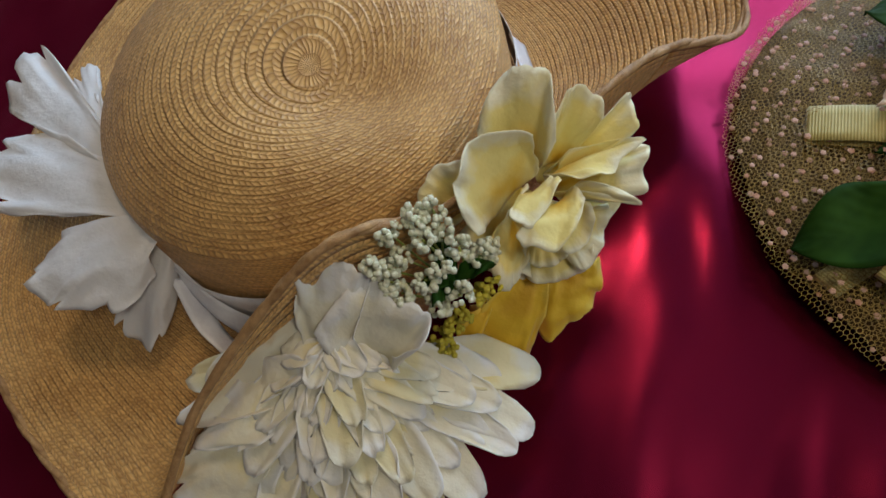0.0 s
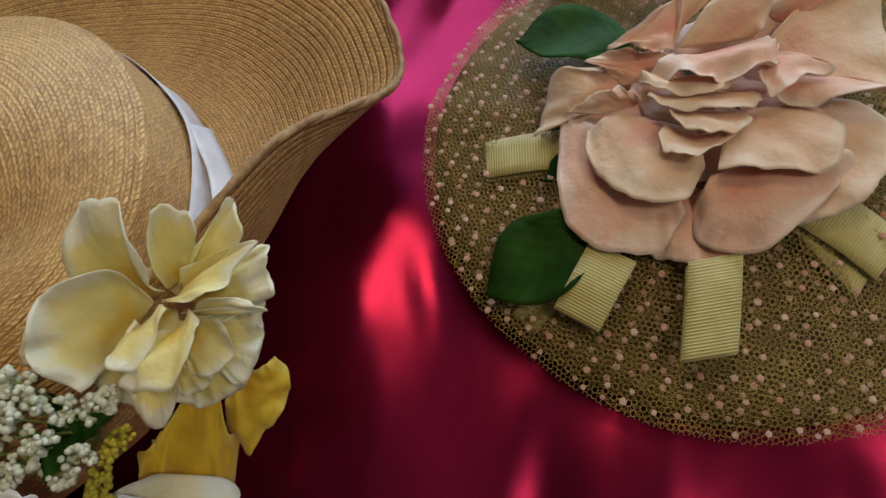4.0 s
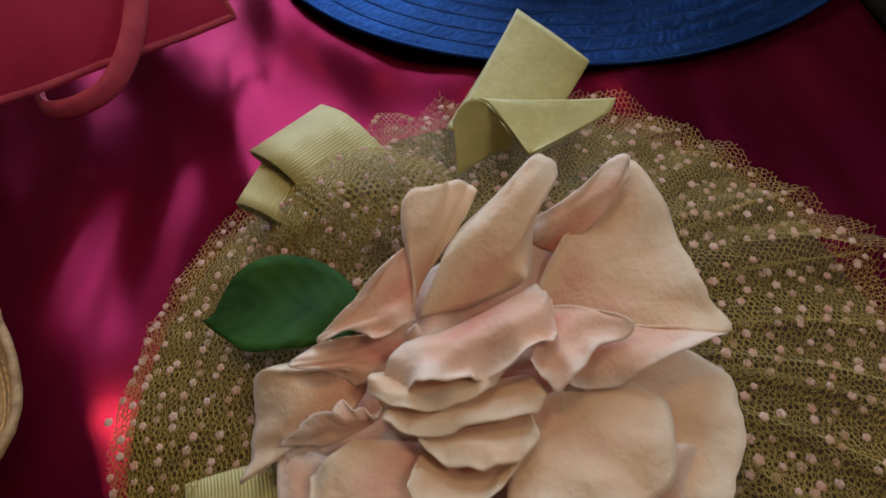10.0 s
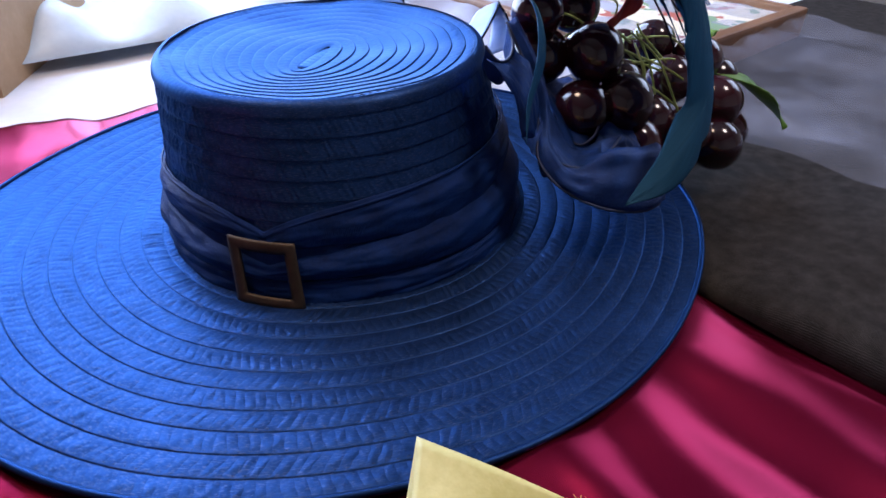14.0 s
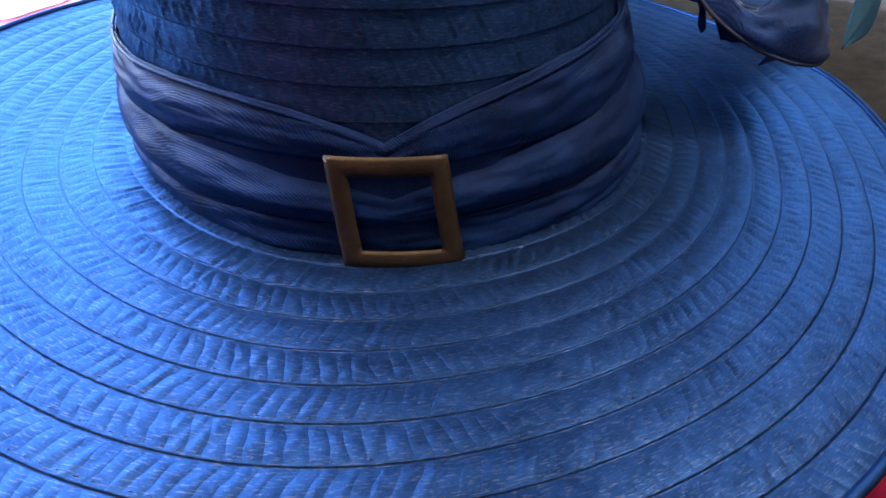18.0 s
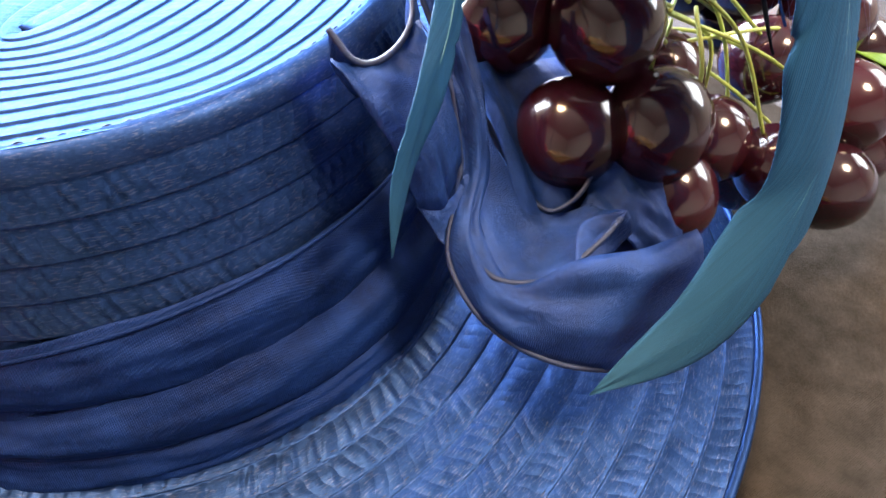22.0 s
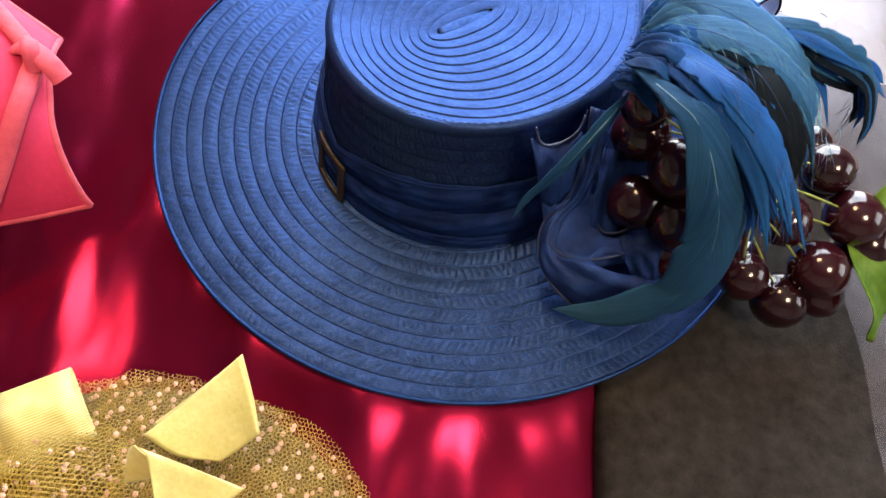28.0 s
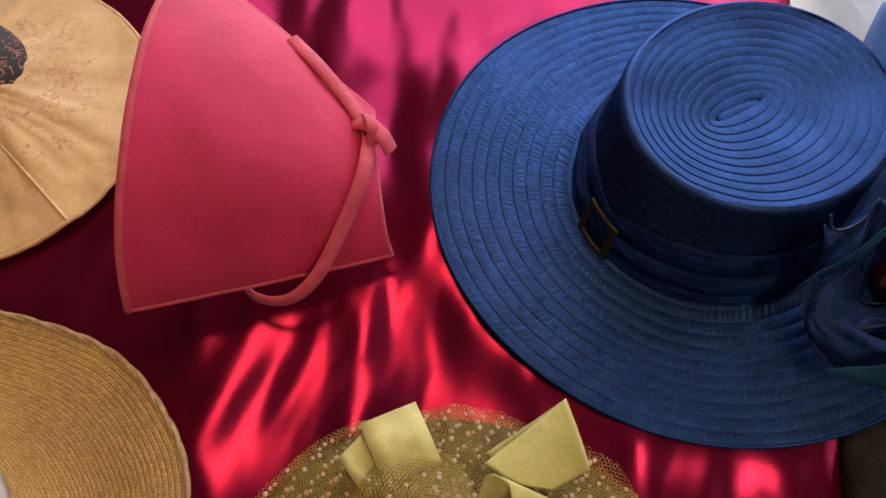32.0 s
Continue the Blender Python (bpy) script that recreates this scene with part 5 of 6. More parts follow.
silk(peony, SC, IVORY, [(-0.1877, -0.1679, 0.0500), (-0.1849, -0.1633, 0.0500), (-0.1840, -0.1590, 0.0500)], [(-0.1811, -0.1805, 0.0360), (-0.1692, -0.1793, 0.0320), (-0.1588, -0.1647, 0.0320), (-0.1638, -0.1543, 0.0380), (-0.1749, -0.1546, 0.0480)], 0.004, 0.06, 0.0016, 7, notch=4)
silk(peony, SC, IVORY, [(-0.1975, -0.1797, 0.0480), (-0.1927, -0.1747, 0.0480), (-0.1898, -0.1701, 0.0480)], [(-0.2037, -0.1996, 0.0360), (-0.1886, -0.1939, 0.0340), (-0.1800, -0.1842, 0.0360), (-0.1756, -0.1737, 0.0400), (-0.1808, -0.1640, 0.0480)], 0.004, 0.06, 0.0016, 8, notch=4)
PEONY_ROOT, DOWN, ACROSS = Vector((-0.2037, -0.1480, 0.0)), Vector((0.24, -0.97, 0)), Vector((0.97, 0.24, 0))
rng = random.Random(17)
for r0, r1, z0, z1, count, half, width in (
    (0.030, 0.066, 0.050, 0.034, 13, 88, 0.0088), (0.024, 0.056, 0.056, 0.043, 14, 84, 0.0078), (0.017, 0.047, 0.062, 0.051, 13, 82, 0.0072),
    (0.010, 0.037, 0.067, 0.058, 12, 80, 0.0066), (0.005, 0.027, 0.071, 0.064, 10, 76, 0.0060), (0.001, 0.018, 0.075, 0.070, 7, 70, 0.0056),
):
    for k in range(count):
        a = math.radians(half) * (2 * (k + rng.uniform(-0.25, 0.25)) / (count - 1) - 1)
        way = DOWN * math.cos(a) + ACROSS * math.sin(a)
        root, tip = PEONY_ROOT + way * r0 + Vector((0, 0, z0)), PEONY_ROOT + way * r1 * rng.uniform(0.88, 1.10) + Vector((0, 0, z1 + rng.uniform(-0.002, 0.003)))
        petal(root, tip, width * rng.uniform(0.8, 1.2), Vector((0, 0, 1)) + way * 0.5 + ACROSS * rng.uniform(-0.3, 0.3), IVORY if rng.random() < 0.7 else IVORY_DEEP, peony, cup=0.35, curl=rng.uniform(-0.06, 0.10), ruffle=0.0012, lobes=rng.choice((0, 0, 1)), seed=rng.uniform(0, 30), origin=SC, nu=14, nv=11, blunt=0.95, wide=0.60)

# pale yellow rose
rose = thing("yellow_rose", (0, 0, 0), "pale yellow silk rose with open outer petals", "")
rose.parent = straw
silk(rose, SC, PALE_YELLOW, [(-0.1557, -0.0723, 0.0660), (-0.1519, -0.0743, 0.0660), (-0.1484, -0.0751, 0.0660)], [(-0.1708, -0.0735, 0.0820), (-0.1729, -0.0940, 0.0800), (-0.1619, -0.1066, 0.0660), (-0.1441, -0.1050, 0.0540)], 0.003, 0.0, 0.0012, 31)
silk(rose, SC, PALE_YELLOW, [(-0.1469, -0.0711, 0.0660), (-0.1445, -0.0721, 0.0660), (-0.1422, -0.0730, 0.0660)], [(-0.1512, -0.0649, 0.0800), (-0.1352, -0.0593, 0.0780), (-0.1192, -0.0598, 0.0740), (-0.1153, -0.0730, 0.0680), (-0.1229, -0.0868, 0.0600)], 0.003, 0.0, 0.0012, 32)
silk(rose, SC, PALE_YELLOW, [(-0.1478, -0.0787, 0.0660), (-0.1443, -0.0795, 0.0660), (-0.1413, -0.0778, 0.0660)], [(-0.1537, -0.1022, 0.0520), (-0.1426, -0.1037, 0.0480), (-0.1299, -0.0994, 0.0480), (-0.1218, -0.0863, 0.0540), (-0.1201, -0.0754, 0.0620)], 0.003, 0.0, 0.0014, 33)
silk(rose, SC, PALE_YELLOW, [(-0.1422, -0.0834, 0.0720), (-0.1399, -0.0843, 0.0720), (-0.1370, -0.0827, 0.0720)], [(-0.1398, -0.0969, 0.0720), (-0.1332, -0.1006, 0.0700), (-0.1265, -0.0974, 0.0700), (-0.1238, -0.0879, 0.0720), (-0.1266, -0.0823, 0.0740)], 0.003, 0.04, 0.0014, 34)
silk(rose, SC, PALE_YELLOW, [(-0.1459, -0.0863, 0.0720), (-0.1434, -0.0883, 0.0720), (-0.1402, -0.0890, 0.0720)], [(-0.1468, -0.1007, 0.0680), (-0.1423, -0.1040, 0.0640), (-0.1352, -0.1029, 0.0640), (-0.1307, -0.0975, 0.0660)], 0.003, 0.04, 0.0014, 35)
silk(rose, SC, PALE_YELLOW, [(-0.1631, -0.0857, 0.0800), (-0.1641, -0.0905, 0.0800), (-0.1650, -0.0963, 0.0800)], [(-0.1704, -0.1024, 0.0820), (-0.1795, -0.1001, 0.0860), (-0.1820, -0.0969, 0.0900), (-0.1780, -0.0890, 0.0950), (-0.1685, -0.0840, 0.0980)], 0.003, 0.0, 0.0010, 1)
silk(rose, SC, PALE_YELLOW, [(-0.1584, -0.0732, 0.0780), (-0.1517, -0.0748, 0.0780), (-0.1457, -0.0728, 0.0780)], [(-0.1663, -0.0734, 0.0980), (-0.1644, -0.0694, 0.1060), (-0.1589, -0.0597, 0.1110), (-0.1535, -0.0569, 0.1120), (-0.1453, -0.0580, 0.1120), (-0.1414, -0.0671, 0.1080), (-0.1397, -0.0737, 0.0980)], 0.004, -0.04, 0.0012, 2)
silk(rose, SC, PALE_YELLOW, [(-0.1460, -0.0717, 0.0760), (-0.1423, -0.0688, 0.0760), (-0.1383, -0.0671, 0.0760)], [(-0.1420, -0.0648, 0.0980), (-0.1386, -0.0577, 0.1040), (-0.1350, -0.0557, 0.1050), (-0.1288, -0.0591, 0.1020), (-0.1258, -0.0627, 0.1000), (-0.1289, -0.0653, 0.0940)], 0.003, 0.0, 0.0010, 3)
silk(rose, SC, PALE_YELLOW, [(-0.1441, -0.0716, 0.0740), (-0.1411, -0.0700, 0.0740), (-0.1380, -0.0696, 0.0740)], [(-0.1331, -0.0642, 0.0880), (-0.1252, -0.0564, 0.0920), (-0.1194, -0.0504, 0.0960), (-0.1172, -0.0545, 0.0940), (-0.1152, -0.0599, 0.0900), (-0.1238, -0.0665, 0.0840)], 0.003, 0.02, 0.0010, 4)
silk(rose, SC, PALE_YELLOW, [(-0.1398, -0.0723, 0.0720), (-0.1383, -0.0746, 0.0720), (-0.1388, -0.0782, 0.0720)], [(-0.1276, -0.0681, 0.0800), (-0.1172, -0.0621, 0.0820), (-0.1099, -0.0613, 0.0830), (-0.1105, -0.0684, 0.0800), (-0.1088, -0.0752, 0.0760), (-0.1219, -0.0795, 0.0720)], 0.003, 0.03, 0.0014, 5)
silk(rose, SC, PALE_YELLOW, [(-0.1428, -0.0773, 0.0780), (-0.1412, -0.0747, 0.0780), (-0.1390, -0.0725, 0.0780)], [(-0.1409, -0.0799, 0.0840), (-0.1314, -0.0824, 0.0880), (-0.1222, -0.0785, 0.0890), (-0.1185, -0.0695, 0.0880), (-0.1104, -0.0619, 0.0860), (-0.1221, -0.0646, 0.0880), (-0.1343, -0.0702, 0.0860)], 0.003, 0.05, 0.0012, 6)
silk(rose, SC, PALE_YELLOW, [(-0.1430, -0.0788, 0.0720), (-0.1386, -0.0794, 0.0720), (-0.1353, -0.0801, 0.0720)], [(-0.1318, -0.0811, 0.0800), (-0.1218, -0.0813, 0.0820), (-0.1117, -0.0829, 0.0800), (-0.1099, -0.0808, 0.0790), (-0.1201, -0.0789, 0.0830), (-0.1302, -0.0778, 0.0820)], 0.002, 0.04, 0.0012, 7)
silk(rose, SC, PALE_YELLOW, [(-0.1427, -0.0829, 0.0660), (-0.1381, -0.0846, 0.0660), (-0.1353, -0.0819, 0.0660)], [(-0.1344, -0.0955, 0.0600), (-0.1253, -0.1002, 0.0580), (-0.1210, -0.0927, 0.0580), (-0.1193, -0.0815, 0.0600), (-0.1211, -0.0763, 0.0660)], 0.003, 0.05, 0.0018, 8)
silk(rose, SC, PALE_YELLOW, [(-0.1464, -0.0872, 0.0640), (-0.1420, -0.0878, 0.0640), (-0.1379, -0.0860, 0.0640)], [(-0.1512, -0.1010, 0.0560), (-0.1444, -0.1043, 0.0520), (-0.1336, -0.1027, 0.0520), (-0.1246, -0.0974, 0.0540), (-0.1239, -0.0869, 0.0600)], 0.003, 0.05, 0.0018, 9)
silk(rose, SC, PALE_YELLOW, [(-0.1546, -0.0865, 0.0700), (-0.1517, -0.0908, 0.0700), (-0.1491, -0.0928, 0.0700)], [(-0.1587, -0.1005, 0.0740), (-0.1560, -0.1105, 0.0640), (-0.1508, -0.1143, 0.0600), (-0.1471, -0.1066, 0.0600), (-0.1444, -0.0972, 0.0660)], 0.003, 0.03, 0.0016, 10)
silk(rose, SC, PALE_YELLOW, [(-0.1452, -0.0790, 0.0840), (-0.1518, -0.0842, 0.0800), (-0.1566, -0.0930, 0.0780)], [(-0.1454, -0.0775, 0.0920), (-0.1507, -0.0736, 0.1000), (-0.1575, -0.0757, 0.1040), (-0.1661, -0.0860, 0.1080), (-0.1679, -0.0971, 0.1060), (-0.1660, -0.1040, 0.1000), (-0.1597, -0.1077, 0.0900)], 0.0005, 0.06, 0.0012, 11)
silk(rose, SC, PALE_YELLOW, [(-0.1337, -0.0817, 0.0820), (-0.1351, -0.0853, 0.0820), (-0.1368, -0.0879, 0.0800)], [(-0.1279, -0.0864, 0.0860), (-0.1283, -0.0967, 0.0870), (-0.1337, -0.1064, 0.0880), (-0.1425, -0.1077, 0.0890), (-0.1470, -0.1055, 0.0900), (-0.1416, -0.0927, 0.0860)], 0.003, -0.02, 0.0012, 12)
silk(rose, SC, PALE_YELLOW, [(-0.1417, -0.0816, 0.0840), (-0.1450, -0.0854, 0.0840), (-0.1478, -0.0875, 0.0830)], [(-0.1358, -0.0848, 0.0900), (-0.1397, -0.0954, 0.0920), (-0.1445, -0.1028, 0.0930), (-0.1490, -0.1030, 0.0930), (-0.1495, -0.0952, 0.0910), (-0.1463, -0.0872, 0.0890)], 0.003, 0.0, 0.0010, 13)
silk(rose, SC, YELLOW, [(-0.1375, -0.0946, 0.0450), (-0.1331, -0.0939, 0.0450), (-0.1288, -0.0920, 0.0450)], [(-0.1429, -0.1096, 0.0300), (-0.1356, -0.1193, 0.0260), (-0.1288, -0.1104, 0.0280), (-0.1195, -0.1017, 0.0320), (-0.1171, -0.0942, 0.0360), (-0.1205, -0.0867, 0.0440)], 0.004, -0.04, 0.0022, 15)
silk(rose, SC, YELLOW, [(-0.1512, -0.1046, 0.0500), (-0.1438, -0.1023, 0.0500), (-0.1376, -0.0990, 0.0500)], [(-0.1647, -0.1169, 0.0420), (-0.1661, -0.1242, 0.0340), (-0.1560, -0.1317, 0.0240), (-0.1466, -0.1368, 0.0180), (-0.1421, -0.1320, 0.0200), (-0.1372, -0.1183, 0.0300)], 0.005, -0.04, 0.0026, 16)
silk(rose, SC, YELLOW, [(-0.1592, -0.1126, 0.0460), (-0.1576, -0.1147, 0.0460), (-0.1561, -0.1168, 0.0460)], [(-0.1655, -0.1206, 0.0460), (-0.1678, -0.1284, 0.0400), (-0.1649, -0.1356, 0.0340), (-0.1615, -0.1269, 0.0340)], 0.002, 0.0, 0.0010, 17)

# sprig of tiny buds
sprig = thing("bud_sprig", (0, 0, 0), "sprig of tiny white and yellow buds", "")
sprig.parent = straw


rng = random.Random(8)
WHITE_BUDS = [(-0.188, -0.127, 0.097), (-0.185, -0.116, 0.100), (-0.179, -0.109, 0.100), (-0.173, -0.106, 0.100), (-0.169, -0.112, 0.097), (-0.174, -0.116, 0.098), (-0.167, -0.121, 0.092), (-0.172, -0.126, 0.090), (-0.179, -0.131, 0.088), (-0.183, -0.129, 0.091), (-0.164, -0.113, 0.090), (-0.158, -0.112, 0.084), (-0.162, -0.126, 0.082), (-0.181, -0.121, 0.093), (-0.155, -0.109, 0.084), (-0.168, -0.130, 0.080)]
YELLOW_BUDS = [(-0.153, -0.119, 0.076), (-0.157, -0.122, 0.074), (-0.165, -0.132, 0.066), (-0.169, -0.135, 0.060), (-0.172, -0.139, 0.054), (-0.176, -0.142, 0.050), (-0.166, -0.138, 0.058), (-0.171, -0.146, 0.046), (-0.161, -0.128, 0.070)]
SROOT = Vector((-0.166, -0.118, 0.068))


def buds(name, centres, spread, count, r, material, label):
    """All tiny buds of one colour, in round clusters."""
    bm = bmesh.new()
    for c in centres:
        for _ in range(count):
            p = Vector((rng.gauss(0, 1), rng.gauss(0, 1), rng.gauss(0, 0.8))).normalized() * spread * rng.uniform(0.5, 1.0)
            bmesh.ops.create_icosphere(bm, subdivisions=1, radius=r * rng.uniform(0.7, 1.2), matrix=Matrix.Translation(Vector(c) + p - SC))
    tagged(part(name, bm, material, sprig, label), kind="stuff")


buds("white_bud_cluster", WHITE_BUDS, 0.0046, 30, 0.0013, BERRY_WHITE, "tiny white buds")
buds("yellow_bud_cluster", YELLOW_BUDS, 0.0038, 20, 0.0012, BERRY_YELLOW, "tiny yellow buds")
for c in WHITE_BUDS:
    tube("bud_stem", [Vector(c) - SC, (Vector(c) + SROOT) / 2 - SC + Vector((rng.uniform(-1, 1), rng.uniform(-1, 1), 0)) * 0.003, SROOT - SC], 0.0005, STEM, sprig, n=8, sides=4)
for k in range(5):
    a = rng.uniform(0, 6)
    leaf([SROOT + Vector((0, 0, 0.008)), SROOT + Vector((0.007 * math.cos(a), 0.007 * math.sin(a), 0.014)), SROOT + Vector((0.014 * math.cos(a), 0.014 * math.sin(a), 0.016))], 0.003, (0, -0.3, 1), LEAF, straw, "small green leaf")

# ---- fascinator ----
FC = Vector((0.0575, 0.0085, 0.0))
fasc = thing("fascinator_hat", FC, "round olive fascinator under gold dotted net with a peach silk rose", "hat")


def disc_r(th):
    return 0.1325 - 0.006 * math.sin(th) ** 2 + 0.003 * math.cos(th - 0.2) + 0.002 * math.sin(3 * th)


def disc_z(r):
    """Low dome of the felt base."""
    return 0.004 + 0.030 * (1 - min(1.0, r / 0.128) ** 2.2)


def felt(u, v):
    th, r = 2 * math.pi * u, disc_r(2 * math.pi * u) * 0.955 * v
    return Vector((r * math.cos(th), r * math.sin(th), disc_z(r)))


sheet("felt_base", felt, 90, 24, FELT_OLIVE, fasc, "brown olive felt disc", wrap_u=True, thickness=0.003, offset=-1)


def pleat(th, r, layer):
    """Height of the gathered net above the felt."""
    k = r / 0.13
    side = 0.5 + 0.5 * math.cos(th - 0.5)
    wave = 1 - 2 * abs(math.sin(8 * th + 2.2 * math.sin(3 * th + layer) + layer + 2 * k)) ** 0.6 + 0.5 * math.sin(27 * th + 3 * layer + 6 * k)
    return 0.0022 + 0.003 * layer + (0.0010 + 0.0060 * side) * k * wave + 0.0035 * side * max(0, k - 0.55) + 0.002 * fbm(r * 40 * math.cos(th), r * 40 * math.sin(th), layer, 2) + 0.0075 * max(0.0, math.sin(th - 0.15)) ** 2 * k * max(0.0, 0.45 + fbm(r * 26 * math.cos(th), r * 26 * math.sin(th), 3.0 + layer, 3))


def net_point(x, y, layer):
    r, th = math.hypot(x, y), math.atan2(y, x)
    return Vector((x, y, disc_z(min(r, 0.132)) + pleat(th, r, layer)))


def hex_net(name, layer, cell, turn, wire, reach, rmin):
    """Hexagonal net as fine flat threads."""
    verts, faces = [], []
    c, s = math.cos(turn), math.sin(turn)
    h = cell / math.sqrt(3)
    rows_n = int(0.30 / (1.5 * h))

    def add(ax, ay, bx, by):
        mx, my = (ax + bx) / 2 - 0.15, (ay + by) / 2 - 0.15
        wx, wy = mx * c - my * s, mx * s + my * c
        r, th = math.hypot(wx, wy), math.atan2(wy, wx)
        if r > disc_r(th) * reach(th) or r < rmin:
            return
        p = net_point((ax - 0.15) * c - (ay - 0.15) * s, (ax - 0.15) * s + (ay - 0.15) * c, layer)
        q = net_point((bx - 0.15) * c - (by - 0.15) * s, (bx - 0.15) * s + (by - 0.15) * c, layer)
        d = (q - p).normalized()
        w = Vector((-d.y, d.x, 0)) * wire
        b = len(verts)
        verts.extend((p - w, p + w, q + w, q - w))
        faces.append((b, b + 1, b + 2, b + 3))

    for i in range(rows_n):
        y = i * 1.5 * h
        for j in range(int(0.30 / cell)):
            x = j * cell + (cell / 2 if i % 2 else 0)
            add(x, y + h, x + cell / 2, y + h / 2)
            add(x, y + h, x - cell / 2, y + h / 2)
            add(x + cell / 2, y + h / 2, x + cell / 2, y - h / 2)
    return raw(name, verts, faces, NET, fasc, smooth=False, kind="stuff")


hex_net("net", 0.0, 0.0021, 0.3, 0.00013, lambda th: 1.0, 0.030)
hex_net("net", 1.0, 0.0021, 0.9, 0.00013, lambda th: 1.0 + 0.02 * math.cos(th - 0.2) + 0.015 * math.sin(9 * th), 0.030)
hex_net("net", 2.0, 0.0022, 1.7, 0.00013, lambda th: 0.96 + 0.055 * math.cos(th - 0.1) + 0.012 * math.sin(13 * th), 0.040)

rng = random.Random(4)
verts, faces = [], []
for layer in (0, 1, 2):
    for i in range(-18, 19):
        for j in range(-18, 19):
            x, y = i * 0.0105 + (j % 2) * 0.00525 + layer * 0.003 + rng.uniform(-0.001, 0.001), j * 0.0092 + layer * 0.0023 + rng.uniform(-0.001, 0.001)
            r, th = math.hypot(x, y), math.atan2(y, x)
            if r > disc_r(th) * 0.99 or r < 0.03 or rng.random() < 0.12:
                continue
            p, a, e = net_point(x, y, layer) + Vector((0, 0, 0.0004)), rng.uniform(0, 3), 0.00145 * rng.uniform(0.8, 1.15)
            b = len(verts)
            ring = [Vector((e * math.cos(a + k * math.pi / 2.5), e * math.sin(a + k * math.pi / 2.5), 0.0)) for k in range(5)]
            verts += [p + q for q in ring] + [p + q * 0.6 + Vector((0, 0, 0.0003)) for q in ring]
            faces += [(b + k, b + (k + 1) % 5, b + 5 + (k + 1) % 5, b + 5 + k) for k in range(5)] + [tuple(b + 5 + k for k in range(5))]
raw("net_dots", verts, faces, DOT, fasc, "pale peach flocked dots", smooth=False, kind="stuff")


def ribbed(name, dark, light):
    """Grosgrain ribbon: fine ribs across its length."""
    m = Nodes(name, light, 0.5, Sheen_Weight=0.3)
    uv = m.node("ShaderNodeTexCoord").outputs["UV"]
    sep = m.node("ShaderNodeSeparateXYZ")
    m.join(uv, sep.inputs["Vector"])
    ribs = m.math("SINE", m.math("MULTIPLY", sep.outputs["X"], 6.2832 / 0.0012))
    n = m.noise(m.coords(), 70.0, 3.0)
    m.colour(m.ramp(m.math("ADD", m.math("MULTIPLY", n, 0.8), m.math("MULTIPLY", ribs, 0.10)), (0.25, dark), (0.6, light)))
    m.bump(ribs, 0.35, 0.0004)
    return m.mat


GROSGRAIN = ribbed("pale_lime_grosgrain", (0.48, 0.40, 0.11), (0.70, 0.62, 0.26))


def loop(root, end, width_dir, width, lift, parent=fasc, name="ribbon_loop", label="pale lime grosgrain ribbon", back=None):
    """A folded ribbon loop: out from root to end over the top and back beneath."""
    root, end, w = Vector(root) - FC, Vector(end) - FC, Vector(width_dir).normalized() * width / 2
    back = Vector(back) - FC if back else root - Vector((0, 0, 0.004))
    d = (end - root)
    up = Vector((0, 0, 1))
    path = spline([root, root + d * 0.55 + up * lift, end + up * 0.0014, end + d.normalized() * 0.0012, end - up * 0.0014, back + (end - back) * 0.5, back], 40)
    L = [0.0]
    for a, b in zip(path, path[1:]):
        L.append(L[-1] + (b - a).length)
    verts, uvs = [], []
    for i, p in enumerate(path):
        for j in range(5):
            verts.append(p + w * (j / 2 - 1))
            uvs.append((L[i], j / 4))
    return thick(raw(name, verts, grid_faces(40, 5), GROSGRAIN, parent, label, uvs=uvs), 0.0004)


loop((0.040, -0.058, 0.040), (0.0338, -0.0905, 0.0315), (1, 0.12, 0), 0.0195, 0.002)
loop((0.005, -0.052, 0.038), (-0.0095, -0.0735, 0.0285), (0.83, -0.55, 0), 0.0185, 0.002)
loop((-0.004, -0.004, 0.036), (-0.0395, 0.0008, 0.0235), (0.03, 1, 0), 0.0185, 0.002)
loop((0.076, -0.038, 0.040), (0.1015, -0.0585, 0.0300), (0.68, 0.72, 0.1), 0.0200, 0.002)
loop((0.075, -0.040, 0.037), (0.0935, -0.0640, 0.0270), (0.60, 0.78, 0.1), 0.0180, 0.001)
loop((-0.014, -0.056, 0.024), (-0.0285, -0.0690, 0.0120), (0.75, -0.6, 0), 0.0120, 0.001)
loop((0.030, 0.092, 0.036), (0.0120, 0.1200, 0.0380), (0.86, 0.50, -0.1), 0.0330, 0.006)
loop((0.012, 0.084, 0.034), (-0.0050, 0.1010, 0.0360), (0.60, 0.80, 0), 0.0180, 0.004)
LIME_SATIN = fabric("lime_ribbon_back", (0.42, 0.37, 0.10), (0.66, 0.60, 0.25), 0.5, 45, 0.25, Sheen_Weight=0.2)


def band(inner, rim, bulge=0.0015):
    """A flat length of ribbon between two edges."""
    a, b = spline([Vector(p) - FC for p in inner], 24), spline([Vector(p) - FC for p in rim], 24)
    up = (b[12] - a[12]).cross(b[-1] - b[0]).normalized()
    long = (b[12] - a[12]).length
    return sheet("ribbon_loop", lambda u, v: a[round(v * 23)].lerp(b[round(v * 23)], u) + up * bulge * math.sin(math.pi * u), 24, 24, LIME_SATIN, fasc, "pale lime satin-backed ribbon", uv_scale=(long, 1), thickness=0.0005)


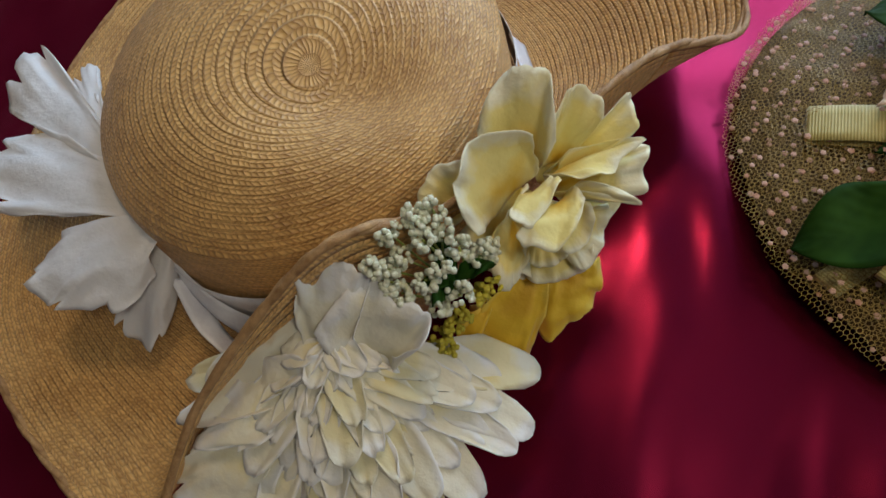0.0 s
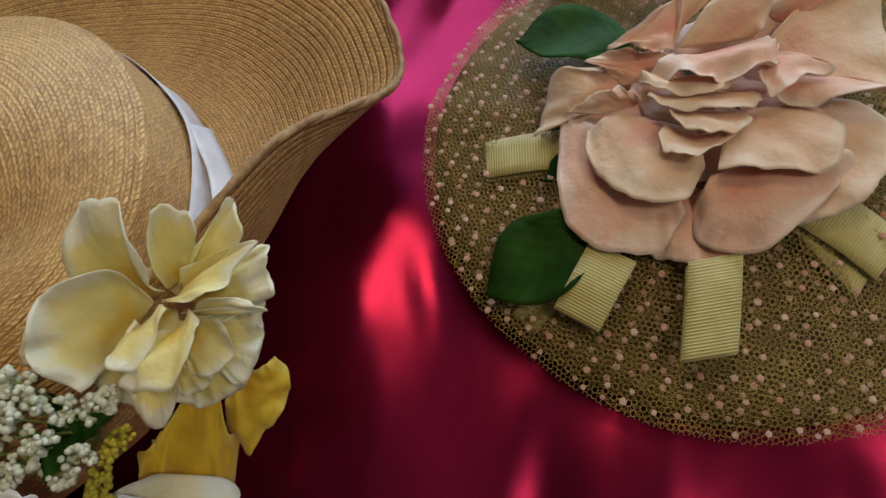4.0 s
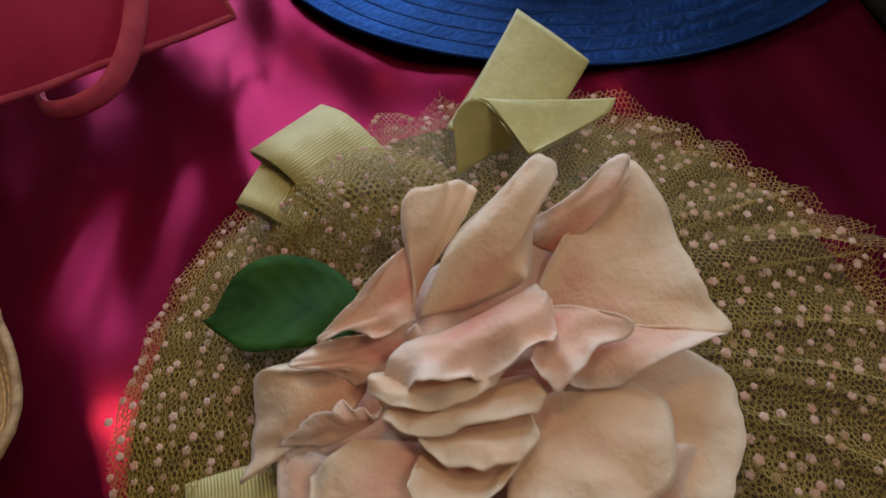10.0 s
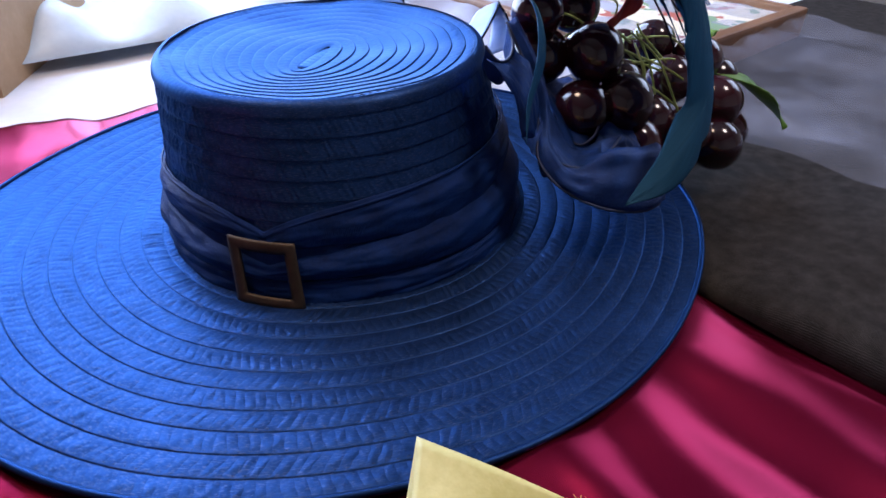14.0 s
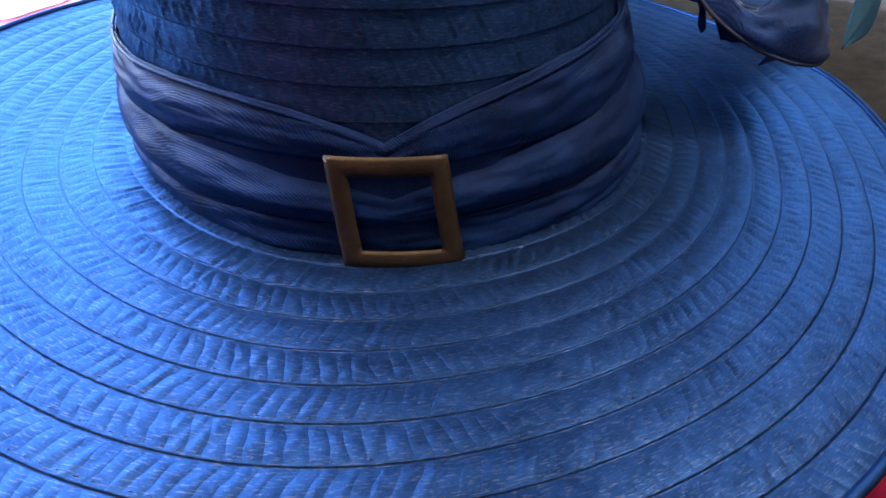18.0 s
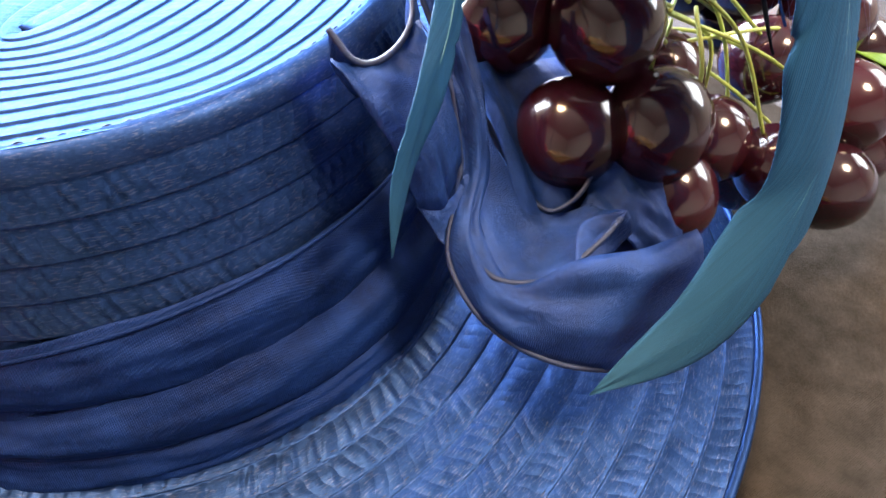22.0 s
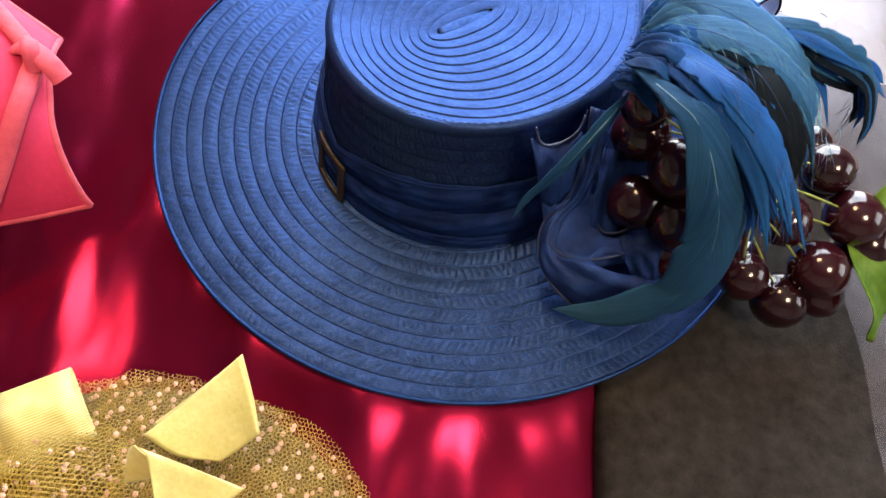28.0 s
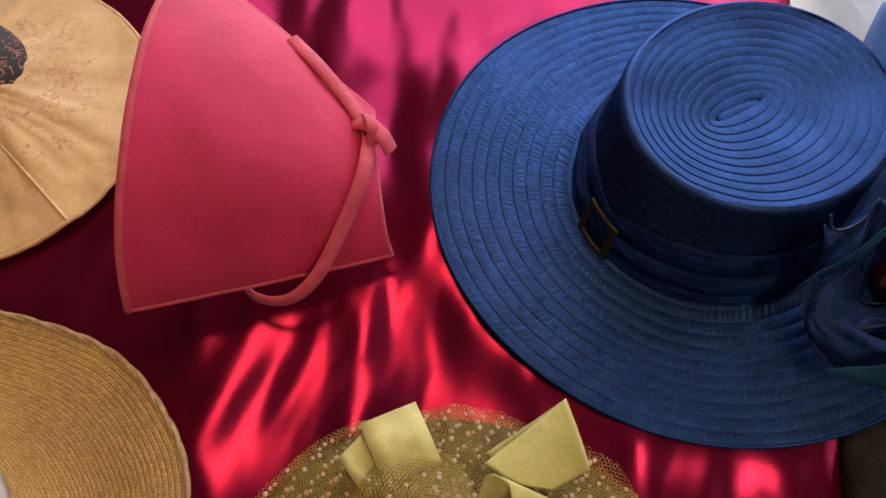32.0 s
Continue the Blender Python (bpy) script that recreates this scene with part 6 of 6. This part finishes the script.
band([(0.0668, 0.1021, 0.0360), (0.0846, 0.0944, 0.0370), (0.1043, 0.0935, 0.0380)], [(0.1067, 0.1395, 0.0490), (0.1149, 0.1215, 0.0485), (0.1214, 0.1054, 0.0480)])
band([(0.0673, 0.1081, 0.0300), (0.0828, 0.0977, 0.0310), (0.1022, 0.0952, 0.0320)], [(0.1071, 0.1405, 0.0480), (0.1154, 0.1222, 0.0475), (0.1216, 0.1058, 0.0470)])
band([(0.0738, 0.0952, 0.0560), (0.0781, 0.0925, 0.0560), (0.0814, 0.0846, 0.0540), (0.0855, 0.0720, 0.0500)], [(0.1202, 0.0822, 0.0520), (0.1154, 0.0780, 0.0510), (0.1012, 0.0745, 0.0500), (0.0876, 0.0722, 0.0490)])
band([(0.0673, 0.0951, 0.0480), (0.0711, 0.0962, 0.0530), (0.0744, 0.0945, 0.0560), (0.0778, 0.0926, 0.0560)], [(0.0638, 0.0813, 0.0360), (0.0696, 0.0826, 0.0370), (0.0781, 0.0845, 0.0380), (0.0867, 0.0847, 0.0390)])
band([(0.0770, 0.0936, 0.0530), (0.0819, 0.0857, 0.0510), (0.0857, 0.0737, 0.0470)], [(0.1204, 0.0826, 0.0500), (0.1017, 0.0754, 0.0480), (0.0881, 0.0727, 0.0470)])


PUFF = (0.028, 0.082)


# net puff drawn as threads
def thread_puff():
    verts, faces = [], []
    cell, h = 0.0023, 0.0023 / math.sqrt(3)

    def lift(x, y, layer):
        p = Vector((x, y, 0)) - FC
        k = math.hypot((x - PUFF[0]) / 0.036, (y - PUFF[1]) / 0.028)
        return p + Vector((0, 0, disc_z(p.length) + 0.006 + (0.017 + 0.005 * layer) * max(0, 1 - k * k) + 0.0022 * fbm(x * 90, y * 90, layer * 3.0, 2))), k

    for layer in (0, 1, 2):
        for i in range(44):
            for j in range(36):
                x, y = PUFF[0] - 0.040 + j * cell + (cell / 2 if i % 2 else 0) + 0.0007 * layer, PUFF[1] - 0.032 + i * 1.5 * h
                for (ax, ay), (bx, by) in (((x, y + h), (x + cell / 2, y + h / 2)), ((x, y + h), (x - cell / 2, y + h / 2)), ((x + cell / 2, y + h / 2), (x + cell / 2, y - h / 2))):
                    (p, k), (q, _) = lift(ax, ay, layer), lift(bx, by, layer)
                    if k > 1.0:
                        continue
                    d = (q - p).normalized()
                    w = Vector((-d.y, d.x, 0)) * 0.00016
                    b = len(verts)
                    verts.extend((p - w, p + w, q + w, q - w))
                    faces.append((b, b + 1, b + 2, b + 3))
    raw("net_puff", verts, faces, NET, fasc, "gathered puff of gold net", smooth=False, kind="stuff")
    verts, faces = [], []
    for k in range(46):
        a, r = rng.uniform(0, 6.28), 0.95 * math.sqrt(rng.random())
        p, _ = lift(PUFF[0] + 0.036 * r * math.cos(a), PUFF[1] + 0.028 * r * math.sin(a), rng.choice((0, 1, 2)))
        b, e = len(verts), 0.0013
        verts += [p + Vector((e * math.cos(j * 1.2566), e * math.sin(j * 1.2566), 0.0003)) for j in range(5)] + [p + Vector((0, 0, 0.0008))]
        faces += [(b + j, b + (j + 1) % 5, b + 5) for j in range(5)]
    return raw("net_dots", verts, faces, DOT, fasc, "pale peach flocked dots", smooth=False, kind="stuff")


thread_puff()

leaf([(0.020, 0.034, 0.046), (0.006, 0.043, 0.046), (-0.010, 0.049, 0.044), (-0.0245, 0.0510, 0.0400)], 0.0165, (0, 0.1, 1), LEAF, fasc, "dark green silk leaf", cup=0.15)
leaf([(-0.0050, -0.036, 0.037), (-0.016, -0.046, 0.032), (-0.030, -0.053, 0.026), (-0.0445, -0.0580, 0.0170)], 0.0180, (-0.1, -0.1, 1), LEAF, fasc, "dark green silk leaf", cup=0.15)
leaf([(0.010, -0.010, 0.040), (-0.006, -0.012, 0.036), (-0.018, -0.0155, 0.0300)], 0.0070, (0, 0, 1), LEAF, fasc, "dark green silk leaf", cup=0.1)

# peach rose
bloom = thing("peach_rose", (0, 0, 0), "large peach pink silk rose with ruffled petals", "")
bloom.parent = fasc


silk(bloom, FC, PEACH, [(0.0414, 0.0149, 0.0450), (0.0450, 0.0112, 0.0450), (0.0491, 0.0100, 0.0450)], [(0.0382, 0.0418, 0.0430), (0.0169, 0.0288, 0.0430), (-0.0033, 0.0164, 0.0430), (-0.0059, -0.0002, 0.0430), (0.0093, -0.0116, 0.0430)], 0.002, 0.0, 0.0010, 31)
silk(bloom, FC, PEACH, [(0.0397, 0.0077, 0.0450), (0.0453, 0.0035, 0.0450), (0.0520, 0.0040, 0.0450)], [(0.0119, 0.0015, 0.0440), (0.0205, -0.0197, 0.0440), (0.0370, -0.0289, 0.0440), (0.0566, -0.0255, 0.0440), (0.0775, -0.0128, 0.0440)], 0.002, 0.0, 0.0010, 32)
silk(bloom, FC, PEACH, [(0.0473, 0.0197, 0.0470), (0.0508, 0.0160, 0.0470), (0.0543, 0.0124, 0.0470)], [(0.0300, 0.0204, 0.0500), (0.0386, 0.0379, 0.0520), (0.0578, 0.0416, 0.0540), (0.0753, 0.0389, 0.0540), (0.0892, 0.0249, 0.0520), (0.0912, 0.0032, 0.0480)], 0.002, 0.0, 0.0010, 33)
silk(bloom, FC, PEACH, [(0.0483, 0.0059, 0.0480), (0.0523, 0.0047, 0.0480), (0.0563, 0.0035, 0.0480)], [(0.0652, 0.0196, 0.0470), (0.0829, 0.0115, 0.0470), (0.0919, -0.0015, 0.0470), (0.0800, -0.0175, 0.0470), (0.0593, -0.0162, 0.0470)], 0.002, 0.0, 0.0010, 34)
silk(bloom, FC, PEACH, [(0.0377, 0.0155, 0.0500), (0.0415, 0.0131, 0.0500), (0.0453, 0.0107, 0.0500)], [(0.0357, 0.0239, 0.0540), (0.0233, 0.0192, 0.0510), (0.0203, 0.0062, 0.0490), (0.0284, -0.0058, 0.0490), (0.0492, -0.0072, 0.0490)], 0.002, 0.0, 0.0010, 35)
silk(bloom, FC, PEACH, [(0.0106, -0.0045, 0.0440), (0.0189, -0.0093, 0.0440), (0.0265, -0.0164, 0.0440)], [(-0.0086, 0.0085, 0.0400), (-0.0130, -0.0246, 0.0400), (-0.0090, -0.0437, 0.0400), (0.0054, -0.0540, 0.0400), (0.0216, -0.0533, 0.0400), (0.0321, -0.0407, 0.0400)], 0.002, 0.02, 0.0010, 1)
silk(bloom, FC, PEACH, [(0.0241, -0.0264, 0.0400), (0.0331, -0.0262, 0.0400), (0.0410, -0.0307, 0.0400)], [(0.0152, -0.0515, 0.0360), (0.0240, -0.0563, 0.0360), (0.0384, -0.0593, 0.0360), (0.0510, -0.0566, 0.0360)], 0.002, 0.02, 0.0008, 2)
silk(bloom, FC, PEACH_CREAM, [(0.0537, -0.0249, 0.0420), (0.0639, -0.0119, 0.0420), (0.0724, 0.0022, 0.0420)], [(0.0701, -0.0489, 0.0400), (0.0884, -0.0441, 0.0430), (0.1030, -0.0311, 0.0460), (0.1090, -0.0172, 0.0460), (0.1059, -0.0041, 0.0450), (0.0909, 0.0028, 0.0450)], 0.003, 0.03, 0.0012, 3)
silk(bloom, FC, PEACH, [(0.0416, -0.0288, 0.0480), (0.0597, -0.0259, 0.0500), (0.0805, -0.0213, 0.0500)], [(0.0351, -0.0390, 0.0400), (0.0345, -0.0507, 0.0400), (0.0432, -0.0570, 0.0420), (0.0566, -0.0576, 0.0440), (0.0780, -0.0418, 0.0460), (0.0941, -0.0268, 0.0470)], 0.003, 0.03, 0.0010, 4)
silk(bloom, FC, PEACH_CREAM, [(0.0125, 0.0000, 0.0510), (0.0251, -0.0046, 0.0510), (0.0393, -0.0110, 0.0510)], [(-0.0003, -0.0052, 0.0500), (-0.0016, -0.0188, 0.0500), (0.0056, -0.0315, 0.0500), (0.0170, -0.0390, 0.0500), (0.0307, -0.0390, 0.0500), (0.0395, -0.0268, 0.0500)], 0.002, 0.03, 0.0012, 5)
silk(bloom, FC, PEACH_CREAM, [(0.0526, -0.0021, 0.0520), (0.0561, -0.0057, 0.0520), (0.0610, -0.0043, 0.0520)], [(0.0415, -0.0317, 0.0550), (0.0573, -0.0335, 0.0560), (0.0757, -0.0346, 0.0560), (0.0848, -0.0280, 0.0550), (0.0879, -0.0136, 0.0530), (0.0806, -0.0057, 0.0520)], 0.002, 0.02, 0.0010, 6)
silk(bloom, FC, PEACH_CREAM, [(0.0141, 0.0086, 0.0480), (0.0181, 0.0124, 0.0480), (0.0201, 0.0169, 0.0480)], [(-0.0201, 0.0023, 0.0360), (-0.0157, 0.0130, 0.0420), (-0.0109, 0.0254, 0.0470), (0.0000, 0.0255, 0.0500), (0.0128, 0.0205, 0.0520)], 0.003, 0.02, 0.0014, 7)
silk(bloom, FC, PEACH, [(0.0178, 0.0017, 0.0520), (0.0199, 0.0035, 0.0520), (0.0211, 0.0055, 0.0520)], [(-0.0072, 0.0055, 0.0470), (0.0038, 0.0078, 0.0550), (0.0116, 0.0067, 0.0580), (0.0197, 0.0033, 0.0580)], 0.003, 0.0, 0.0008, 8)
silk(bloom, FC, PEACH, [(0.0287, 0.0131, 0.0520), (0.0317, 0.0186, 0.0520), (0.0347, 0.0255, 0.0520)], [(0.0157, 0.0128, 0.0520), (0.0085, 0.0194, 0.0530), (0.0007, 0.0229, 0.0540), (0.0101, 0.0258, 0.0550), (0.0208, 0.0240, 0.0560)], 0.002, 0.05, 0.0016, 9)
silk(bloom, FC, PEACH, [(0.0356, 0.0239, 0.0560), (0.0375, 0.0323, 0.0600), (0.0392, 0.0424, 0.0620)], [(0.0245, 0.0194, 0.0600), (0.0195, 0.0240, 0.0600), (0.0093, 0.0246, 0.0580), (0.0211, 0.0306, 0.0620), (0.0353, 0.0401, 0.0640)], 0.002, 0.06, 0.0012, 10)
silk(bloom, FC, PEACH_CREAM, [(0.0689, 0.0230, 0.0520), (0.0695, 0.0188, 0.0520), (0.0725, 0.0140, 0.0520)], [(0.0852, 0.0381, 0.0580), (0.1056, 0.0497, 0.0620), (0.1110, 0.0323, 0.0600), (0.1105, 0.0118, 0.0570), (0.1110, -0.0036, 0.0540), (0.0910, 0.0037, 0.0520)], 0.003, 0.02, 0.0010, 11)
silk(bloom, FC, PEACH, [(0.0729, 0.0366, 0.0560), (0.0760, 0.0336, 0.0550), (0.0815, 0.0310, 0.0550)], [(0.0734, 0.0416, 0.0600), (0.0875, 0.0431, 0.0660), (0.1032, 0.0476, 0.0700), (0.1031, 0.0429, 0.0660), (0.0944, 0.0423, 0.0580)], 0.003, 0.0, 0.0008, 12)
silk(bloom, FC, PEACH, [(0.0668, 0.0024, 0.0550), (0.0698, 0.0052, 0.0550), (0.0767, 0.0069, 0.0550)], [(0.0620, -0.0035, 0.0580), (0.0740, -0.0081, 0.0580), (0.0885, -0.0077, 0.0580), (0.1099, -0.0048, 0.0570), (0.0906, 0.0037, 0.0560)], 0.002, 0.03, 0.0010, 13)
silk(bloom, FC, PEACH, [(0.0654, 0.0121, 0.0580), (0.0677, 0.0140, 0.0580), (0.0703, 0.0157, 0.0580)], [(0.0582, -0.0006, 0.0640), (0.0607, -0.0062, 0.0640), (0.0674, -0.0057, 0.0640), (0.0747, -0.0018, 0.0630), (0.0864, 0.0023, 0.0620), (0.0794, 0.0095, 0.0600)], 0.002, 0.05, 0.0010, 14)
silk(bloom, FC, PEACH_CREAM, [(0.0346, 0.0255, 0.0560), (0.0382, 0.0304, 0.0580), (0.0423, 0.0348, 0.0600)], [(0.0383, 0.0306, 0.0620), (0.0417, 0.0511, 0.0720), (0.0516, 0.0530, 0.0720), (0.0587, 0.0533, 0.0710), (0.0624, 0.0506, 0.0680)], 0.002, -0.06, 0.0008, 15)
silk(bloom, FC, PEACH_CREAM, [(0.0365, 0.0237, 0.0570), (0.0489, 0.0223, 0.0580), (0.0645, 0.0241, 0.0580)], [(0.0519, 0.0406, 0.0660), (0.0693, 0.0481, 0.0710), (0.0802, 0.0525, 0.0740), (0.0836, 0.0464, 0.0720), (0.0749, 0.0388, 0.0660), (0.0683, 0.0251, 0.0610)], 0.004, -0.04, 0.0012, 16)
silk(bloom, FC, PEACH, [(0.0380, 0.0174, 0.0580), (0.0524, 0.0186, 0.0600), (0.0683, 0.0222, 0.0600)], [(0.0232, 0.0103, 0.0630), (0.0323, 0.0011, 0.0660), (0.0414, 0.0016, 0.0660), (0.0483, 0.0012, 0.0660), (0.0586, 0.0021, 0.0660), (0.0661, 0.0028, 0.0650), (0.0699, 0.0143, 0.0620)], 0.003, 0.05, 0.0022, 17)
silk(bloom, FC, PEACH_CREAM, [(0.0221, 0.0123, 0.0580), (0.0372, 0.0094, 0.0580), (0.0562, 0.0094, 0.0580)], [(0.0193, 0.0078, 0.0620), (0.0254, -0.0001, 0.0620), (0.0350, -0.0025, 0.0620), (0.0451, -0.0025, 0.0620), (0.0551, 0.0033, 0.0620)], 0.0015, 0.03, 0.0008, 18)
silk(bloom, FC, PEACH_CREAM, [(0.0250, 0.0034, 0.0550), (0.0418, 0.0033, 0.0550), (0.0581, 0.0013, 0.0550)], [(0.0211, -0.0006, 0.0610), (0.0287, -0.0076, 0.0610), (0.0406, -0.0082, 0.0610), (0.0551, -0.0102, 0.0610), (0.0605, -0.0067, 0.0610)], 0.0015, 0.03, 0.0006, 19)
silk(bloom, FC, PEACH_CREAM, [(0.0285, -0.0032, 0.0530), (0.0420, -0.0036, 0.0530), (0.0562, -0.0054, 0.0530)], [(0.0279, -0.0078, 0.0600), (0.0329, -0.0148, 0.0600), (0.0409, -0.0185, 0.0600), (0.0487, -0.0188, 0.0600), (0.0551, -0.0158, 0.0600)], 0.0015, 0.03, 0.0006, 20)
silk(bloom, FC, PEACH_CREAM, [(0.0289, -0.0070, 0.0510), (0.0395, -0.0128, 0.0510), (0.0544, -0.0116, 0.0510)], [(0.0228, -0.0171, 0.0580), (0.0244, -0.0223, 0.0580), (0.0305, -0.0266, 0.0580), (0.0394, -0.0255, 0.0580), (0.0488, -0.0196, 0.0580)], 0.0015, 0.04, 0.0008, 21)

# ---- pink bonnet ----
PKC = Vector((-0.075, 0.28, 0.0))
bonnet = thing("pink_velvet_bonnet", PKC, "raspberry pink velvet bonnet lying open with a velvet tie", "bonnet")


def shell(u, v):
    """Half cone: wide mouth at u = 0, narrow end at u = 1; v over the arch from the front edge to the back."""
    x = -0.145 + 0.140 * u + 0.012 * math.sin(math.pi * v) * (1 - u)
    cy, ry, rz = 0.28 + 0.002 * u, 0.130 * (1 - u) + 0.057 * u, 0.140 * (1 - u) + 0.060 * u
    rz += 0.006 * math.sin(math.pi * u)
    a0 = math.radians(161 + 6 * u)
    a = a0 + (math.radians(50 + 12 * u) - a0) * v
    x -= 0.024 * v * u
    return Vector((x, cy + ry * math.cos(a), rz * math.sin(a) + 0.002 * fbm(u * 3, v * 4, 1.0, 2))) - PKC


sheet("shell", shell, 40, 60, PINK_VELVET, bonnet, thickness=0.0025)
n = 40
tube("mouth_piping", [shell(0.004, k / n) for k in range(n + 1)], 0.0024, PINK_TRIM, bonnet, n=80)
tube("end_piping", [shell(0.996, k / n) for k in range(n + 1)], 0.0020, PINK_TRIM, bonnet, n=80)
tube("front_piping", [shell(k / n, 0.004) for k in range(n + 1)], 0.0022, PINK_TRIM, bonnet, n=60)
tube("back_piping", [shell(k / n, 0.996) for k in range(n + 1)], 0.0022, PINK_TRIM, bonnet, n=60)


def over(u, v, lift):
    """A point a little outside the shell."""
    p, a, b = shell(u, v), shell(min(1, u + 0.01), v) - shell(u - 0.01, v), shell(u, min(1, v + 0.01)) - shell(u, max(0, v - 0.01))
    nrm = a.cross(b).normalized()
    nrm = nrm if nrm.z > 0 or nrm.dot(p - Vector((0, 0, 0.0))) > 0 else -nrm
    return p + nrm * lift


tie = [Vector(p) - PKC for p in ((-0.0790, 0.3260, 0.0930), (-0.0600, 0.3120, 0.0890), (-0.0420, 0.2980, 0.0790), (-0.0270, 0.2830, 0.0695), (-0.0235, 0.2660, 0.0700), (-0.0245, 0.2480, 0.0670), (-0.0330, 0.2230, 0.0520), (-0.0440, 0.1990, 0.0360), (-0.0580, 0.1850, 0.0260), (-0.0740, 0.1815, 0.0220), (-0.0890, 0.1870, 0.0200), (-0.0950, 0.2050, 0.0200))]


def strap(points, width, name, label=""):
    pts = spline(points, 60)

    def fn(u, v):
        i = min(int(round(u * 59)), 59)
        d = (pts[min(i + 1, 59)] - pts[max(i - 1, 0)]).normalized()
        s = d.cross((pts[i] - Vector((0, 0.01, 0.0))).normalized()).normalized()
        up = s.cross(d)
        a = 2 * math.pi * v
        return pts[i] + s * width * math.cos(a) + up * width * 0.45 * math.sin(a)

    return sheet(name, fn, 60, 13, PINK_TRIM, bonnet, label)


strap(tie, 0.0048, "velvet_tie", "coral pink velvet tie")
strap([Vector(p) - PKC for p in ((-0.0340, 0.2860, 0.0720), (-0.0250, 0.2830, 0.0755), (-0.0160, 0.2780, 0.0720), (-0.0110, 0.2740, 0.0640))], 0.0058, "tie_end")
strap([Vector(p) - PKC for p in ((-0.0290, 0.2900, 0.0700), (-0.0250, 0.2860, 0.0780), (-0.0220, 0.2790, 0.0780), (-0.0215, 0.2730, 0.0700))], 0.0042, "tie_knot")

# ---- cream satin hat ----
GC = Vector((-0.325, 0.300, 0.0))
gold = thing("cream_satin_hat", GC, "cream gold satin hat with pleated brim and apricot veil netting", "hat")


def gold_brim(u, v):
    th = 2 * math.pi * u
    r = 0.030 + 0.096 * v
    pl = 0.0022 * max(0, math.sin(11 * th + 3 * v)) * (1 - 0.4 * v)
    return Vector((r * math.cos(th), r * math.sin(th), 0.006 + 0.030 * (1 - v) ** 1.6 + pl + 0.0012 * fbm(9 * math.cos(th), 9 * math.sin(th), v * 3, 2)))


sheet("brim", gold_brim, 200, 26, GOLD_SATIN, gold, wrap_u=True, thickness=0.002)
tube("brim_edge", [gold_brim(k / 140, 1.0) for k in range(140)], 0.0018, GOLD_SATIN, gold, closed=True)


def gold_crown(u, v):
    th, a = 2 * math.pi * u, math.pi / 2 * v
    r = 0.040 * math.cos(a) + 0.0002
    return Vector((r * math.cos(th), r * math.sin(th) + 0.02, 0.028 + 0.030 * math.sin(a)))


sheet("crown", gold_crown, 60, 12, fabric("dark_plum_felt", (0.02, 0.015, 0.022), (0.05, 0.04, 0.05), 0.85, 60, 0.4), gold, "dark plum felt crown", wrap_u=True)
seam = [gold_brim(0.895, k / 11) + Vector((0, 0, 0.0012)) for k in range(12)]
tube("pleat_seam", seam, 0.0012, GOLD_SATIN, gold, n=30)
verts, faces = [], []
rng = random.Random(12)
for k in range(520):
    th, r = rng.uniform(-1.5, 1.2), 0.025 + 0.072 * rng.random() ** 1.5
    a, bend, L = rng.uniform(0, 6.28), rng.uniform(-900, 900), rng.uniform(0.0012, 0.0026)
    p = Vector((r * math.cos(th), r * math.sin(th), 0.014 + 0.030 * (1 - max(0, (r - 0.030) / 0.096)) ** 1.6 + rng.uniform(0, 0.008)))
    for _ in range(6):
        q = p + Vector((L * math.cos(a), L * math.sin(a), rng.uniform(-0.0006, 0.0006)))
        w = Vector((-math.sin(a), math.cos(a), 0)) * 0.0002
        b = len(verts)
        verts += [p - w, p + w, q + w, q - w]
        faces.append((b, b + 1, b + 2, b + 3))
        p, a = q, a + bend * L
raw("veil_netting", verts, faces, ORANGE_NET, gold, "apricot veil netting", smooth=False, kind="stuff")

# ---- lint on the satin ----
rng = random.Random(23)
verts, faces = [], []
for k in range(26):
    x, y, a = rng.uniform(-0.12, 0.26), rng.uniform(-0.24, 0.20), rng.uniform(0, 6.28)
    L = rng.uniform(0.0004, 0.0012)
    for j in range(3):
        px, py = x + L * j * math.cos(a + 0.5 * j), y + L * j * math.sin(a + 0.5 * j)
        z = cloth_height(px, py) + 0.0004
        b = len(verts)
        verts += [(px - 0.0002, py - 0.0002, z), (px + 0.0002, py - 0.0002, z), (px + 0.0002, py + 0.0002, z), (px - 0.0002, py + 0.0002, z), (px, py, z + 0.0003)]
        faces += [(b, b + 1, b + 4), (b + 1, b + 2, b + 4), (b + 2, b + 3, b + 4), (b + 3, b, b + 4)]
tagged(raw("lint", verts, faces, WHITE_RIBBON, kind="stuff", smooth=False), "tiny pale specks of lint on the satin", "lint")
